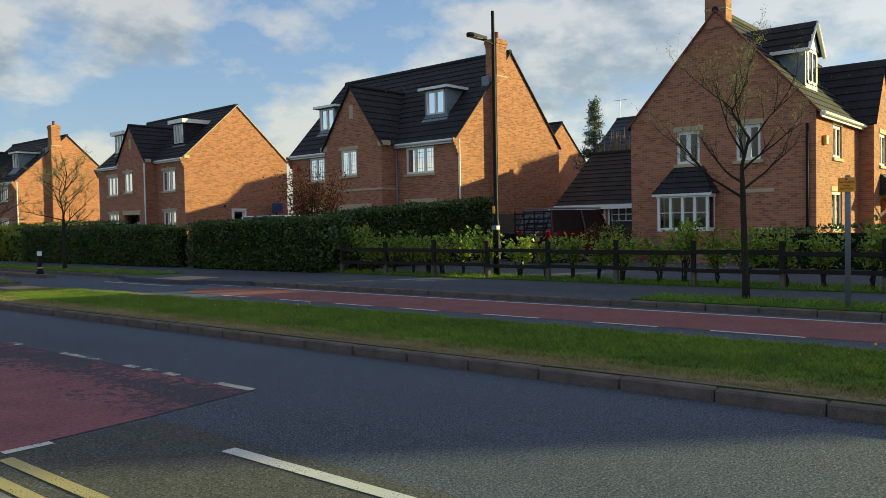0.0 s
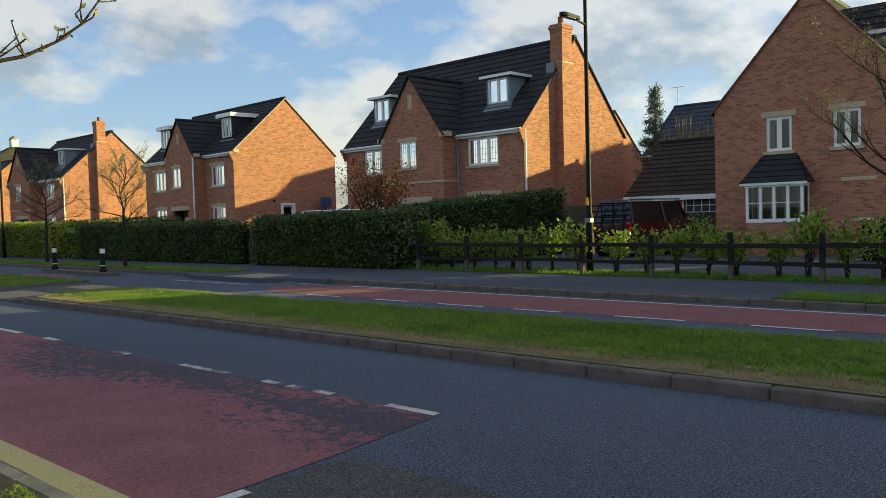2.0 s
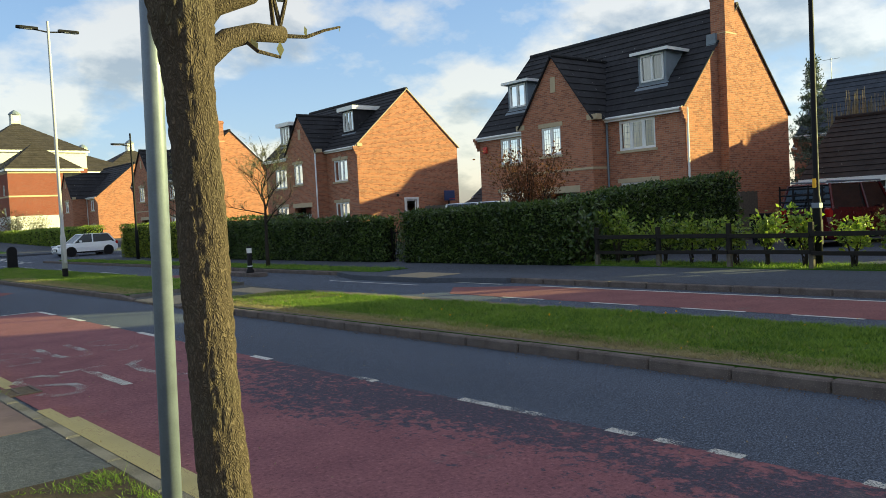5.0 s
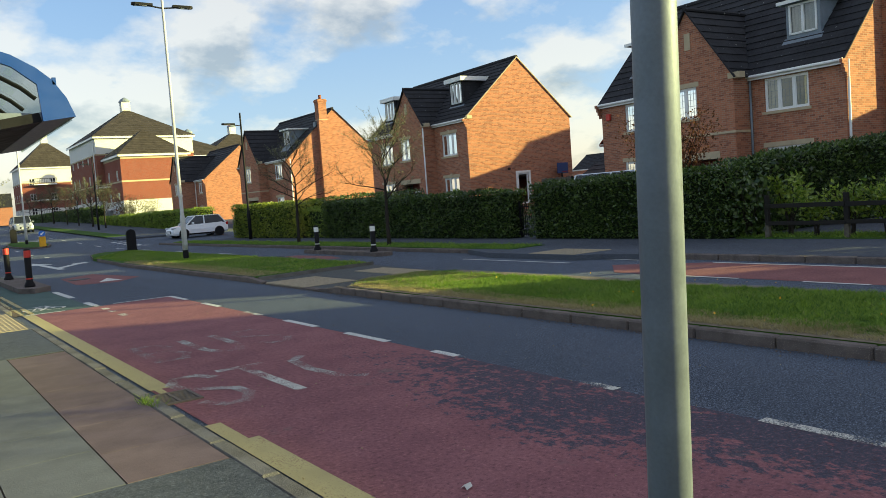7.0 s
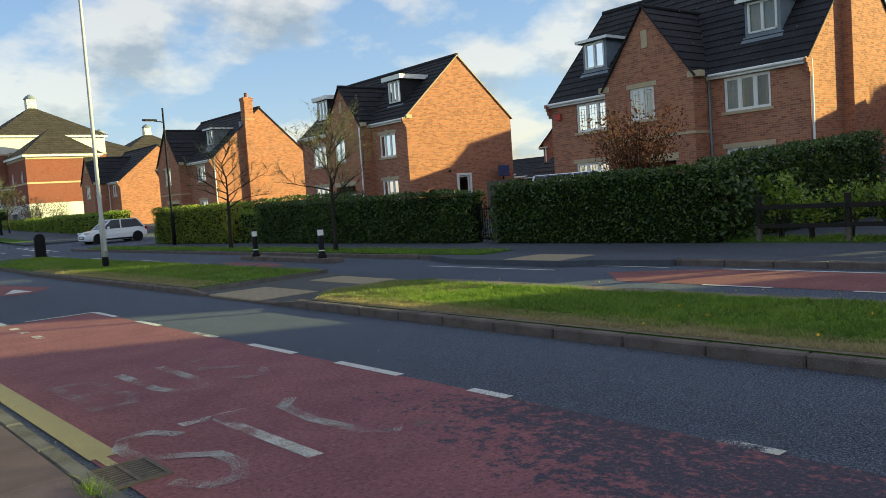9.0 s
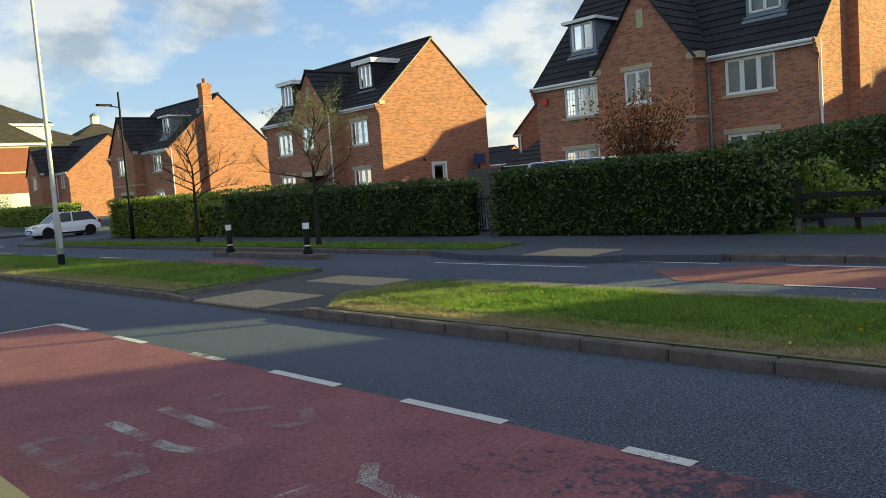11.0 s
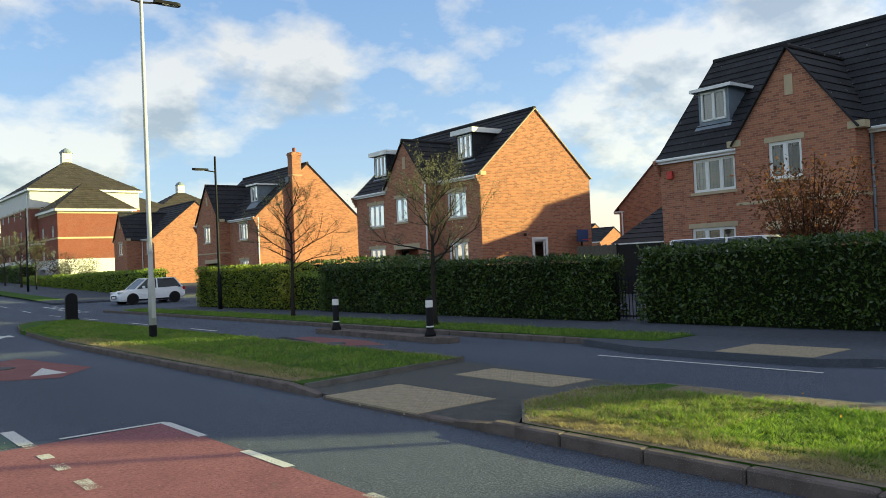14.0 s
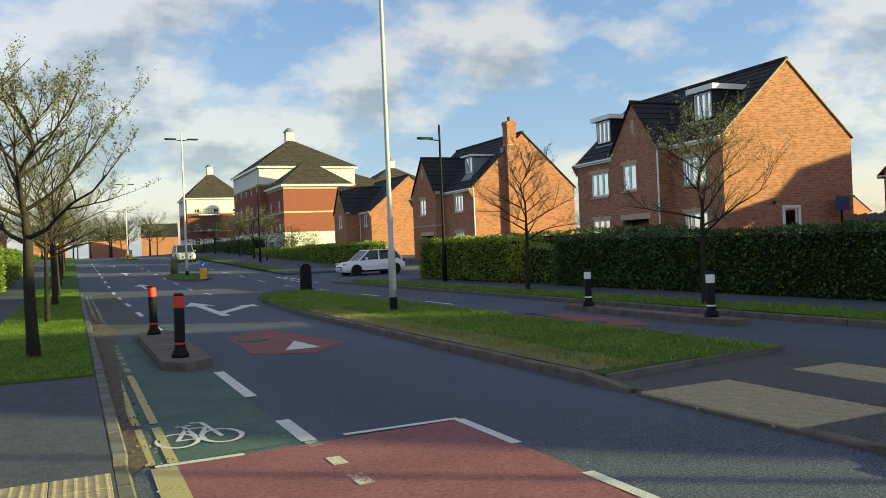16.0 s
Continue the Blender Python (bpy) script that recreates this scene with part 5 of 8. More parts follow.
window(HA, face_front(0), 3.79, 4.62, 3.55, 4.68, 2, lw=0.14)
window(HA, face_front(0), 1.72, 2.53, 3.55, 4.72, 2, lw=0.14)
window(HA, face_side(0), 2.05, 3.15, 3.6, 4.7, 2, lw=0.12)
window(HA, face_side(0), 1.85, 3.2, 1.2, 2.45, 2, lw=0.12)
part("stone_band", M().box(-0.025, 0.02, 1.28, 2.30, 2.46, 2.58), STONE, HA)
part("stone_band", M().box(-0.025, 0.02, 1.35, 1.95, 1.2, 1.3), STONE, HA)
part("plinth", M().box(-0.03, 0.0, 0, WA, 0.1, 0.75), BRICK_DARK, HA)
part("fascia", M().box(0, LA, -0.18, -0.13, EA - 0.14 * riseA - 0.17, EA - 0.14 * riseA + 0.02), UPVC, HA)
gutter(HA, (0, -0.24, EA - 0.2), (LA, -0.24, EA - 0.2))
downpipe(HA, -0.06, 0.25, 0.1, 4.6, BLACK_PAINT)
part("alarm_box", M().box(0.75, 1.05, -0.12, -0.01, 3.95, 4.25, 0.02), YELLOW_PLASTIC, HA, "yellow alarm box")
cA = part("chimney", M().box(-0.025, 0.52, WA / 2 - 0.36, WA / 2 + 0.36, RA - 0.6, RA + 1.6), BRICK, HA, "red brick chimney on the gable apex")
part("chimney_cap", M().box(-0.05, 0.55, WA / 2 - 0.40, WA / 2 + 0.40, RA + 1.6, RA + 1.75), BRICK_DARK, cA)
part("stone_course", M().box(-0.04, 0.535, WA / 2 - 0.375, WA / 2 + 0.375, RA + 0.02, RA + 0.06), STONE, cA)
# pitched dormer and gabled bays on the sunny side
dA = part("dormer", M().box(1.95, 3.4, 0.8, 3.0, 5.5, 7.2), LEAD, HA, "pitched dormer with lead cheeks")
part("dormer_gable", M().prism([(1.9, 7.2), (3.45, 7.2), (2.675, 8.05)], lambda x, z: (x, 0.76, z), lambda x, z: (x, 0.84, z)), UPVC, dA)
mA = M()
slope(mA, (1.7, 0.6, 7.08), (1.7, 3.2, 7.08), (2.675, 3.2, 8.18), (2.675, 0.6, 8.18), 4), slope(mA, (3.65, 0.6, 7.08), (3.65, 3.2, 7.08), (2.675, 3.2, 8.18), (2.675, 0.6, 8.18), 4)
part("dormer_roof", mA, ROOF, dA)
part("bargeboard", M().tube([(1.7, 0.62, 7.04), (2.675, 0.62, 8.12), (3.65, 0.62, 7.04)], [0.07] * 3, 6), UPVC, dA)
part("cheek_fascia", M().box(1.66, 1.72, 0.6, 2.8, 7.0, 7.12), UPVC, dA)
wA = M()
for e in ((2.1, 3.25, 6.0, 6.09), (2.1, 3.25, 7.08, 7.17), (2.1, 2.19, 6.0, 7.17), (3.16, 3.25, 6.0, 7.17), (2.63, 2.72, 6.0, 7.17)):
    fbox(wA, face_side(0.8), e[0], e[1], e[2], e[3], 0.0, 0.04)
part("window_frame", wA, UPVC, dA)
part("pane", M().quad((2.15, 0.785, 6.05), (3.2, 0.785, 6.05), (3.2, 0.785, 7.1), (2.15, 0.785, 7.1)), CAR_GLASS, dA)
dA.location = (-0.18, 0.0, 0.18)
mA = M()
wall(mA, face_side(-0.5), 5.65, 8.75, 0, EA, [(6.6, 7.7, 3.5, 4.7), (6.7, 7.8, 0.2, 2.3)])
mA.quad((5.65, -0.5, EA), (8.75, -0.5, EA), (7.2, -0.5, 7.5))
wall(mA, face_front(5.65), -0.5, 0, 0, EA), wall(mA, face_back(8.75), -0.5, 0, 0, EA)
part("bay_wall", mA, BRICK, HA)
tiled(HA, "bay_roof", [((5.5, -0.62, EA - 0.15), (5.5, 2.2, EA - 0.15), (7.2, 2.4, 7.55), (7.2, -0.62, 7.55)), ((8.9, -0.62, EA - 0.15), (8.9, 2.2, EA - 0.15), (7.2, 2.4, 7.55), (7.2, -0.62, 7.55))], ROOF, 8)
window(HA, face_side(-0.5), 6.6, 7.7, 3.5, 4.7, 2, lw=0.12)
pch = part("porch_roof", M().add([(6.5, -0.5, 2.4), (8.4, -0.5, 2.4), (8.2, -0.5, 3.2), (6.7, -0.5, 3.2), (6.5, -1.4, 2.4), (8.4, -1.4, 2.4)], [(4, 5, 2, 3), (0, 4, 3), (1, 2, 5), (0, 1, 5, 4)]), ROOF, HA, "small tiled porch canopy")
for x in (6.6, 8.3):
    part("bracket", M().tube([(x, -1.35, 2.38), (x, -0.52, 1.6)], [0.05, 0.05], 6), UPVC, pch)
part("porch_fascia", M().box(6.48, 8.42, -1.43, -1.39, 2.28, 2.42), UPVC, pch)
# bay window with a hipped tile roof
by0, by1, bo = 3.26, 5.1, 0.6
bw = part("bay_window", M().box(-bo, 0, by0, by1, 1.2, 1.32).box(-bo - 0.02, 0, by0 - 0.02, by1 + 0.02, 2.36, 2.48), UPVC, HA, "white bay window")
part("bay_plinth", M().box(-bo + 0.02, 0, by0 + 0.02, by1 - 0.02, 0.1, 1.2), BRICK, HA)
for k in range(5):
    yy = by0 + (by1 - by0 - 0.09) * k / 4
    part("mullion", M().box(-bo, -bo + 0.09, yy, yy + 0.09, 1.32, 2.36), UPVC, bw)
for k in range(4):
    ya, yb = by0 + 0.09 + (by1 - by0 - 0.09) * k / 4, by0 + (by1 - by0 - 0.09) * (k + 1) / 4
    pn = part("pane", M().quad((-bo + 0.04, ya, 1.32), (-bo + 0.04, yb, 1.32), (-bo + 0.04, yb, 2.36), (-bo + 0.04, ya, 2.36)), GLASS, bw, uv=False)
    pn.visible_shadow = False
    g = M()
    for q in (2,):
        g.box(-bo + 0.02, -bo + 0.06, ya, yb, 1.32 + 1.04 * q / 4 - 0.012, 1.32 + 1.04 * q / 4 + 0.012)
    part("glazing_bar", g, UPVC, bw)
for y in (by0, by1 - 0.03):
    pn = part("pane", M().box(-bo + 0.09, -0.03, y + 0.01, y + 0.02, 1.32, 2.36), GLASS, bw, uv=False)
    pn.visible_shadow = False
    part("corner_post", M().box(-0.09, -0.01, y, y + 0.03, 1.32, 2.36), UPVC, bw)
mA = M()
e0, e1, eo, tz = by0 - 0.15, by1 + 0.15, -bo - 0.12, 3.44
slope(mA, (eo, e0, 2.5), (eo, e1, 2.5), (-0.02, e1 - 0.55, tz), (-0.02, e0 + 0.55, tz), 5)
slope(mA, (eo, e0, 2.5), (0, e0, 2.5), (-0.01, e0 + 0.55, tz), (-0.02, e0 + 0.55, tz), 5), slope(mA, (eo, e1, 2.5), (0, e1, 2.5), (-0.01, e1 - 0.55, tz), (-0.02, e1 - 0.55, tz), 5)
part("bay_tiles", mA, ROOF, bw)
part("bay_fascia", M().box(eo, eo + 0.03, e0, e1, 2.42, 2.53), UPVC, bw)
for k in range(4):
    ya = by0 + 0.15 + 0.44 * k
    part("curtain", M().box(-0.05, -0.02, ya, ya + 0.2, 1.3, 2.35), CURTAIN, bw)

# double garage between the two houses
GA = thing("garage", pose(31.6, 14.15, 0), "double garage with black half-glazed doors and tiled roof", "garage")
mG = M()
wall(mG, face_front(0), 0, 5.3, 0, 2.55, [(0.72, 2.82, 0.1, 2.2), (3.1, 5.2, 0.1, 2.2)])
wall(mG, face_side(0), 0, 6.5, 0, 2.55), wall(mG, face_left(5.3), 0, 6.5, 0, 2.55), wall(mG, face_back(6.5), 0, 5.3, 0, 2.55)
for y in (0, 5.3):
    mG.quad((0, y, 2.55), (6.5, y, 2.55), (3.25, y, 4.80))
part("wall", mG, BRICK, GA)
tiled(GA, "roof", [((-0.35, -0.1, 2.3), (-0.35, 5.42, 2.3), (3.25, 5.42, 4.84), (3.25, -0.1, 4.84)), ((6.85, -0.1, 2.3), (6.85, 5.42, 2.3), (3.25, 5.42, 4.84), (3.25, -0.1, 4.84))], ROOF_OLD, 12)
part("ridge_tiles", M().tube([(3.25, -0.1, 4.86), (3.25, 5.42, 4.86)], [0.1, 0.1], 8), ROOF_OLD, GA)
part("fascia", M().box(-0.38, -0.34, -0.1, 5.42, 2.12, 2.32), UPVC, GA, "white fascia board")
for a in (0.72, 3.1):
    gd = part("garage_door", M().box(0.12, 0.16, a, a + 2.1, 0.1, 2.2), DARK_DOOR, GA, "black garage door with white-barred panes")
    for k in range(7):
        part("glazing_bar", M().box(0.09, 0.115, a + 0.03 + 0.333 * k, a + 0.07 + 0.333 * k, 1.6, 2.15), UPVC, gd)
    for z in (1.58, 1.86, 2.14):
        part("glazing_bar", M().box(0.085, 0.11, a + 0.03, a + 2.07, z, z + 0.035), UPVC, gd)
    part("door_frame", M().box(-0.02, 0.06, a - 0.08, a, 0.1, 2.28).box(-0.02, 0.06, a + 2.1, a + 2.18, 0.1, 2.28).box(-0.02, 0.06, a, a + 2.1, 2.2, 2.28), UPVC, gd)
# roof and wall seen past the garage
gable_house("house", pose(45.6, 9.5, 0), "brick house behind the garage, roof tinted blue for reflected sky", 16.6, 8.8, 5.2, 8.5, 11, None, (), (), (), roofm=ROOF_SKY_TINT)

# ---- apartment blocks ----


def apartments(place, label, bx, by, eave, apex, white_top, white_base, rows=3, cupola=True, side_cols=4, front_cols=4, side_at=0.5):
    h = thing("apartment_building", place, label, "apartment building", "apartment blocks")
    bands = [(0, white_base, RENDER_WHITE, "rendered_base"), (white_base, white_top, BRICK_DARK, "wall"), (white_top, eave, RENDER_WHITE, "rendered_top")]
    lev = [k for k in (1.0, 3.9, 6.7, 9.6) if k + 1.3 < eave]
    cu = [(bx * (i + side_at) / side_cols) for i in range(side_cols)]
    cv = [(by * (i + 0.5) / front_cols) for i in range(front_cols)]
    sh = [(u - 0.5, u + 0.5, z, z + 1.25) for u in cu for z in lev]
    fh = [(v - 0.5, v + 0.5, z, z + 1.25) for v in cv for z in lev]
    for z0, z1, mt, nm in bands:
        if z1 - z0 < 0.1:
            continue
        m = M()
        clip = lambda hs: [(a, b, max(c, z0), min(d, z1)) for a, b, c, d in hs if max(c, z0) < min(d, z1)]
        wall(m, face_side(0), 0, bx, z0, z1, clip(sh)), wall(m, face_front(0), 0, by, z0, z1, clip(fh)), wall(m, face_left(by), 0, bx, z0, z1), wall(m, face_back(bx), 0, by, z0, z1)
        part(nm, m, mt, h)
    for P, hs in ((face_side(0), sh), (face_front(0), fh)):
        for a, b, c, d in hs:
            m = M()
            for e in ((a, b, c, c + 0.09), (a, b, d - 0.09, d), (a, a + 0.09, c, d), (b - 0.09, b, c, d), ((a + b) / 2 - 0.05, (a + b) / 2 + 0.05, c, d), (a, b, (c + d) / 2 - 0.04, (c + d) / 2 + 0.04)):
                fbox(m, P, *e, -0.12, -0.05)
            w = part("window", m, UPVC, h)
            part("pane", M().quad(P(a, c, -0.1), P(b, c, -0.1), P(b, d, -0.1), P(a, d, -0.1)), CAR_GLASS, w, uv=False)
    m = M()
    fbox(m, face_side(0), -0.06, bx + 0.06, white_top - 0.12, white_top + 0.06, -0.02, 0.06), fbox(m, face_front(0), -0.06, by + 0.06, white_top - 0.12, white_top + 0.06, -0.02, 0.06)
    for z in (3.5, 6.4):
        if white_base < z < white_top:
            fbox(m, face_side(0), -0.04, bx + 0.04, z, z + 0.2, -0.02, 0.03), fbox(m, face_front(0), -0.04, by + 0.04, z, z + 0.2, -0.02, 0.03)
    part("string_course", m, STONE, h)
    o, cx, cy = 0.35, bx / 2, by / 2
    a, b, c, d = (-o, -o, eave), (bx + o, -o, eave), (bx + o, by + o, eave), (-o, by + o, eave)
    t = (cx, cy, apex)
    tiled(h, "roof", [(p, q, t, t) for p, q in ((a, b), (b, c), (c, d), (d, a))], ROOF_BROWN, 14, "brown hipped tile roof")
    part("fascia", M().box(-o, bx + o, -o, -o + 0.05, eave - 0.28, eave).box(-o, -o + 0.05, -o, by + o, eave - 0.28, eave), UPVC, h)
    part("soffit", M().box(-o, bx + o, -o, by + o, eave - 0.06, eave - 0.02), UPVC, h)
    if cupola:
        cp = part("cupola", M().box(cx - 0.6, cx + 0.6, cy - 0.6, cy + 0.6, apex - 1.0, apex + 1.0), RENDER_WHITE, h, "white roof cupola with a lead cap")
        part("cupola_cap", M().lathe(cx, cy, [(0.85, apex + 1.0), (0.8, apex + 1.12), (0.55, apex + 1.4), (0.2, apex + 1.62), (0.02, apex + 1.7)], 12), LEAD, cp)
        part("louvre", M().box(cx - 0.35, cx + 0.35, cy - 0.63, cy - 0.605, apex + 0.1, apex + 0.8), UPVC, cp)
    return h


FM = apartments(pose(24.1, 121.0, 0), "four-storey apartment block, red brick, white top storey, hipped roof", 13.0, 18.0, 13.0, 17.8, 10.6, 4.4, side_cols=4, front_cols=5)
FW = apartments(pose(24.95, 112.0, 0), "three-storey apartment wing in red brick with white ground floor", 8.4, 9.0, 9.85, 13.4, 9.4, 4.1, cupola=False, side_cols=1, front_cols=2, side_at=0.83)
part("downpipe", M().tube([(-0.08, 1.0, 0), (-0.08, 1.0, 12.4)], [0.07, 0.07], 6), UPVC, FM)
for k in (3.0, 6.0):
    bl = part("balcony", M().box(-1.1, 0, 6.0, 8.4, k + 0.05, k + 0.2), UPVC, FW, "small balcony with dark rails")
    for i in range(9):
        part("rail", M().box(-1.08, -1.05, 6.05 + 0.28 * i, 6.08 + 0.28 * i, k + 0.2, k + 1.2), INK, bl)
    part("handrail", M().box(-1.1, -1.04, 6.0, 8.4, k + 1.2, k + 1.25), INK, bl)
G2 = apartments(pose(22.2, 178.0, 0), "distant apartment block with white top storey and cupola", 11.0, 12.0, 13.0, 18.6, 10.0, 5.0, side_cols=3, front_cols=4)
for k in (3.6, 6.6, 9.6):
    bl = part("balcony", M().box(2.0, 6.0, -1.3, 0, k - 0.05, k + 0.15), UPVC, G2, "balcony with dark rails")
    part("handrail", M().box(2.0, 6.0, -1.3, -1.24, k + 1.1, k + 1.2), INK, bl)
    for i in range(14):
        part("rail", M().box(2.02 + 0.3 * i, 2.06 + 0.3 * i, -1.3, -1.26, k + 0.15, k + 1.1), INK, bl)
apartments(pose(49.0, 150.0, 0), "brown-roofed apartment block with cupola behind the houses", 15.0, 14.0, 12.2, 17.0, 9.4, 3.0, side_cols=4, front_cols=4)
apartments(pose(38.0, 141.0, 0), "lower apartment link with small cupola", 14.0, 13.0, 11.6, 15.0, 9.4, 3.0, side_cols=4, front_cols=4)
for xx, yy, ww, rot in ((-9, 238, 9, 4), (6, 262, 10, 0), (19, 246, 9, -6), (-22, 220, 10, 8)):
    gable_house("house", pose(xx, yy, 2.0, 0, 0, rot - 90), "distant red brick house at the end of the road", ww, 8, 5.2, 8.6, 9, None, ((1.5, 3.0, 3.7, 4.9, 2), (5.5, 7, 3.7, 4.9, 2)), ((1.5, 3.0, 1.0, 2.3, 2),), (), group="distant houses")

# ---- street furniture ----


def lamp_a(place, label, h, arm_z, mt, group="", arms=((0, 1),), reach=0.75, base_black=False):
    t = thing("street_lamp", place, label, "street lamp", group)
    part("column", M().lathe(0, 0, [(0.095, 0), (0.095, 1.4), (0.085, 1.5), (0.065, 1.6), (0.045, h - 0.02), (0.04, h)], 14), mt, t, smooth=True)
    if base_black:
        part("base_band", M().lathe(0, 0, [(0.101, 0), (0.101, 0.3), (0.097, 0.32)], 14), BLACK_PAINT, t, "black painted foot")
        part("collar", M().lathe(0, 0, [(0.075, 2.2), (0.08, 2.24), (0.075, 2.3)], 12), mt, t)
    part("door", M().box(-0.05, 0.05, -0.102, -0.09, 0.5, 1.05, 0.005), mt, t)
    for dx, dy in arms:
        part("arm", M().tube([(0, 0, arm_z - 0.05), (dx * reach * 0.6, dy * reach * 0.6, arm_z + 0.02)], [0.03, 0.025], 8), BLACK_PAINT if base_black else mt, t)
        sx, sy = dy, -dx
        hd = M().prism([(0.35, -0.09), (0.95, -0.12), (1.05, -0.06), (1.05, 0.06), (0.95, 0.12), (0.35, 0.09)],
                       lambda u, v: (dx * u * reach + sx * v, dy * u * reach + sy * v, arm_z + 0.0), lambda u, v: (dx * u * reach + sx * v * 0.85, dy * u * reach + sy * v * 0.85, arm_z + 0.085))
        hb = part("lamp_head", hd, BLACK_PAINT, t, "flat dark LED lantern")
        part("lens", M().prism([(0.55, -0.08), (0.95, -0.08), (0.95, 0.08), (0.55, 0.08)], lambda u, v: (dx * u * reach + sx * v, dy * u * reach + sy * v, arm_z - 0.012),
                               lambda u, v: (dx * u * reach + sx * v, dy * u * reach + sy * v, arm_z - 0.002)), LIGHT_CLEAR, hb)
    return t


LA1 = lamp_a(pose(18.05, 13.2, UP), "tall dark painted street lamp column beside the rail fence", 7.25, 6.4, BLACK_PAINT, "dark street lamps", ((-1, 0),), 1.05)
part("number_plate", M().box(-0.105, -0.098, -0.04, 0.04, 1.75, 1.95), YELLOW_PLASTIC, LA1, "small yellow plate")
part("bracket_box", M().box(-0.16, 0.02, -0.12, 0.05, 1.3, 1.42, 0.01), GALV, LA1)
lamp_a(pose(16.6, 49.3, UP), "dark street lamp column by the hedge", 6.85, 6.2, BLACK_PAINT, "dark street lamps", ((-1, 0),), 1.0)
lamp_a(pose(16.8, 88.0, UP + rise(88)), "dark street lamp column by the far hedge", 6.9, 6.2, BLACK_PAINT, "dark street lamps", ((-1, 0),), 1.0)
for x, y in ((9.1, 36.35), (8.6, 72.0), (7.9, 121.0)):
    lamp_a(pose(x, y, (UP if y < 60 else 0.09) + rise(y)), "white street lamp column with two dark lanterns on the median", 9.22, 8.88, LAMP_WHITE, "white street lamps", ((1, 0), (-1, 0)), 1.0, True)

# far traffic islands with keep-left bollards
for x, y in ((8.6, 71.5), (7.9, 120)):
    isl = tagged(thing("traffic_island", pose(x, y, rise(y), 1.6), "kerbed traffic island with a thin grass top", "traffic island"), kind="structure")
    part("kerb", M().prism(ring(0, 0, 1.3, 5.0, 0, 360, 20)[:-1], lambda a, b: (a, b, -0.05), lambda a, b: (a, b, 0.1)), CONCRETE, isl)
    part("grass", M().prism(ring(0, 0, 1.15, 4.8, 0, 360, 20)[:-1], lambda a, b: (a, b, 0.05), lambda a, b: (a, b, 0.112)), TURF, isl)


def keep_left(x, y):
    t = thing("traffic_bollard", pose(x, y, 0.06 + rise(y)), "yellow traffic bollard with a round blue arrow sign", "traffic bollard", "keep-left bollards")
    part("body", M().box(-0.2, 0.2, -0.12, 0.12, 0.0, 0.72, 0.04), YELLOW_PLASTIC, t)
    s = part("sign_disc", M().tube([(0, -0.13, 0.92), (0, 0.06, 0.92)], [0.2, 0.2], 20), BLUE_SIGN, t, "round blue arrow sign")
    part("arrow", M().prism([(-0.1, -0.1), (-0.1, 0.03), (-0.06, -0.01), (0.08, 0.12), (0.12, 0.08), (-0.01, -0.06), (0.03, -0.1)], lambda a, b: (a, -0.134, 0.92 + b), lambda a, b: (a, -0.131, 0.92 + b)), UPVC, s)
    part("foot", M().box(-0.22, 0.22, -0.14, 0.14, -0.0, 0.05), BLACK_PAINT, t)


keep_left(8.9, 66.9), keep_left(7.9, 116.0)


def dark_slab_bollard(x, y):
    t = thing("traffic_bollard", pose(x, y, (UP if y < 60 else 0.08) + rise(y)), "black round-topped traffic bollard seen from behind", "traffic bollard", "dark bollards")
    p = [(-0.22, 0.0), (-0.22, 0.85)] + [(-0.22 * math.cos(radians(a)), 0.85 + 0.22 * math.sin(radians(a))) for a in range(15, 180, 15)] + [(0.22, 0.85), (0.22, 0.0)]
    part("body", M().prism(p, lambda a, b: (a, -0.08, b), lambda a, b: (a, 0.08, b)), BLACK_PAINT, t)
    part("foot", M().box(-0.25, 0.25, -0.12, 0.12, 0, 0.06, 0.01), BLACK_PAINT, t)


dark_slab_bollard(10.35, 49.2), dark_slab_bollard(8.2, 75.6)


def bollard(x, y, label, band, z, h, band0, band1, stripe, lean=0.0):
    t = thing("bollard", pose(x, y, z, lean, lean * 0.5), label, "bollard", "black bollards")
    part("post", M().lathe(0, 0, [(0.13, 0), (0.13, 0.05), (0.085, 0.14), (0.08, 0.2), (0.08, h - 0.03), (0.06, h)], 14), BLACK_PAINT, t, smooth=True)
    part("reflective_band", M().lathe(0, 0, [(0.083, band0), (0.0835, band0 + 0.01), (0.0835, band1 - 0.01), (0.083, band1)], 14), band, t)
    part("stripe", M().lathe(0, 0, [(0.084, stripe), (0.0845, stripe + 0.02), (0.084, stripe + 0.03)], 14), band, t)


for y in (29.25, 33.2):
    bollard(12.75, y, "black bollard with a white reflective band", UPVC, UP, 0.86, 0.64, 0.8, 0.2, 0.0)
bollard(3.31, 30.55, "black bollard with a red band on the island", RED_PAINT, 0.13, 0.98, 0.76, 0.94, 0.2, 1.0)
bollard(3.3, 34.8, "black bollard with a red band on the island", RED_PAINT, 0.13, 0.98, 0.76, 0.94, 0.2, -1.0)

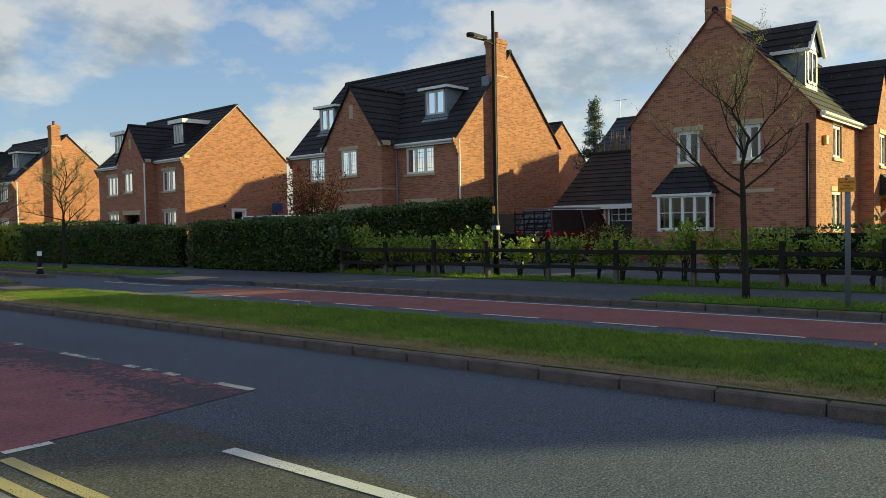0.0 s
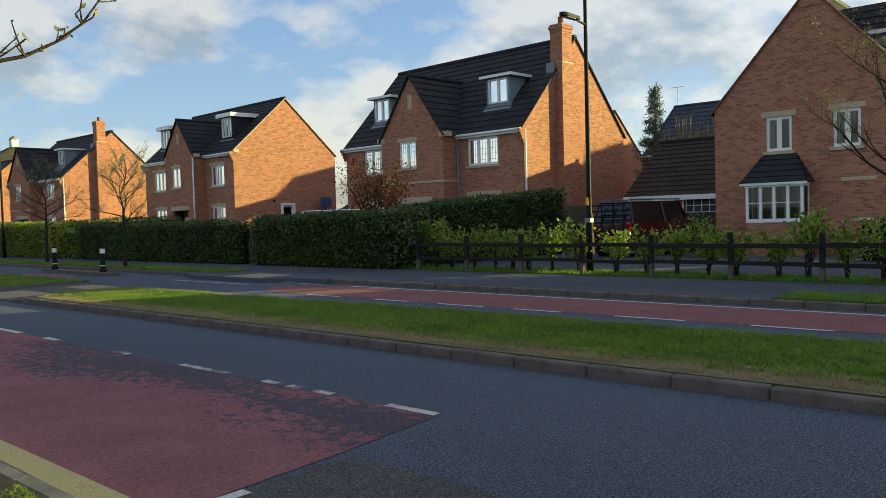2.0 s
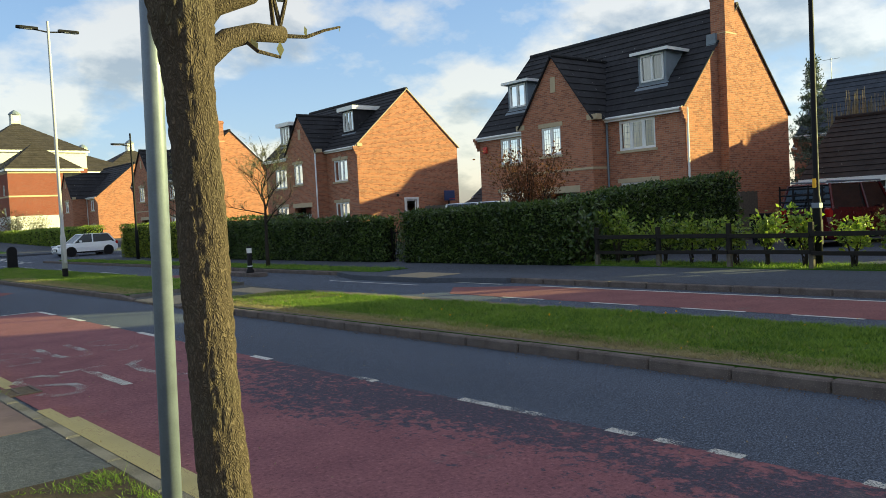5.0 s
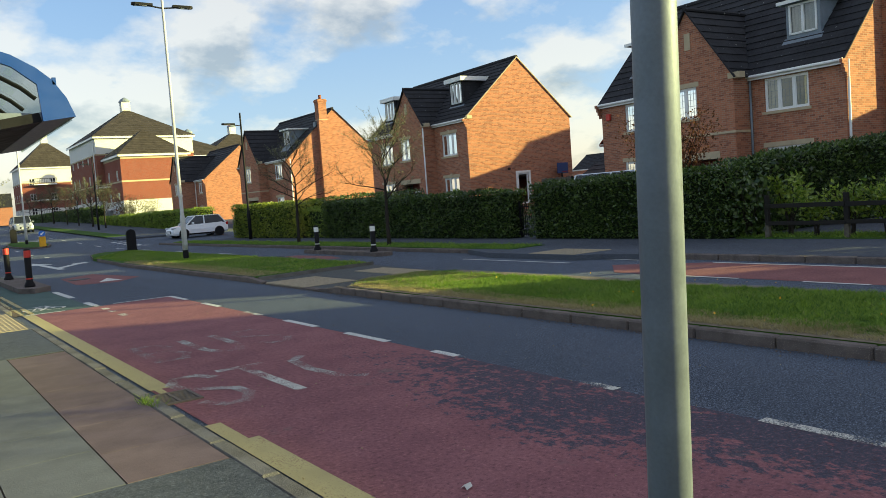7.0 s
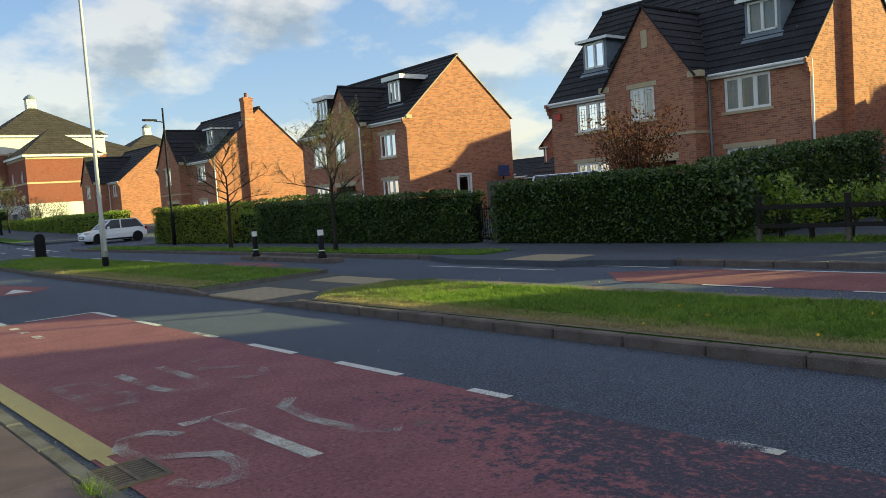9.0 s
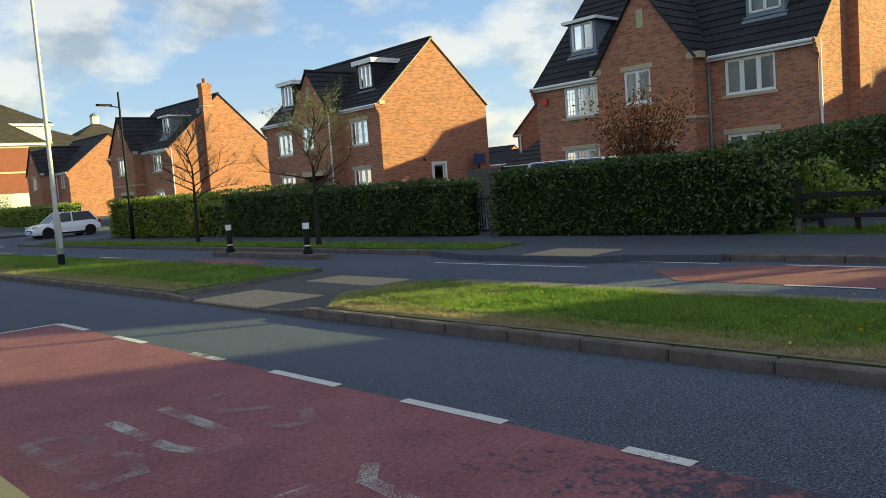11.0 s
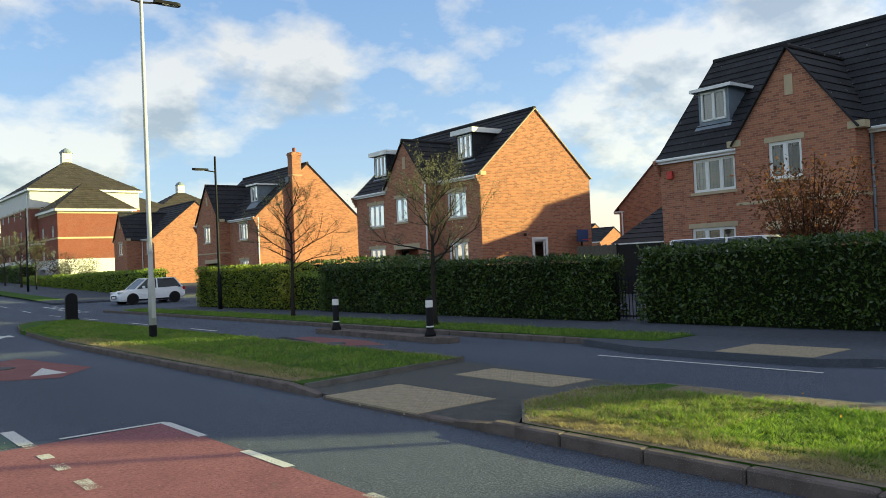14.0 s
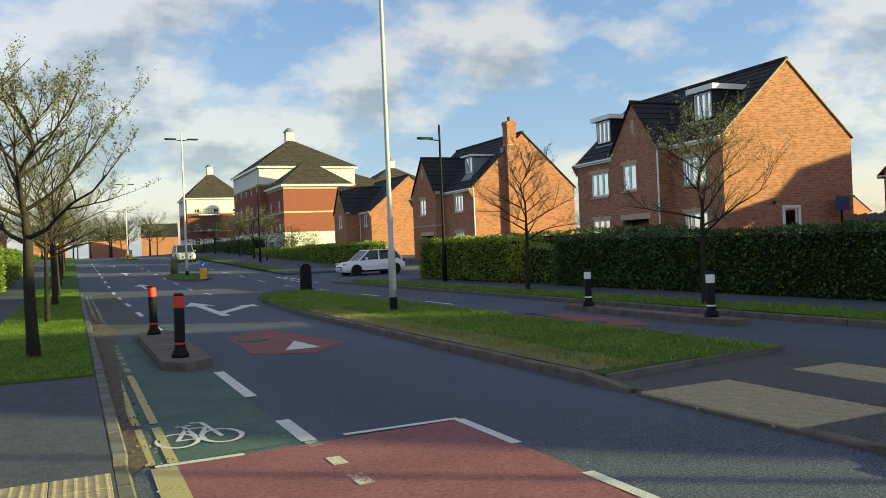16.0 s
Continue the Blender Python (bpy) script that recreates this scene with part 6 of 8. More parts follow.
# orange notice on a grey post
sg = thing("sign_post", pose(14.42, 3.55, UP), "orange notice plate on a grey post in the verge", "sign")
part("post", M().lathe(0, 0, [(0.045, 0), (0.045, 2.13), (0.03, 2.15)], 12), GALV, sg, smooth=True)
sp = part("sign_plate", M().box(-0.07, -0.055, -0.13, 0.13, 1.88, 2.11, 0.004), ORANGE_SIGN, sg, "orange notice plate")
for i, (txt, sz) in enumerate((("No stopping", 0.045), ("except", 0.04), ("local buses", 0.045))):
    cu = bpy.data.curves.new("words", "FONT")
    cu.body, cu.size, cu.align_x, cu.extrude = txt, sz, "CENTER", 0.0008
    cu.materials.append(INK)
    w = new("words", cu)
    w.parent = sp
    w.matrix_basis = pose(-0.0725, 0, 2.025 - 0.052 * i, 90, 0, -90)
part("symbol", M().lathe(0, 0, [(0.02, 0), (0.02, 0.003)], 10), RED_PAINT, sp).matrix_basis = pose(-0.071, 0, 2.085, 0, -90, 0)

# bus stop pole and shelter
bp = thing("bus_stop_pole", pose(1.529, 8.677, UP, 0.7, 0.9), "plain grey steel bus stop pole at the kerb", "pole")
part("pole", M().lathe(0, 0, [(0.039, -0.05), (0.039, 3.2), (0.025, 3.22)], 20), GALV, bp, smooth=True)
part("flag", M().box(-0.02, 0.02, 0.05, 0.5, 2.75, 3.15, 0.005), BLUE_PANEL, bp, "blue bus stop flag")
sh = thing("bus_shelter", pose(0, 15.2, UP), "bus shelter with a curved clear roof and blue ends", "bus shelter")
arc = [(1.88, 2.46), (1.82, 2.62), (1.72, 2.77), (1.6, 2.87), (1.42, 2.97), (1.2, 3.04), (0.9, 3.08), (0.6, 3.06), (0.3, 2.98), (0.05, 2.86)]
low_edge = [(0.05, 2.77), (0.3, 2.89), (0.6, 2.97), (0.9, 2.99), (1.2, 2.95), (1.42, 2.87), (1.60, 2.73), (1.62, 2.42)]
for y0 in (0.0, 3.2):
    part("end_panel", M().prism(arc + low_edge, lambda a, b: (a, y0, b), lambda a, b: (a, y0 + 0.04, b)), BLUE_PANEL, sh, "blue end panel")
inner = [(x * 0.97 + 0.03, z - 0.03) for x, z in arc]
cr = M()
for (xa, za), (xb, zb) in zip(inner, inner[1:]):
    cr.quad((xa, 0.04, za), (xb, 0.04, zb), (xb, 3.2, zb), (xa, 3.2, za))
part("roof_sheet", cr, CLEAR_ROOF, sh, "clear curved roof sheet", uv=False)
for y0 in (0.8, 1.6, 2.4):
    part("roof_rib", M().tube([(x, y0, z - 0.02) for x, z in inner[2:]], [0.02] * (len(inner) - 2), 6), BLACK_PAINT, sh)
part("front_gutter", M().prism([(1.88, 2.46), (1.62, 2.42), (1.6, 2.5), (1.85, 2.55)], lambda a, b: (a, 0.04, b), lambda a, b: (a, 3.2, b)), GALV, sh, "steel front gutter")
part("front_beam", M().prism([(1.62, 2.425), (1.3, 2.36), (1.3, 2.44), (1.6, 2.5)], lambda a, b: (a, 0.05, b), lambda a, b: (a, 3.2, b)), BLACK_PAINT, sh, "dark underside of the roof edge")
part("bracket", M().box(0.0, 1.55, 0.1, 0.16, 2.42, 2.5), GALV, sh)
part("lug", M().box(1.72, 1.75, 0.0, 0.04, 2.73, 2.79), BLUE_PANEL, sh)
for y0 in (0.1, 3.1):
    part("post", M().box(-0.04, 0.04, y0 - 0.04, y0 + 0.04, 0, 2.85), GALV, sh)
pn = part("back_panel", M().box(-0.01, 0.01, 0.16, 3.04, 0.3, 2.3), CLEAR_ROOF, sh, "clear back panel", uv=False)
part("bench", M().box(0.1, 0.4, 0.6, 2.6, 0.45, 0.52, 0.01), GALV, sh)

# low rail fence
fn = thing("rail_fence", pose(17.5, 0, UP), "low two-rail timber fence stained dark with pale post feet", "fence")
for k in range(14):
    y = -5.9 + 1.9 * k
    part("post", M().box(-0.05, 0.05, y - 0.05, y + 0.05, 0.36, 1.0 + 0.02 * (k % 3), 0.008), FENCE_DARK, fn)
    part("post_foot", M().box(-0.05, 0.05, y - 0.05, y + 0.05, -0.05, 0.355), FENCE_WOOD, fn, "pale unstained post foot")
    if k < 13:
        for z, h in ((0.70, 0.1), (0.32, 0.09)):
            dz = 0.015 * math.sin(k * 2.3 + z * 9)
            part("rail", M().box(-0.085, -0.052, y + 0.004, y + 1.896, z + dz, z + h + dz, 0.006), FENCE_DARK, fn)

# boarded fences, gate and small things by the houses
bf = thing("board_fence", pose(27.0, 20.75, UP), "weathered vertical board fence beside the drive", "fence")
for k in range(26):
    part("board", M().box(0.125 * k, 0.125 * k + 0.118, -0.01, 0.012, 0, 1.85 + 0.015 * (k % 3)), FENCE_WOOD, bf)
part("rail", M().box(0, 3.25, 0.012, 0.05, 1.4, 1.5), FENCE_WOOD, bf)
bf2 = thing("board_fence", pose(27.93, 38.15, UP, 0, 0, -83.6), "weathered vertical board fence in front of a gable wall", "fence")
for k in range(16):
    part("board", M().box(0.124 * k, 0.124 * k + 0.114, -0.01, 0.012, 0, 2.06 + 0.02 * (k % 3)), FENCE_WOOD, bf2)
part("rail", M().box(0, 1.98, 0.012, 0.05, 1.8, 1.9), FENCE_WOOD, bf2)
yg = thing("yard_gate", pose(28.16, 36.15, UP, 0, 0, -85.5), "tall black-stained boarded gate beside the garden fence", "gate")
for k in range(17):
    part("board", M().box(0.128 * k, 0.128 * k + 0.124, -0.012, 0.012, 0.04, 2.06), FENCE_DARK, yg)
for z in (0.3, 1.75):
    part("rail", M().box(0, 2.17, 0.012, 0.05, z, z + 0.1), FENCE_DARK, yg)
for x in (-0.06, 2.18):
    part("post", M().box(x, x + 0.05, -0.05, 0.05, 0, 2.1), FENCE_DARK, yg)
gt = thing("iron_gate", pose(17.62, 27.02, UP), "narrow black iron gate between two hedges", "gate")
for k in range(9):
    part("bar", M().box(-0.008, 0.008, 0.02 + 0.1 * k, 0.036 + 0.1 * k, 0.06, 1.12), BLACK_PAINT, gt)
for z in (0.1, 1.0):
    part("rail", M().box(-0.012, 0.012, 0, 0.86, z, z + 0.04), BLACK_PAINT, gt)
for y in (-0.05, 0.86):
    part("post", M().box(-0.025, 0.025, y, y + 0.05, 0, 1.2), BLACK_PAINT, gt)
hp = thing("basketball_hoop", pose(34.7, 43.75, UP), "basketball hoop with a blue backboard by the house", "basketball hoop")
part("pole", M().lathe(0, 0, [(0.05, 0), (0.05, 2.6)], 10), BLACK_PAINT, hp)
part("backboard", M().box(-0.45, 0.45, -0.1, -0.06, 2.45, 3.1, 0.01), NAVY, hp, "blue backboard")
part("rim", M().tube([(0.23 * math.cos(a), -0.36 + 0.23 * math.sin(a), 2.55) for a in [i * math.pi / 6 for i in range(13)]], [0.012] * 13, 6), RED_PAINT, hp)
wb = thing("wheelie_bin", pose(26.3, 18.6, UP), "black plastic wheelie bin beside the fence", "bin")
part("body", M().add([(-0.22, -0.25, 0.05), (0.22, -0.25, 0.05), (0.22, 0.25, 0.05), (-0.22, 0.25, 0.05), (-0.28, -0.3, 1.0), (0.28, -0.3, 1.0), (0.28, 0.3, 1.0), (-0.28, 0.3, 1.0)],
                     [(0, 1, 2, 3), (4, 7, 6, 5), (0, 4, 5, 1), (1, 5, 6, 2), (2, 6, 7, 3), (3, 7, 4, 0)]), BLACK_PAINT, wb)
part("lid", M().box(-0.31, 0.31, -0.32, 0.32, 1.0, 1.07, 0.02), BLACK_PAINT, wb)
for y in (-0.2, 0.2):
    part("wheel", M().tube([(0.25, y - 0.03, 0.1), (0.25, y + 0.03, 0.1)], [0.1, 0.1], 12), RUBBER, wb)
sn = thing("street_nameplate", pose(19.4, 68.2, UP, 0, 0, 20), "white street nameplate on short posts before the hedge", "sign")
part("plate", M().box(-0.6, 0.6, -0.02, 0.0, 0.75, 0.98), UPVC, sn)
part("plain_bar", M().box(-0.5, 0.5, -0.026, -0.021, 0.83, 0.9), INK, sn)
for x in (-0.5, 0.5):
    part("post", M().box(x - 0.03, x + 0.03, 0.0, 0.05, 0, 0.95), BLACK_PAINT, sn)
for x, y in ((50.0, 25.9),):
    ae = thing("tv_aerial", pose(x, y, 8.6), "thin rooftop television aerial", "aerial")
    part("mast", M().tube([(0, 0, -0.4), (0, 0, 1.3)], [0.02, 0.02], 6), GALV, ae)
    part("boom", M().tube([(0, -0.5, 1.2), (0, 0.5, 1.2)], [0.012, 0.012], 5), GALV, ae)
    for k in range(7):
        part("element", M().tube([(-0.2, -0.45 + 0.15 * k, 1.2), (0.2, -0.45 + 0.15 * k, 1.2)], [0.006, 0.006], 4), GALV, ae)

# ---- vehicles ----


def car(place, label, paint_, L=4.05, Wd=1.73, H=1.48, kind="hatch", group="parked cars"):
    """Front towards local -x, origin on the ground at the middle."""
    t = thing("car", place, label, "car", group)
    hw_ = Wd / 2
    suv = kind != "hatch"
    belt = H * (0.60 if suv else 0.62)
    hood = H * (0.58 if suv else 0.60)
    st = [(-L / 2, 0.28, 0.52, 0.70), (-L / 2 + 0.1, 0.2, hood * 0.76, 0.9), (-L / 2 + 0.45, 0.18, hood * 0.9, 0.98), (-L / 2 + 1.05, 0.18, hood, 1.0), (-0.55, 0.18, belt, 1.0), (0.6, 0.18, belt * 1.02, 1.0),
          (L / 2 - 0.45, 0.2, belt * 1.06, 0.98), (L / 2 - 0.1, 0.26, belt * 1.05, 0.92), (L / 2, 0.36, belt * 0.8, 0.84)]
    m = M()
    rings_ = []
    for x, zb, zt, wf in st:
        w = hw_ * wf
        rings_.append([(x, -w * 0.9, zb), (x, -w, zb + 0.12), (x, -w, (zb + zt) / 2 + 0.04), (x, -w * 0.93, zt - 0.02), (x, -w * 0.8, zt), (x, w * 0.8, zt), (x, w * 0.93, zt - 0.02), (x, w, (zb + zt) / 2 + 0.04), (x, w, zb + 0.12), (x, w * 0.9, zb)])
    n = 10
    for r in rings_:
        m.v += r
    for i in range(len(rings_) - 1):
        for k in range(n):
            m.f.append((i * n + k, i * n + (k + 1) % n, (i + 1) * n + (k + 1) % n, (i + 1) * n + k))
    m.f += [tuple(range(n)), tuple(reversed(range((len(rings_) - 1) * n, len(rings_) * n)))]
    body = part("body", m, paint_, t, smooth=False)
    # cabin
    front, rear = -L / 2 + 0.98, L / 2 - (0.12 if suv else 0.2)
    rf, rr = -L / 2 + (1.5 if suv else 1.72), L / 2 - (0.3 if suv else 0.62)
    wb_, wr = hw_ * 0.93, hw_ * 0.72
    zb, zr = belt - 0.03, H
    zf = hood - 0.02
    cab = M().add([(front, -wb_ * 0.92, zf), (rear, -wb_, zb + 0.02), (rr, -wr, zr), (rf, -wr, zr), (front, wb_ * 0.92, zf), (rear, wb_, zb + 0.02), (rr, wr, zr), (rf, wr, zr)],
                  [(0, 1, 2, 3), (4, 7, 6, 5), (0, 3, 7, 4), (1, 5, 6, 2), (3, 2, 6, 7)])
    part("glass", cab, CAR_GLASS, t, "dark tinted windows")
    part("roof", M().add([(rf - 0.06, -wr - 0.015, zr - 0.03), (rr + 0.1, -wr - 0.015, zr - 0.03), (rr + 0.05, -wr * 0.8, zr + 0.025), (rf, -wr * 0.8, zr + 0.025), (rf - 0.06, wr + 0.015, zr - 0.03), (rr + 0.1, wr + 0.015, zr - 0.03),
                          (rr + 0.05, wr * 0.8, zr + 0.025), (rf, wr * 0.8, zr + 0.025)], [(0, 1, 2, 3), (4, 7, 6, 5), (3, 2, 6, 7), (0, 3, 7, 4), (1, 5, 6, 2)]), paint_, t)
    for sgn in (-1, 1):
        for (xa, za, wa), (xc, zc, wc) in (((front, zf, wb_ * 0.92), (rf, zr, wr)), ((rear, zb, wb_), (rr, zr, wr)), ((0.25, zb, wb_ * 0.99), (0.3, zr, wr))):
            part("pillar", M().tube([(xa, sgn * (wa + 0.005), za), (xc, sgn * (wc + 0.005), zc)], [0.045, 0.04], 6), paint_, t)
        part("sill", M().box(-L / 2 + 1.1, L / 2 - 1.1, sgn * hw_ - 0.02, sgn * hw_ + 0.015, 0.2, 0.3), BLACK_PAINT, t)
        part("mirror", M().box(front + 0.35, front + 0.5, sgn * (hw_ + 0.08) - 0.08, sgn * (hw_ + 0.08) + 0.08, belt, belt + 0.14, 0.03), paint_, t)
        part("headlight", M().box(-L / 2 + 0.03, -L / 2 + 0.3, sgn * hw_ * 0.66 - 0.16, sgn * hw_ * 0.66 + 0.16, hood * 0.72, hood * 0.86, 0.03), LIGHT_CLEAR, t)
        part("tail_light", M().box(L / 2 - 0.18, L / 2 + 0.0, sgn * hw_ * 0.8 - 0.1, sgn * hw_ * 0.8 + 0.1, belt * 0.78, belt * 1.02, 0.03), LIGHT_RED, t)
        part("door_handle", M().box(-0.05, 0.12, sgn * hw_ - 0.012, sgn * hw_ + 0.018, belt * 0.84, belt * 0.88), paint_, t)
        r = 0.31 if not suv else 0.36
        for x in (-L / 2 + 0.78, L / 2 - 0.72):
            part("wheel_arch", M().tube([(x, sgn * (hw_ - 0.1), r), (x, sgn * (hw_ + 0.006), r)], [r * 1.16, r * 1.16], 20), INK, t)
            ty = part("wheel", M().tube([(x, sgn * (hw_ - 0.18), r), (x, sgn * (hw_ + 0.012), r)], [r, r], 20), RUBBER, t)
            part("rim", M().tube([(x, sgn * (hw_ + 0.013), r), (x, sgn * (hw_ + 0.02), r)], [r * 0.66, r * 0.6], 16), ALLOY if suv else BLACK_PAINT, ty)
    part("grille", M().box(-L / 2 - 0.012, -L / 2 + 0.05, -hw_ * 0.45, hw_ * 0.45, 0.34, 0.54, 0.01), BLACK_PAINT, t)
    part("plate", M().box(-L / 2 - 0.02, -L / 2 - 0.01, -0.26, 0.26, 0.38, 0.49), UPVC, t)
    part("rear_plate", M().box(L / 2 + 0.0, L / 2 + 0.012, -0.26, 0.26, 0.62, 0.73), YELLOW_PLASTIC, t)
    return t


car(pose(18.4, 64.0, rise(64) + 0.004, 0, 0, 4), "white hatchback waiting at the side road mouth", CAR_WHITE)
car(pose(11.8, 100, rise(100), 0, 1.6, 90), "silver off-road car coming along the far carriageway", CAR_SILVER, 4.5, 1.85, 1.7, "suv", "cars on the road")
car(pose(21.6, 26.6, UP, 0, 0, 94), "white car parked behind the hedge", CAR_WHITE, 4.4, 1.8, 1.95, "suv")
vn = car(pose(27.1, 16.2, UP, 0, 0, 172), "dark red off-road car with rear racks on the drive", CAR_RED, 4.6, 1.85, 1.92, "suv")
for z in (1.0, 1.2, 1.4, 1.6, 1.8):
    part("rack_bar", M().tube([(2.42, -0.75, z), (2.42, 0.75, z)], [0.028, 0.028], 6), BLACK_PAINT, vn)
for y in (-0.7, -0.25, 0.25, 0.7):
    part("rack_upright", M().tube([(2.45, y, 0.9), (2.45, y, 1.9)], [0.025, 0.025], 6), BLACK_PAINT, vn)
for y in (-0.6, 0.6):
    part("roof_rail", M().tube([(-1.0, y, 1.99), (2.0, y, 1.99)], [0.03, 0.03], 6), GALV, vn)

# ---- plants ----
RNG = np.random.default_rng(7)


def leaf_mesh(name, pts, size, mat_, aspect=0.45, up=0.0, out=None, jitter=0.4, fold=True):
    """Separate pointed leaves at the given points."""
    n = len(pts)
    d = RNG.normal(size=(n, 3))
    d[:, 2] += up
    if out is not None:
        d += out
    d /= np.linalg.norm(d, axis=1, keepdims=True)
    s = np.cross(d, RNG.normal(size=(n, 3)))
    s /= np.linalg.norm(s, axis=1, keepdims=True) + 1e-9
    l = (size * (1 + jitter * RNG.uniform(-1, 1, n)))[:, None]
    w = l * aspect / 2
    p = np.asarray(pts, float)
    v = np.stack([p, p + d * l * 0.5 + s * w, p + d * l, p + d * l * 0.5 - s * w], axis=1).reshape(-1, 3)
    f = np.arange(4 * n).reshape(-1, 4)
    me = bpy.data.meshes.new(name)
    me.from_pydata(v.tolist(), [], f.tolist())
    me.materials.append(mat_)
    return me


def blades(name, x, y, z, h, mat_, w=0.006, lean=0.5):
    n = len(x)
    a = RNG.uniform(0, 2 * math.pi, n)
    hh = h * RNG.uniform(0.5, 1.3, n)
    dx, dy = np.cos(a) * w, np.sin(a) * w
    lx, ly = RNG.normal(0, lean, n) * hh, RNG.normal(0, lean, n) * hh
    v = np.stack([np.stack([x - dx, y - dy, z], 1), np.stack([x + dx, y + dy, z], 1), np.stack([x + lx, y + ly, z + hh], 1)], 1).reshape(-1, 3)
    me = bpy.data.meshes.new(name)
    me.from_pydata(v.tolist(), [], np.arange(3 * n).reshape(-1, 3).tolist())
    me.materials.append(mat_)
    return new(name, me)


def patchy(x, y, s):
    return np.array([noise.noise((a * s, b * s, 3.1)) for a, b in zip(x, y)])


def grass(name, x0, x1, y0, y1, z, n, h, mat_, label, w=0.006, keep=None):
    x, y = RNG.uniform(x0, x1, n), RNG.uniform(y0, y1, n)
    k = patchy(x, y, 0.8) > -0.8
    if keep is not None:
        k &= keep(x, y)
    x, y = x[k], y[k]
    hh = h * np.clip(1 + 0.8 * patchy(x, y, 1.7) + 1.4 * patchy(x, y, 6.5), 0.3, 2.8)
    return tagged(blades(name, x, y, np.full(len(x), z), hh, mat_, w, 0.85), label, "grass", "", "stuff")


def north(x, y):
    return (y < 44.5 + (x - 7.6) * 2.0) & (y < 50)


def lawn_end(x, y):
    return y < np.where(x < 8.2, 20.9 + (x - 7.37) * 1.05, np.where(x < 9.2, 21.75, 21.75 - (x - 9.2) * 0.4))


def south(x, y):
    return lawn_end(x, y) & (x > 7.66 + 0.2 * patchy(y, y * 0, 1.3)) & (x < 10.04 - np.clip((y - 12.0) * 0.05, 0, 0.4) + 0.12 * patchy(y, y * 0, 1.9)) & (RNG.random(len(x)) > np.clip((y - 19.9) * 0.4, 0, 0.7))


grass("grass", 7.40, 10.1, 1.5, 21.7, UP + 0.005, 205000, 0.042, GRASS, "short green grass on the median", 0.006, south)
grass("grass", 7.4, 10.45, 25.5, 50, UP + 0.005, 60000, 0.04, GRASS, "short green grass on the northern median", 0.008, lambda x, y: north(x, y) & (x > 7.62 + 0.22 * patchy(y, y * 0, 0.9)))
grass("dry_grass", 7.5, 10.45, 25.5, 48, UP + 0.006, 12000, 0.035, DRY_GRASS, "straw-coloured dead blades on the northern lawn", 0.006, lambda x, y: north(x, y) & (patchy(x, y, 1.0) > 0.05))
grass("dry_grass", 7.40, 7.95, 1.5, 20.9, UP + 0.012, 44000, 0.03, DRY_GRASS, "dry pale grass along the kerb", 0.005)
grass("dry_grass", 7.4, 10.6, 1.5, 21.7, UP + 0.006, 16000, 0.035, DRY_GRASS, "straw-coloured dead blades among the grass", 0.005, lambda x, y: south(x, y) & (patchy(x, y, 1.1) > 0.08))
grass("dry_grass", 7.37, 9.6, 19.3, 21.75, UP + 0.014, 14000, 0.025, DRY_GRASS, "dry pale grass at the worn end of the lawn", 0.005, lawn_end)
grass("dry_grass", 7.37, 8.1, 25.5, 38, UP + 0.008, 14000, 0.035, DRY_GRASS, "dry pale grass along the northern kerb", 0.006)
grass("grass", 14.05, 15.28, 24.3, 55, UP + 0.01, 24000, 0.06, GRASS, "green grass on the far verge", 0.008)
grass("grass", 14.05, 15.28, 0, 7.1, UP + 0.01, 8000, 0.06, GRASS, "green grass round the kerb tree", 0.008)
grass("grass", 17.4, 18.7, 2, 19.6, UP + 0.015, 14000, 0.07, GRASS, "green grass under the rail fence", 0.008)
grass("grass", 0.15, 2.05, 29.45, 60, UP + 0.02, 50000, 0.04, GRASS, "green grass on the tree verge", 0.007)
grass("grass", 1.05, 2.05, 6.3, 10.9, UP + 0.01, 9000, 0.032, GRASS, "thin grass round the kerb tree", 0.0035, lambda x, y: patchy(x, y, 2.2) > -0.1)
tx, ty_ = RNG.normal(2.1, 0.035, 130), RNG.normal(14.62, 0.08, 130)
tagged(blades("grass_tuft", tx, ty_, np.full(130, UP - 0.01), np.full(130, 0.055), GRASS, 0.004, 0.7), "green grass tuft growing at the kerb", "grass", "", "stuff")
lx_, ly__ = RNG.normal(2.36, 0.12, 900), RNG.uniform(24.4, 41, 900)
tagged(new("leaf_litter", leaf_mesh("leaf_litter", np.stack([np.clip(lx_, 2.22, 2.9), ly__, np.full(900, 0.018)], 1), 0.028, LITTER, 0.6)), "brown leaf litter in the gutter", "leaf litter", "", "stuff")
dn = RNG.uniform(size=(60, 2)) * (2.9, 19) + (7.6, 1.8)
tagged(new("dandelions", leaf_mesh("dandelions", np.column_stack([dn, np.full(60, UP + 0.05)]), 0.03, YELLOW_PLASTIC, 1.0)), "scattered yellow dandelion flowers in the grass", "flowers", "", "stuff")


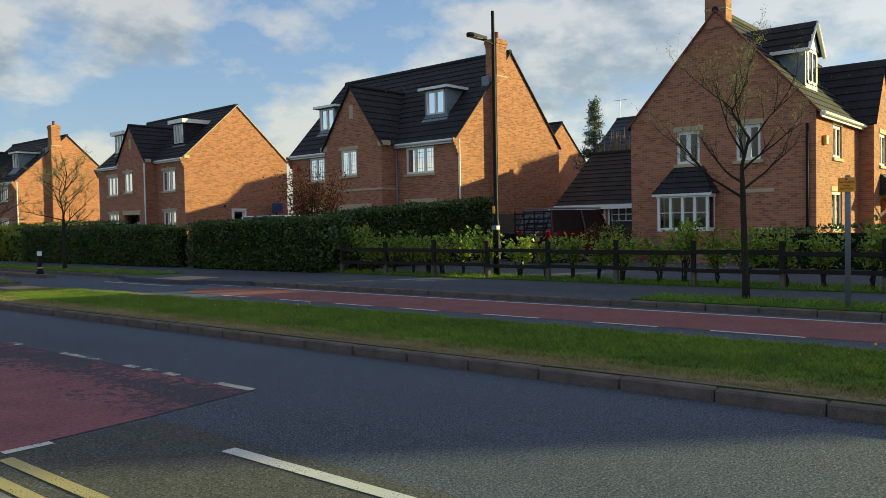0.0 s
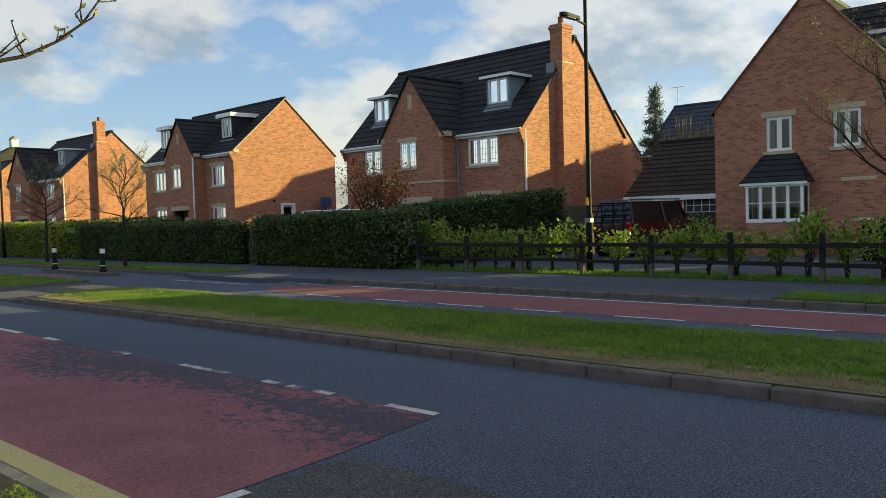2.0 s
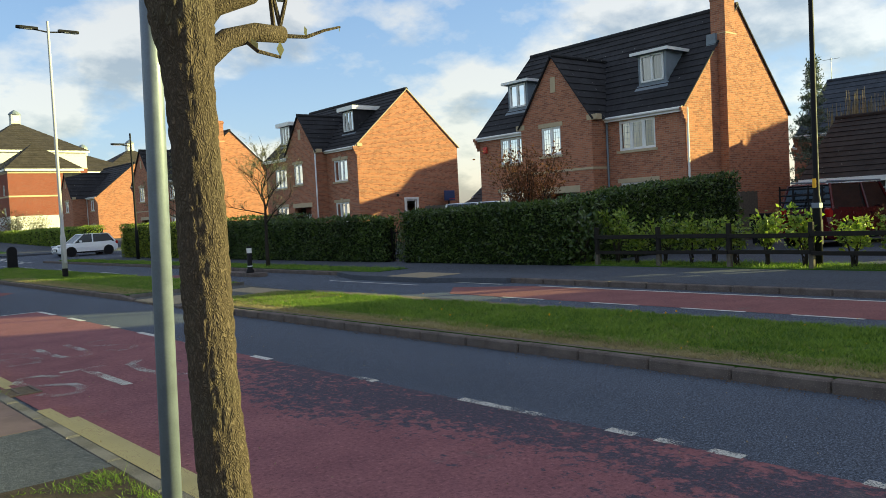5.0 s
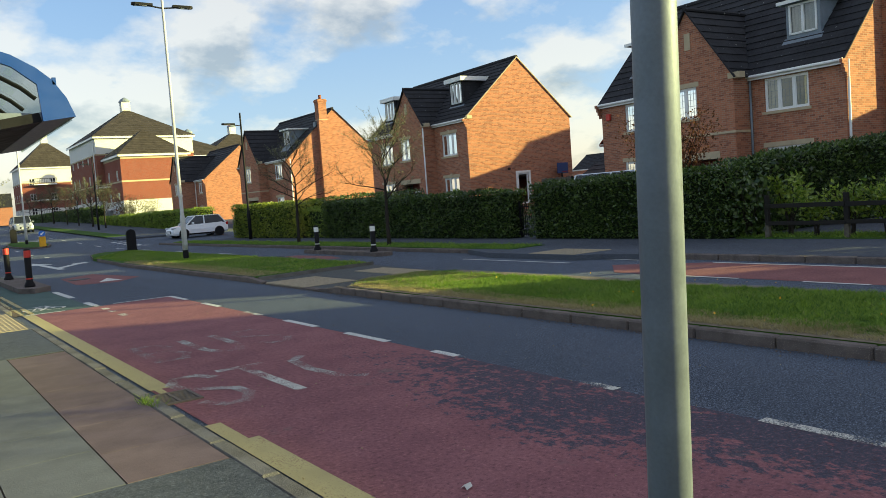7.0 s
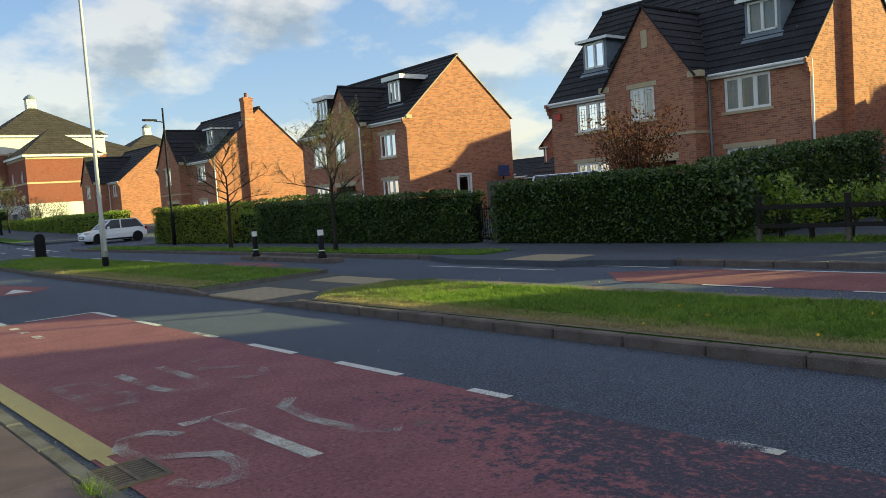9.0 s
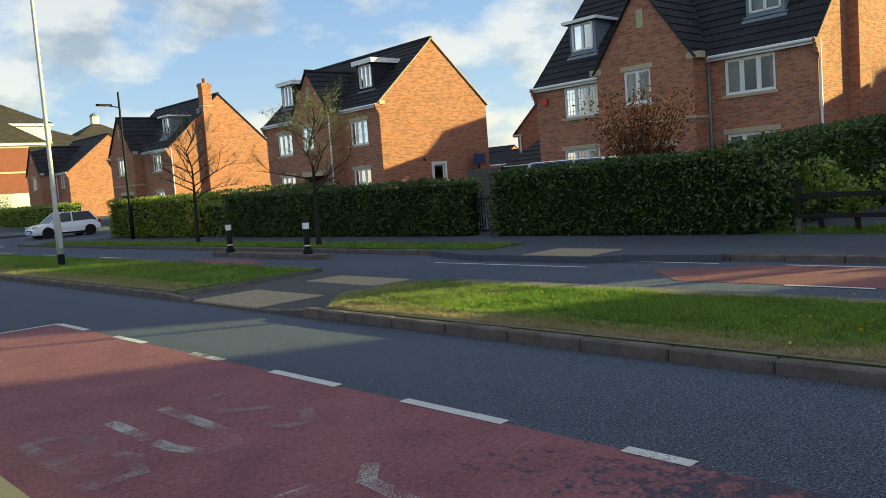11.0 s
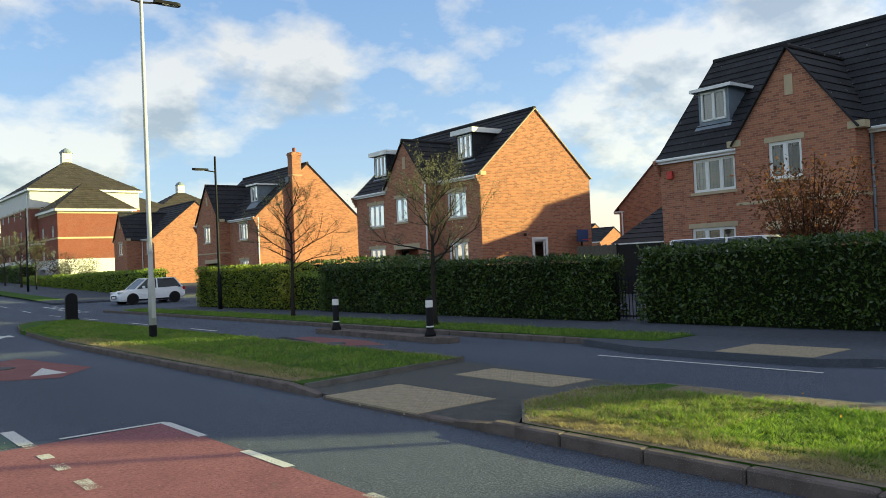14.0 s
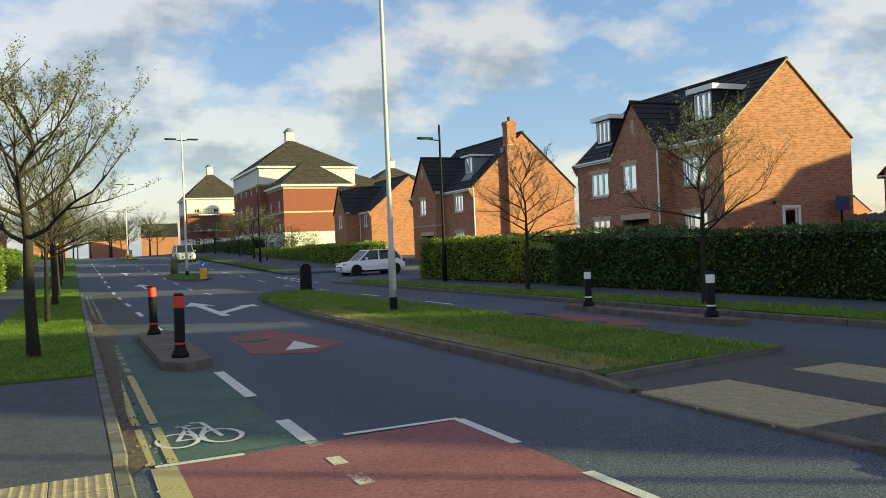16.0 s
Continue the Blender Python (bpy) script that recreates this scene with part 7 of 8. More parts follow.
def hedge(label, x0, x1, y0, y1, z1, mat_, per_m2, size, z1b=None, group="laurel hedges", along="y", base=0.0):
    """A clipped hedge: leaves all over a near-black core, its inner shade put in as colour."""
    t = thing("hedge", pose(0, 0, base), label, "hedge", group)
    zb = z1b if z1b is not None else z1
    ztop = lambda x, y: z1 + (zb - z1) * (((y - y0) / (y1 - y0)) if along == "y" else ((x - x0) / (x1 - x0)))
    i = 0.12
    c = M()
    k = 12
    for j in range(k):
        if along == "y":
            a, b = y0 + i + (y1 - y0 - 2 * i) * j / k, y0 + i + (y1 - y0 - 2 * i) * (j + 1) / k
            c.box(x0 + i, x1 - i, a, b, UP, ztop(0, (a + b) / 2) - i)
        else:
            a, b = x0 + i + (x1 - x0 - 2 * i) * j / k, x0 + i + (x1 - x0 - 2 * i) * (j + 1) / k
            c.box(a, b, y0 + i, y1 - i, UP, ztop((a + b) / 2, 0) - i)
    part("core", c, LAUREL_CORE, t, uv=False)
    pts, outs = [], []
    lx, ly = x1 - x0, y1 - y0
    for ax, area in (("x0", ly * z1), ("x1", ly * z1 * 0.35), ("y0", lx * z1), ("y1", lx * z1), ("top", lx * ly)):
        n = int(area * per_m2)
        u, v = RNG.uniform(size=n), RNG.uniform(size=n)
        if ax[0] == "x":
            y = y0 + u * ly
            x = np.full(n, x0 if ax == "x0" else x1)
            z = UP + 0.05 + v * (np.array([ztop(x0, q) for q in y]) - UP - 0.05)
            o = (-1, 0, 0.1) if ax == "x0" else (1, 0, 0)
        elif ax[0] == "y":
            x = x0 + u * lx
            y = np.full(n, y0 if ax == "y0" else y1)
            z = UP + 0.05 + v * (np.array([ztop(q, y0) for q in x]) - UP - 0.05)
            o = (0, -1, 0.1) if ax == "y0" else (0, 1, 0)
        else:
            x, y = x0 + u * lx, y0 + v * ly
            z = np.array([ztop(a, b) for a, b in zip(x, y)])
            o = (0, 0, 1)
        w = np.array([noise.noise((a * 1.1, b * 1.1, d * 1.1)) for a, b, d in zip(x, y, z)]) * 0.13 + RNG.normal(0, 0.035, n) - 0.03
        pts.append(np.stack([x, y, z], 1) + np.array(o)[None] * w[:, None])
        outs.append(np.tile(np.array(o, float) * 0.8, (n, 1)))
    me = leaf_mesh("leaves", np.concatenate(pts), size, mat_, 0.5, 0.1, np.concatenate(outs))
    part("leaves", me, None, t)
    return t


hedge("thick clipped laurel hedge along the footway", 17.2, 18.7, 19.75, 26.93, 1.89, LAUREL, 560, 0.092, 1.79)
hedge("long clipped laurel hedge along the footway", 17.2, 17.98, 27.92, 41.5, 1.70, LAUREL, 500, 0.092, 1.80)
hedge("yellow-green hedge end by the side road, sunlight put into its leaf colour", 17.2, 18.7, 44.5, 53.5, 1.86, SUNLIT_HEDGE, 330, 0.11, 1.98)
hedge("thin low stretch of hedge between two clipped ones", 17.45, 18.5, 41.4, 44.6, 1.48, YOUNG, 170, 0.10, 1.55)
hedge("tall laurel hedge running back beside the drive", 18.5, 27.0, 19.7, 20.9, 2.02, LAUREL, 360, 0.11, 2.62, along="x")
hedge("golden-green hedge beyond the side road", 20.3, 21.6, 69.2, 108, 1.75, YOUNG, 130, 0.15, base=0.35)
hedge("bright golden-green hedge beside the near footway", -3.0, -1.5, 50, 84, 2.5, YOUNG, 110, 0.14)
hedge("dark clipped hedge behind the near footway", -3.2, -1.9, 84, 150, 2.4, LAUREL, 40, 0.22)
hedge("low clipped hedge in front of the brick house", 24.6, 25.6, 3.5, 8.6, 1.25, LAUREL, 160, 0.1)
hedge("dark garden hedge behind the laurel hedge", 21.0, 22.0, 40, 53, 2.05, LAUREL, 90, 0.13)
hedge("clipped shrubs before the far apartments", 20.5, 22, 109, 165, 1.9, LAUREL, 40, 0.22, base=1.5)


def shrub(name, place, label, r, h, mat_, n, size, stems=7, seed=0, base=0.0, category="shrub", group="", leafy=1.0):
    rnd = random.Random(seed)
    t = thing(name, place, label, category, group)
    pts = []
    for k in range(stems):
        a = rnd.uniform(0, 6.28)
        q = r * rnd.uniform(0.3, 1.0)
        hh = h * rnd.uniform(0.65, 1.05)
        p = [(0.12 * r * math.cos(a), 0.12 * r * math.sin(a), -0.02)]
        for i in range(1, 6):
            f = i / 5
            p.append((q * f ** 1.3 * math.cos(a) + rnd.uniform(-0.05, 0.05), q * f ** 1.3 * math.sin(a) + rnd.uniform(-0.05, 0.05), hh * f))
        part("stem", M().tube(p, [0.016 * (1.05 - i / 5) + 0.004 for i in range(6)], 5), BARK_DARK, t)
        for i in range(int(n / stems)):
            f = base + (1 - base) * rnd.random() ** 0.8
            j = min(4, int(f * 5))
            g = f * 5 - j
            c = Vector(p[j]).lerp(Vector(p[j + 1]), g)
            s = r * 0.34 * leafy * (1.15 - f * 0.5)
            pts.append((c.x + rnd.gauss(0, s), c.y + rnd.gauss(0, s), max(0.05, c.z + rnd.gauss(0, s * 0.6))))
    part("leaves", leaf_mesh("leaves", np.array(pts), size, mat_, 0.5, 0.6), None, t)
    return t


young = [shrub("laurel_shrub", pose(0, 0, -50), "young laurel shrub with bright leaves behind the rail fence", 0.40, 1.42, YOUNG, 560, 0.12, 8, s, 0.46, "shrub", "young laurels") for s in (1, 2, 3, 4)]
yy, k = -3.5, 0
rs = random.Random(5)
while yy < 19.4:
    m_ = pose(18.0 + rs.uniform(-0.15, 0.15), yy, UP, 0, 0, rs.uniform(0, 360)) @ Matrix.Diagonal((1, 1, rs.uniform(0.72, 1.12), 1))
    if k < 4:
        young[k].matrix_basis = m_
    else:
        o = copy_thing(young[k % 4], m_)
        o.matrix_basis = m_
    yy += rs.uniform(0.62, 0.95)
    k += 1
shrub("laurel_shrub", pose(17.75, 19.5, UP), "loose leafy laurel at the open end of the hedge", 0.75, 1.75, LAUREL, 1300, 0.13, 14, 31, 0.1, group="young laurels")
shrub("golden_shrub", pose(17.5, 44.3, UP), "bright golden shrub growing out of the hedge", 0.9, 1.85, GOLD, 1500, 0.1, 12, 11, 0.1)
shrub("copper_shrub", pose(21.9, 25.2, UP), "copper-leaved shrub in front of the house", 1.55, 3.75, COPPER, 4600, 0.10, 40, 12, 0.38, leafy=0.62)
shrub("red_leaved_shrub", pose(25.6, 13.7, UP), "rounded shrub with red and green leaves by the bay", 0.95, 1.3, COPPER, 900, 0.09, 12, 13, 0.1)
shrub("green_shrub", pose(25.3, 13.2, UP), "rounded green shrub by the garage", 0.8, 1.45, YOUNG, 700, 0.09, 10, 14, 0.1)
for i, (x, y) in enumerate(((22.9, 104.0), (26.5, 106.0), (21.5, 96))):
    shrub("flowering_shrub", pose(x, y, UP), "pale pink shrub in front of the apartments", 1.6, 4.2, BUD if i else COPPER, 1200, 0.16, 16, 20 + i, 0.25, leafy=0.8)


def tree(place, label, seed, h, trunk_h, r0, spread, mat_, leaves, lsize, bark=None, group="street trees", limbs=11, drop=0.0, name="tree", rough=False):
    """A tapered trunk with a leader, limbs, branches and twigs, and sparse small leaves."""
    rnd = random.Random(seed)
    t = thing(name, place, label, "tree", group)
    tr, br, pts = M(), M(), []
    lean = (rnd.uniform(-0.02, 0.02), rnd.uniform(-0.02, 0.02))
    axis = [(lean[0] * z + 0.02 * math.sin(z * 1.7 + seed), lean[1] * z + 0.02 * math.cos(z * 1.3 + seed), z) for z in [trunk_h * i / 5 for i in range(6)]]
    n2 = 6
    top = axis[-1]
    lead = [(top[0] + rnd.uniform(-0.06, 0.06) * i, top[1] + rnd.uniform(-0.06, 0.06) * i, trunk_h + (h - trunk_h) * i / n2) for i in range(1, n2 + 1)]
    full = [(axis[0][0], axis[0][1], -0.1)] + axis[1:] + lead
    rad = [r0 * 1.25] + [r0 * (1.0 - 0.05 * i) for i in range(1, 6)] + [r0 * 0.62 * (1 - i / (n2 + 0.6)) for i in range(1, n2 + 1)]
    if rough:
        sides, steps = 44, 110
        for i in range(steps + 1):
            z = full[0][2] + (trunk_h + 0.25 - full[0][2]) * i / steps
            j = max(q for q in range(len(full) - 1) if full[q][2] <= z + 1e-6)
            g = (z - full[j][2]) / (full[j + 1][2] - full[j][2])
            c, rr = Vector(full[j]).lerp(Vector(full[j + 1]), g), rad[j] + (rad[j + 1] - rad[j]) * g
            rr = max(rr, r0 * 0.8)
            for k_ in range(sides):
                a = 2 * math.pi * k_ / sides
                w = noise.noise((math.cos(a) * 3.2, math.sin(a) * 3.2, z * 2.6)) + 0.6 * noise.noise((math.cos(a) * 7, math.sin(a) * 7, z * 7))
                q = rr * (1.0 + 0.09 * (0.5 - abs(w) * 2))
                tr.v.append((c.x + q * math.cos(a), c.y + q * math.sin(a), z))
        for i in range(steps):
            for k_ in range(sides):
                tr.f.append((i * sides + k_, i * sides + (k_ + 1) % sides, (i + 1) * sides + (k_ + 1) % sides, (i + 1) * sides + k_))
        tr.tube(full[5:], [r0 * 0.78] + rad[6:], 10)
    else:
        tr.tube(full, rad, 10)

    def grow(start, d, length, rad0, level):
        k = 5 if level < 2 else 3
        p, q = Vector(start), Vector(d).normalized()
        chain_ = [tuple(p)]
        for i in range(k):
            q = (q + Vector((rnd.uniform(-0.2, 0.2), rnd.uniform(-0.2, 0.2), rnd.uniform(-0.08, 0.2) - drop * 0.2))).normalized()
            p = p + q * length / k
            chain_.append(tuple(p))
        br.tube(chain_, [rad0 * (1 - 0.8 * i / k) for i in range(k + 1)], (7, 5, 3, 3)[level], cap=False)
        if level >= 1:
            for i in range(1, k + 1):
                for j in range(leaves):
                    c = Vector(chain_[i - 1]).lerp(Vector(chain_[i]), rnd.random())
                    pts.append((c.x + rnd.gauss(0, 0.02), c.y + rnd.gauss(0, 0.02), c.z + rnd.gauss(0, 0.02)))
        if level < 3:
            for i in range((6, 5, 3)[level]):
                f = rnd.uniform(0.25, 1.0)
                j = min(k - 1, int(f * k))
                c = Vector(chain_[j]).lerp(Vector(chain_[j + 1]), f * k - j)
                dd = (q * 0.9 + Vector((rnd.gauss(0, 0.55), rnd.gauss(0, 0.55), rnd.uniform(-0.1, 0.7)))).normalized()
                grow(c, dd, length * rnd.uniform(0.36, 0.58), rad0 * (1 - 0.7 * f) * 0.6, level + 1)

    for i in range(limbs):
        f = (i + rnd.random() * 0.6) / limbs
        z = trunk_h * 0.92 + (h - trunk_h) * 0.72 * f
        a = i * 2.4 + rnd.uniform(-0.5, 0.5) + seed
        j = max(0, min(len(full) - 2, next(ii for ii in range(len(full) - 1) if full[ii + 1][2] >= z)))
        g = (z - full[j][2]) / (full[j + 1][2] - full[j][2])
        c = Vector(full[j]).lerp(Vector(full[j + 1]), g)
        el = 0.35 + 0.55 * f + rnd.uniform(-0.1, 0.15)
        grow(c, (math.cos(a) * math.cos(el), math.sin(a) * math.cos(el), math.sin(el)), spread * (1.08 - 0.62 * f) * rnd.uniform(0.8, 1.1), r0 * 0.42 * (1 - 0.5 * f), 0)
    part("trunk", tr, bark or BARK, t, smooth=True, uv=False)
    part("branchwork", br, bark or BARK, t, uv=False)
    if pts:
        part("crown", leaf_mesh("crown", np.array(pts), lsize, mat_, 0.6, 0.4), None, t)
    return t


tree(pose(15.0, 5.4, UP), "young bare street tree with opening buds in the verge", 3, 4.9, 1.95, 0.065, 1.7, BUD, 1, 0.024, BARK_DARK, limbs=13)
tA = tree(pose(14.62, 31.4, UP), "young street tree coming into bud beside the footway", 4, 4.7, 1.7, 0.07, 1.85, BUD, 1, 0.036, BARK_DARK, limbs=16, drop=0.25)
tB = tree(pose(15.1, 39.8, UP), "young street tree coming into bud beside the footway", 5, 5.0, 1.7, 0.07, 1.85, BUD, 1, 0.036, BARK_DARK, limbs=16, drop=0.25)


def kerb_tree():
    """The rough tree at the kerb: a leaning trunk that forks above head height, one limb cut back to a stub."""
    rnd = random.Random(21)
    t = thing("tree", pose(1.28, 7.53, UP), "rough-barked street tree at the kerb with a cut stub", "tree", "street trees")
    tr = M()
    mid = lambda z: Vector((-0.045 * z + 0.006 * math.sin(z * 4.1), 0.012 * math.sin(z * 2.3), z))
    sides, steps, ztop = 90, 260, 2.30
    for i in range(steps + 1):
        z = -0.1 + (ztop + 0.1) * i / steps
        c = mid(z)
        rr = 0.082 - 0.016 * min(1, z / 1.2) - 0.006 * z / ztop + 0.045 * math.exp(-max(0, z) * 14) + 0.022 * math.exp(-((z - 2.16) / 0.13) ** 2)
        for k_ in range(sides):
            a = 2 * math.pi * k_ / sides
            w = noise.voronoi(Vector((math.cos(a) * 3.1, math.sin(a) * 3.1, z * 18.0)) + noise.noise_vector((math.cos(a) * 4, math.sin(a) * 4, z * 14)) * 0.25)[0]
            q = rr * (0.965 + 0.085 * min(1.0, (w[1] - w[0]) * 2.6) + 0.05 * noise.noise((math.cos(a) * 1.3, math.sin(a) * 1.3, z * 3.0)))
            tr.v.append((c.x + q * math.cos(a), c.y + q * math.sin(a), z))
    for i in range(steps):
        for k_ in range(sides):
            tr.f.append((i * sides + k_, i * sides + (k_ + 1) % sides, (i + 1) * sides + (k_ + 1) % sides, (i + 1) * sides + k_))
    part("trunk", tr, BARK, t, smooth=True, uv=False)
    tw, pts = M(), []

    def twig(p, d, l, r, lev):
        ch, q = [tuple(p)], Vector(d).normalized()
        for i in range(4):
            q = (q + Vector((rnd.uniform(-0.22, 0.22), rnd.uniform(-0.22, 0.22), rnd.uniform(-0.05, 0.2)))).normalized()
            ch.append(tuple(Vector(ch[-1]) + q * l / 4))
        tw.tube(ch, [r * (1 - 0.18 * i) for i in range(5)], 5 if lev < 2 else 3, cap=False)
        for i in range(1, 5):
            pts.append(tuple(Vector(ch[i]) + Vector((rnd.gauss(0, 0.01), rnd.gauss(0, 0.01), 0.01))))
        if lev < 3:
            for i in range((5, 4, 3)[lev]):
                twig(ch[rnd.randint(1, 4)], q + Vector((rnd.gauss(0, 0.6), rnd.gauss(0, 0.6), rnd.uniform(-0.1, 0.6))), l * rnd.uniform(0.38, 0.62), r * 0.45, lev + 1)

    limbs = (([(-0.06, 0.0, 2.00), (0.0, 0.01, 2.05), (0.05, 0.02, 2.09), (0.14, 0.03, 2.12), (0.235, 0.04, 2.125)], 0.034, 0.024),
             ([(-0.07, 0.0, 2.08), (0.0, -0.01, 2.17), (0.10, -0.02, 2.21), (0.185, -0.02, 2.31), (0.30, 0.0, 2.46), (0.40, 0.05, 2.75), (0.46, 0.10, 3.1)], 0.036, 0.022),
             ([(-0.08, 0.0, 2.10), (-0.05, 0.0, 2.2), (-0.015, 0.03, 2.32), (0.02, 0.05, 2.42), (0.04, 0.12, 2.8), (0.05, 0.2, 3.3)], 0.036, 0.020),
             ([(-0.09, 0.0, 2.15), (-0.095, -0.02, 2.27), (-0.03, -0.05, 2.40), (0.06, -0.16, 2.6), (0.12, -0.3, 2.95)], 0.034, 0.016),
             ([(-0.09, 0.0, 2.1), (-0.10, 0.0, 2.3), (-0.12, 0.0, 2.45), (-0.16, 0.02, 2.9), (-0.18, 0.05, 3.6), (-0.15, 0.05, 4.4)], 0.058, 0.016),
             ([(-0.09, 0.0, 2.2), (-0.2, 0.05, 2.36), (-0.42, 0.1, 2.6), (-0.75, 0.2, 2.95), (-1.0, 0.3, 3.3)], 0.04, 0.015))
    for k, (ch, r0, r1) in enumerate(limbs):
        n = len(ch) - 1
        part("limb", M().tube(ch, [r0 + (r1 - r0) * i / n for i in range(n + 1)], 12), BARK, t, "cut-back stub" if k == 0 else "", smooth=True, uv=False)
        if k:
            e = Vector(ch[-1])
            d = (e - Vector(ch[-2])).normalized()
            for i in range(7):
                c = Vector(ch[rnd.randint(max(1, n - 2), n)])
                if c.z > 2.62:
                    twig(c, d + Vector((rnd.gauss(0, 0.6), rnd.gauss(0, 0.6), rnd.uniform(0, 0.5))), rnd.uniform(0.6, 1.2), r1 * 0.7, 0)
    for ch in ([(0.225, 0.04, 2.14), (0.25, 0.04, 2.22), (0.27, 0.04, 2.31), (0.33, 0.05, 2.46), (0.37, 0.06, 2.7)], [(0.22, 0.04, 2.12), (0.31, 0.03, 2.125), (0.37, 0.03, 2.15), (0.43, 0.03, 2.168)],
               [(0.2, 0.03, 2.14), (0.185, 0.02, 2.28), (0.17, 0.02, 2.43), (0.19, 0.03, 2.6)], [(0.08, -0.02, 2.21), (0.085, 0.0, 2.3), (0.09, 0.0, 2.42), (0.07, 0.0, 2.6)],
               [(0.09, 0.02, 2.1), (0.13, 0.0, 2.06), (0.2, 0.0, 2.05)], [(0.23, 0.04, 2.14), (0.22, 0.06, 2.25), (0.26, 0.08, 2.36)]):
        tw.tube(ch, [0.007 * (1 - 0.16 * i) for i in range(len(ch))], 5, cap=False)
        pts.extend(ch[1:])
    hang = [(0.40, 0.05, 2.75), (0.36, -0.25, 2.74), (0.26, -0.55, 2.54), (0.25, -0.72, 2.42), (0.37, -0.81, 2.386), (0.50, -0.855, 2.376), (0.64, -0.93, 2.416), (0.77, -1.0, 2.494), (0.87, -1.085, 2.588), (0.93, -1.15, 2.70)]
    tw.tube(hang, [0.020 - 0.0017 * i for i in range(len(hang))], 7, cap=False)
    for i in range(2, len(hang)):
        c = Vector(hang[i])
        for k in range(3):
            d = Vector((rnd.gauss(0, 0.5), rnd.gauss(0, 0.5), rnd.uniform(0.1, 0.9))).normalized()
            l = rnd.uniform(0.06, 0.22)
            e = c + d * l
            m_ = c.lerp(e, 0.5) + Vector((rnd.gauss(0, 0.012), rnd.gauss(0, 0.012), 0))
            tw.tube([tuple(c), tuple(m_), tuple(e)], [0.0055, 0.0045, 0.003], 5, cap=False)
            pts.extend([tuple(e)] * 2 + [tuple(m_)])
    part("branchwork", tw, BARK, t, uv=False)
    part("crown", leaf_mesh("crown", np.array(pts), 0.035, BUD, 0.55, 0.5), None, t)


kerb_tree()
tN = tree(pose(1.23, 32.4, UP), "spreading street tree in fresh bud on the verge", 9, 4.9, 1.95, 0.10, 2.5, BUD, 2, 0.04, BARK_DARK, limbs=14)
for i, (x, y) in enumerate(((1.25, 40.5), (1.22, 49.2), (1.25, 57.5), (1.2, 66.0), (1.2, 75), (1.2, 85), (1.2, 97))):
    copy_thing(tN if i % 2 else tB, pose(x, y, UP + rise(y), 0, 0, 40 + 67 * i) @ Matrix.Diagonal((1, 1, 1, 1)))
for i, (x, y) in enumerate(((18.3, 92), (18.5, 99), (18.4, 106), (18.6, 114), (18.5, 123), (18.6, 133), (18.7, 145))):
    copy_thing(tN if i % 3 == 1 else tA, pose(x, y, UP + rise(y), 0, 0, 25 + 81 * i))
for i, (x, y) in enumerate(((9, 190), (12, 214), (-4, 205), (15, 176), (3, 232), (19, 205), (-9, 180), (-1, 176), (5, 182), (8, 174), (-6, 192), (2, 196), (12, 188), (-13, 186))):
    o = copy_thing(tN, pose(x, y, rise(y), 0, 0, 53 * i))
    o.scale = (1.7, 1.7, 1.55)
# pale conifer behind the garage
cf = thing("conifer_tree", pose(42.8, 23.9, 0), "pale blue-green conifer with a thin pointed top", "tree")
part("trunk", M().tube([(0, 0, -0.1), (0, 0, 4), (0.05, 0, 8.95)], [0.14, 0.09, 0.015], 8), BARK_DARK, cf)
cm, cp_ = M(), []
rc = random.Random(3)
for i in range(150):
    z = 1.0 + 7.8 * (i / 150) ** 0.9
    a, l = rc.uniform(0, 6.28), (9.1 - z) * 0.235 * rc.uniform(0.55, 1.15) + 0.12
    e = (l * math.cos(a), l * math.sin(a), z + l * rc.uniform(-0.1, 0.35))
    cm.tube([(0, 0, z), e], [0.02, 0.005], 4, cap=False)
    for j in range(int(30 + l * 44)):
        f = rc.random() ** 0.7
        cp_.append((e[0] * f + rc.gauss(0, 0.07), e[1] * f + rc.gauss(0, 0.07), z + (e[2] - z) * f + rc.gauss(0, 0.07)))
part("branchwork", cm, BARK_DARK, cf, uv=False)
part("needles", leaf_mesh("needles", np.array(cp_), 0.17, CONIFER, 0.28, 0.1), None, cf)

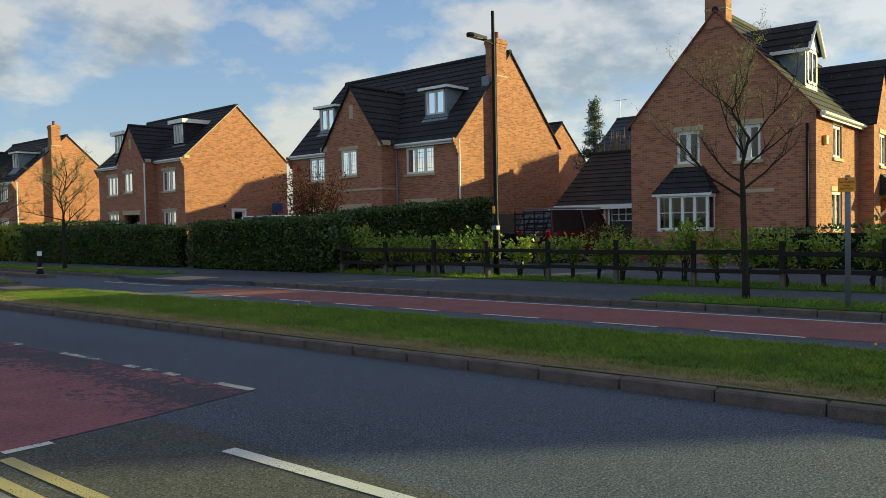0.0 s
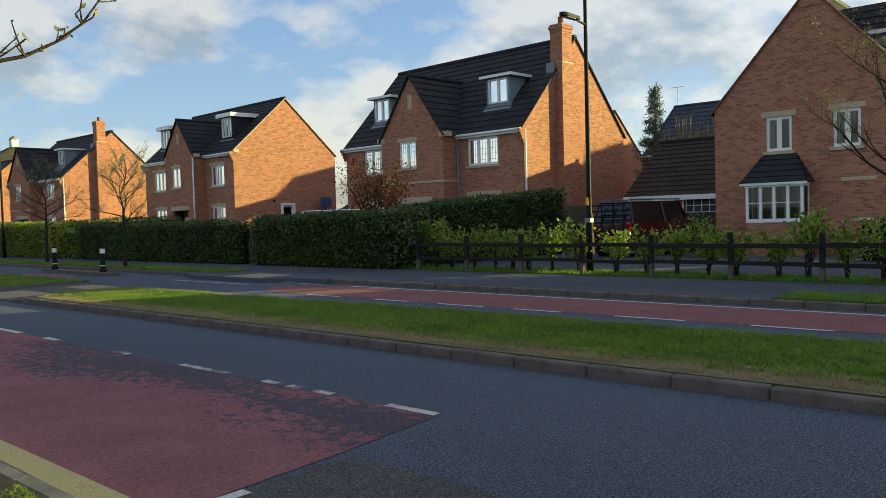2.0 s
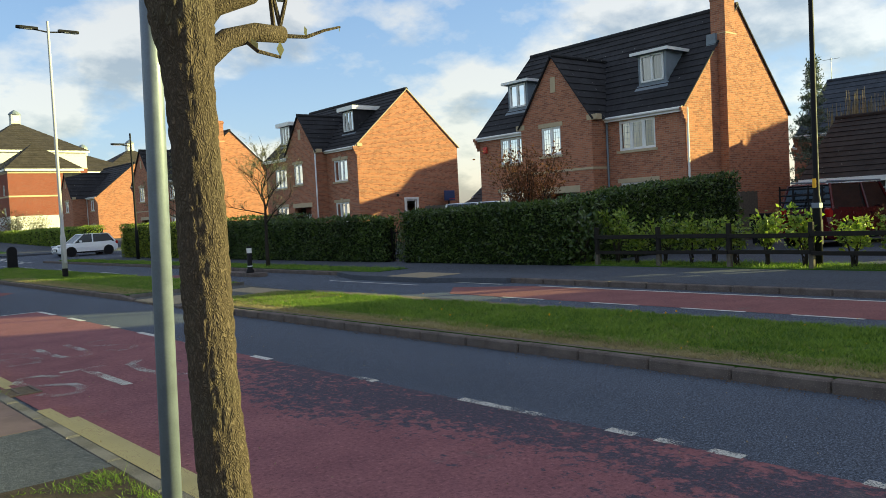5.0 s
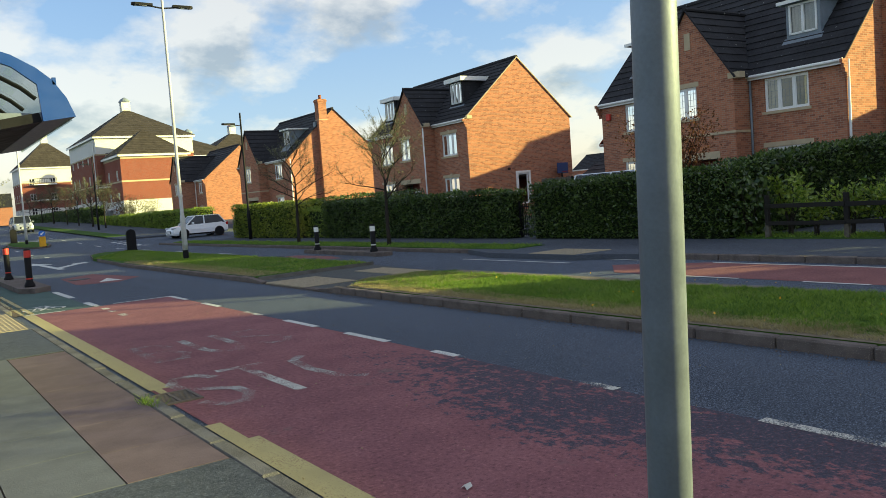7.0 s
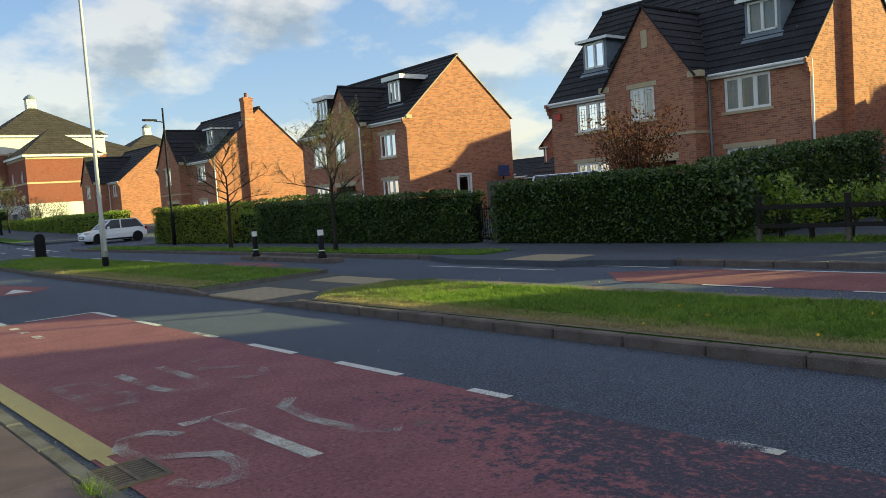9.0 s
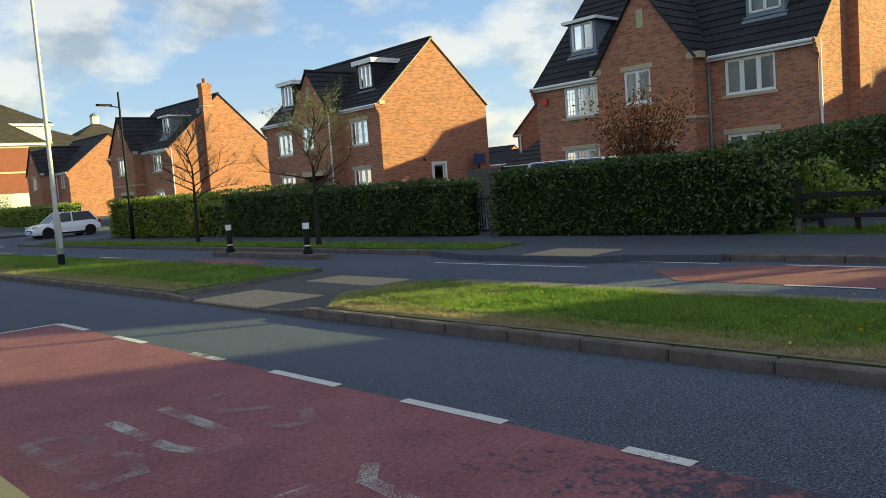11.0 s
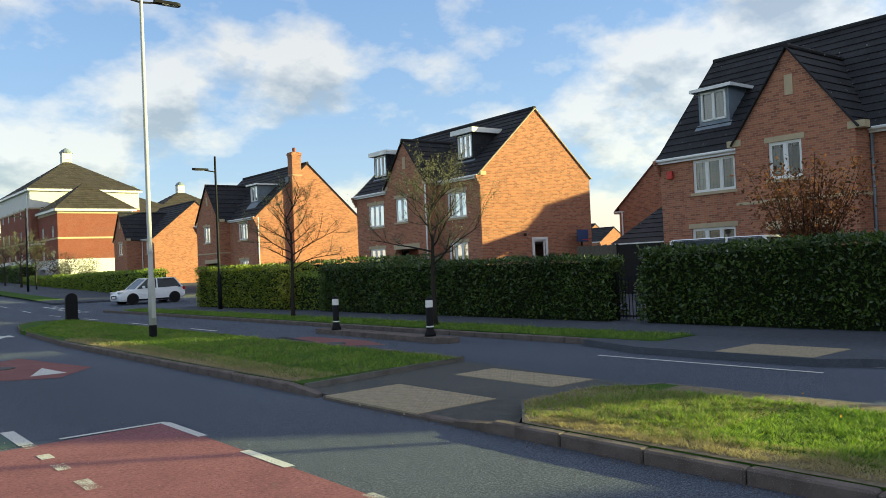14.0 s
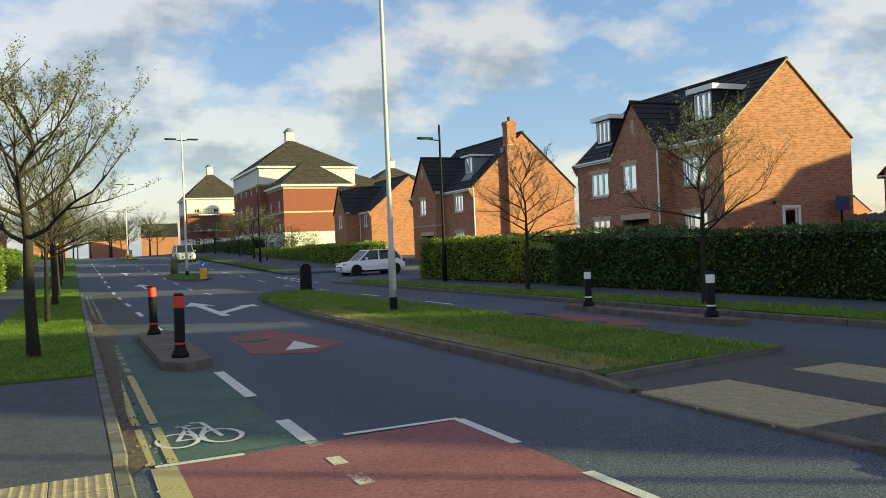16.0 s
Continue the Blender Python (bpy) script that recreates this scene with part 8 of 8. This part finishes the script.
# dry stems and bare shrubs over the garage ridge
for i, (x, y, hh, rr) in enumerate(((39.0, 20.4, 6.5, 0.5), (39.2, 21.4, 5.9, 0.5), (38.9, 19.6, 6.1, 0.6), (39.1, 18.6, 6.2, 0.7), (39.0, 17.6, 6.4, 0.7), (38.8, 16.6, 6.3, 0.8))):
    t = thing("bare_shrub", pose(x, y, UP), "tall pale dry-stemmed shrub behind the garage", "shrub", "dry shrubs")
    rb = random.Random(60 + i)
    sm = M()
    for k in range(46):
        a, q, z1 = rb.uniform(0, 6.28), rr * rb.uniform(0.1, 1), hh * rb.uniform(0.78, 1.0)
        sm.tube([(0.3 * q * math.cos(a), 0.3 * q * math.sin(a), -0.05), (0.7 * q * math.cos(a), 0.7 * q * math.sin(a), z1 * 0.6), (q * math.cos(a), q * math.sin(a), z1)], [0.03, 0.022, 0.008], 4, cap=False)
    part("stem", sm, STRAW, t, uv=False)
# litter and a dropped paper
lt = thing("paper_litter", pose(2.99, 11.34, 0.012, 0, 0, 25), "crumpled scrap of white paper on the red road", "litter")
part("sheet", M().quad((-0.0385, -0.0220, 0.0000), (0.0165, -0.0275, 0.0066), (0.0440, 0.0000, 0.0165), (-0.0110, 0.0110, 0.0110)).quad((-0.0110, 0.0110, 0.0110), (0.0440, 0.0000, 0.0165), (0.0275, 0.0330, 0.0022), (-0.0330, 0.0275, 0.0000)), CURTAIN, lt)
gx, gy = RNG.uniform(2.3, 7.1, 500), RNG.uniform(3, 26, 500)
tagged(new("grit", leaf_mesh("grit", np.stack([gx, gy, np.full(500, 0.010)], 1), 0.014, STRAW, 0.7)), "scattered grit and dead leaf scraps on the road", "grit", "", "stuff")
cx_, cy_ = np.abs(RNG.normal(0, 0.07, 1500)), RNG.uniform(1, 24, 1500)
tagged(new("leaf_litter", leaf_mesh("leaf_litter", np.stack([7.18 - cx_, cy_, np.full(1500, 0.010)], 1), 0.02, LITTER, 0.6)), "brown leaf scraps along the median kerb", "leaf litter", "", "stuff")
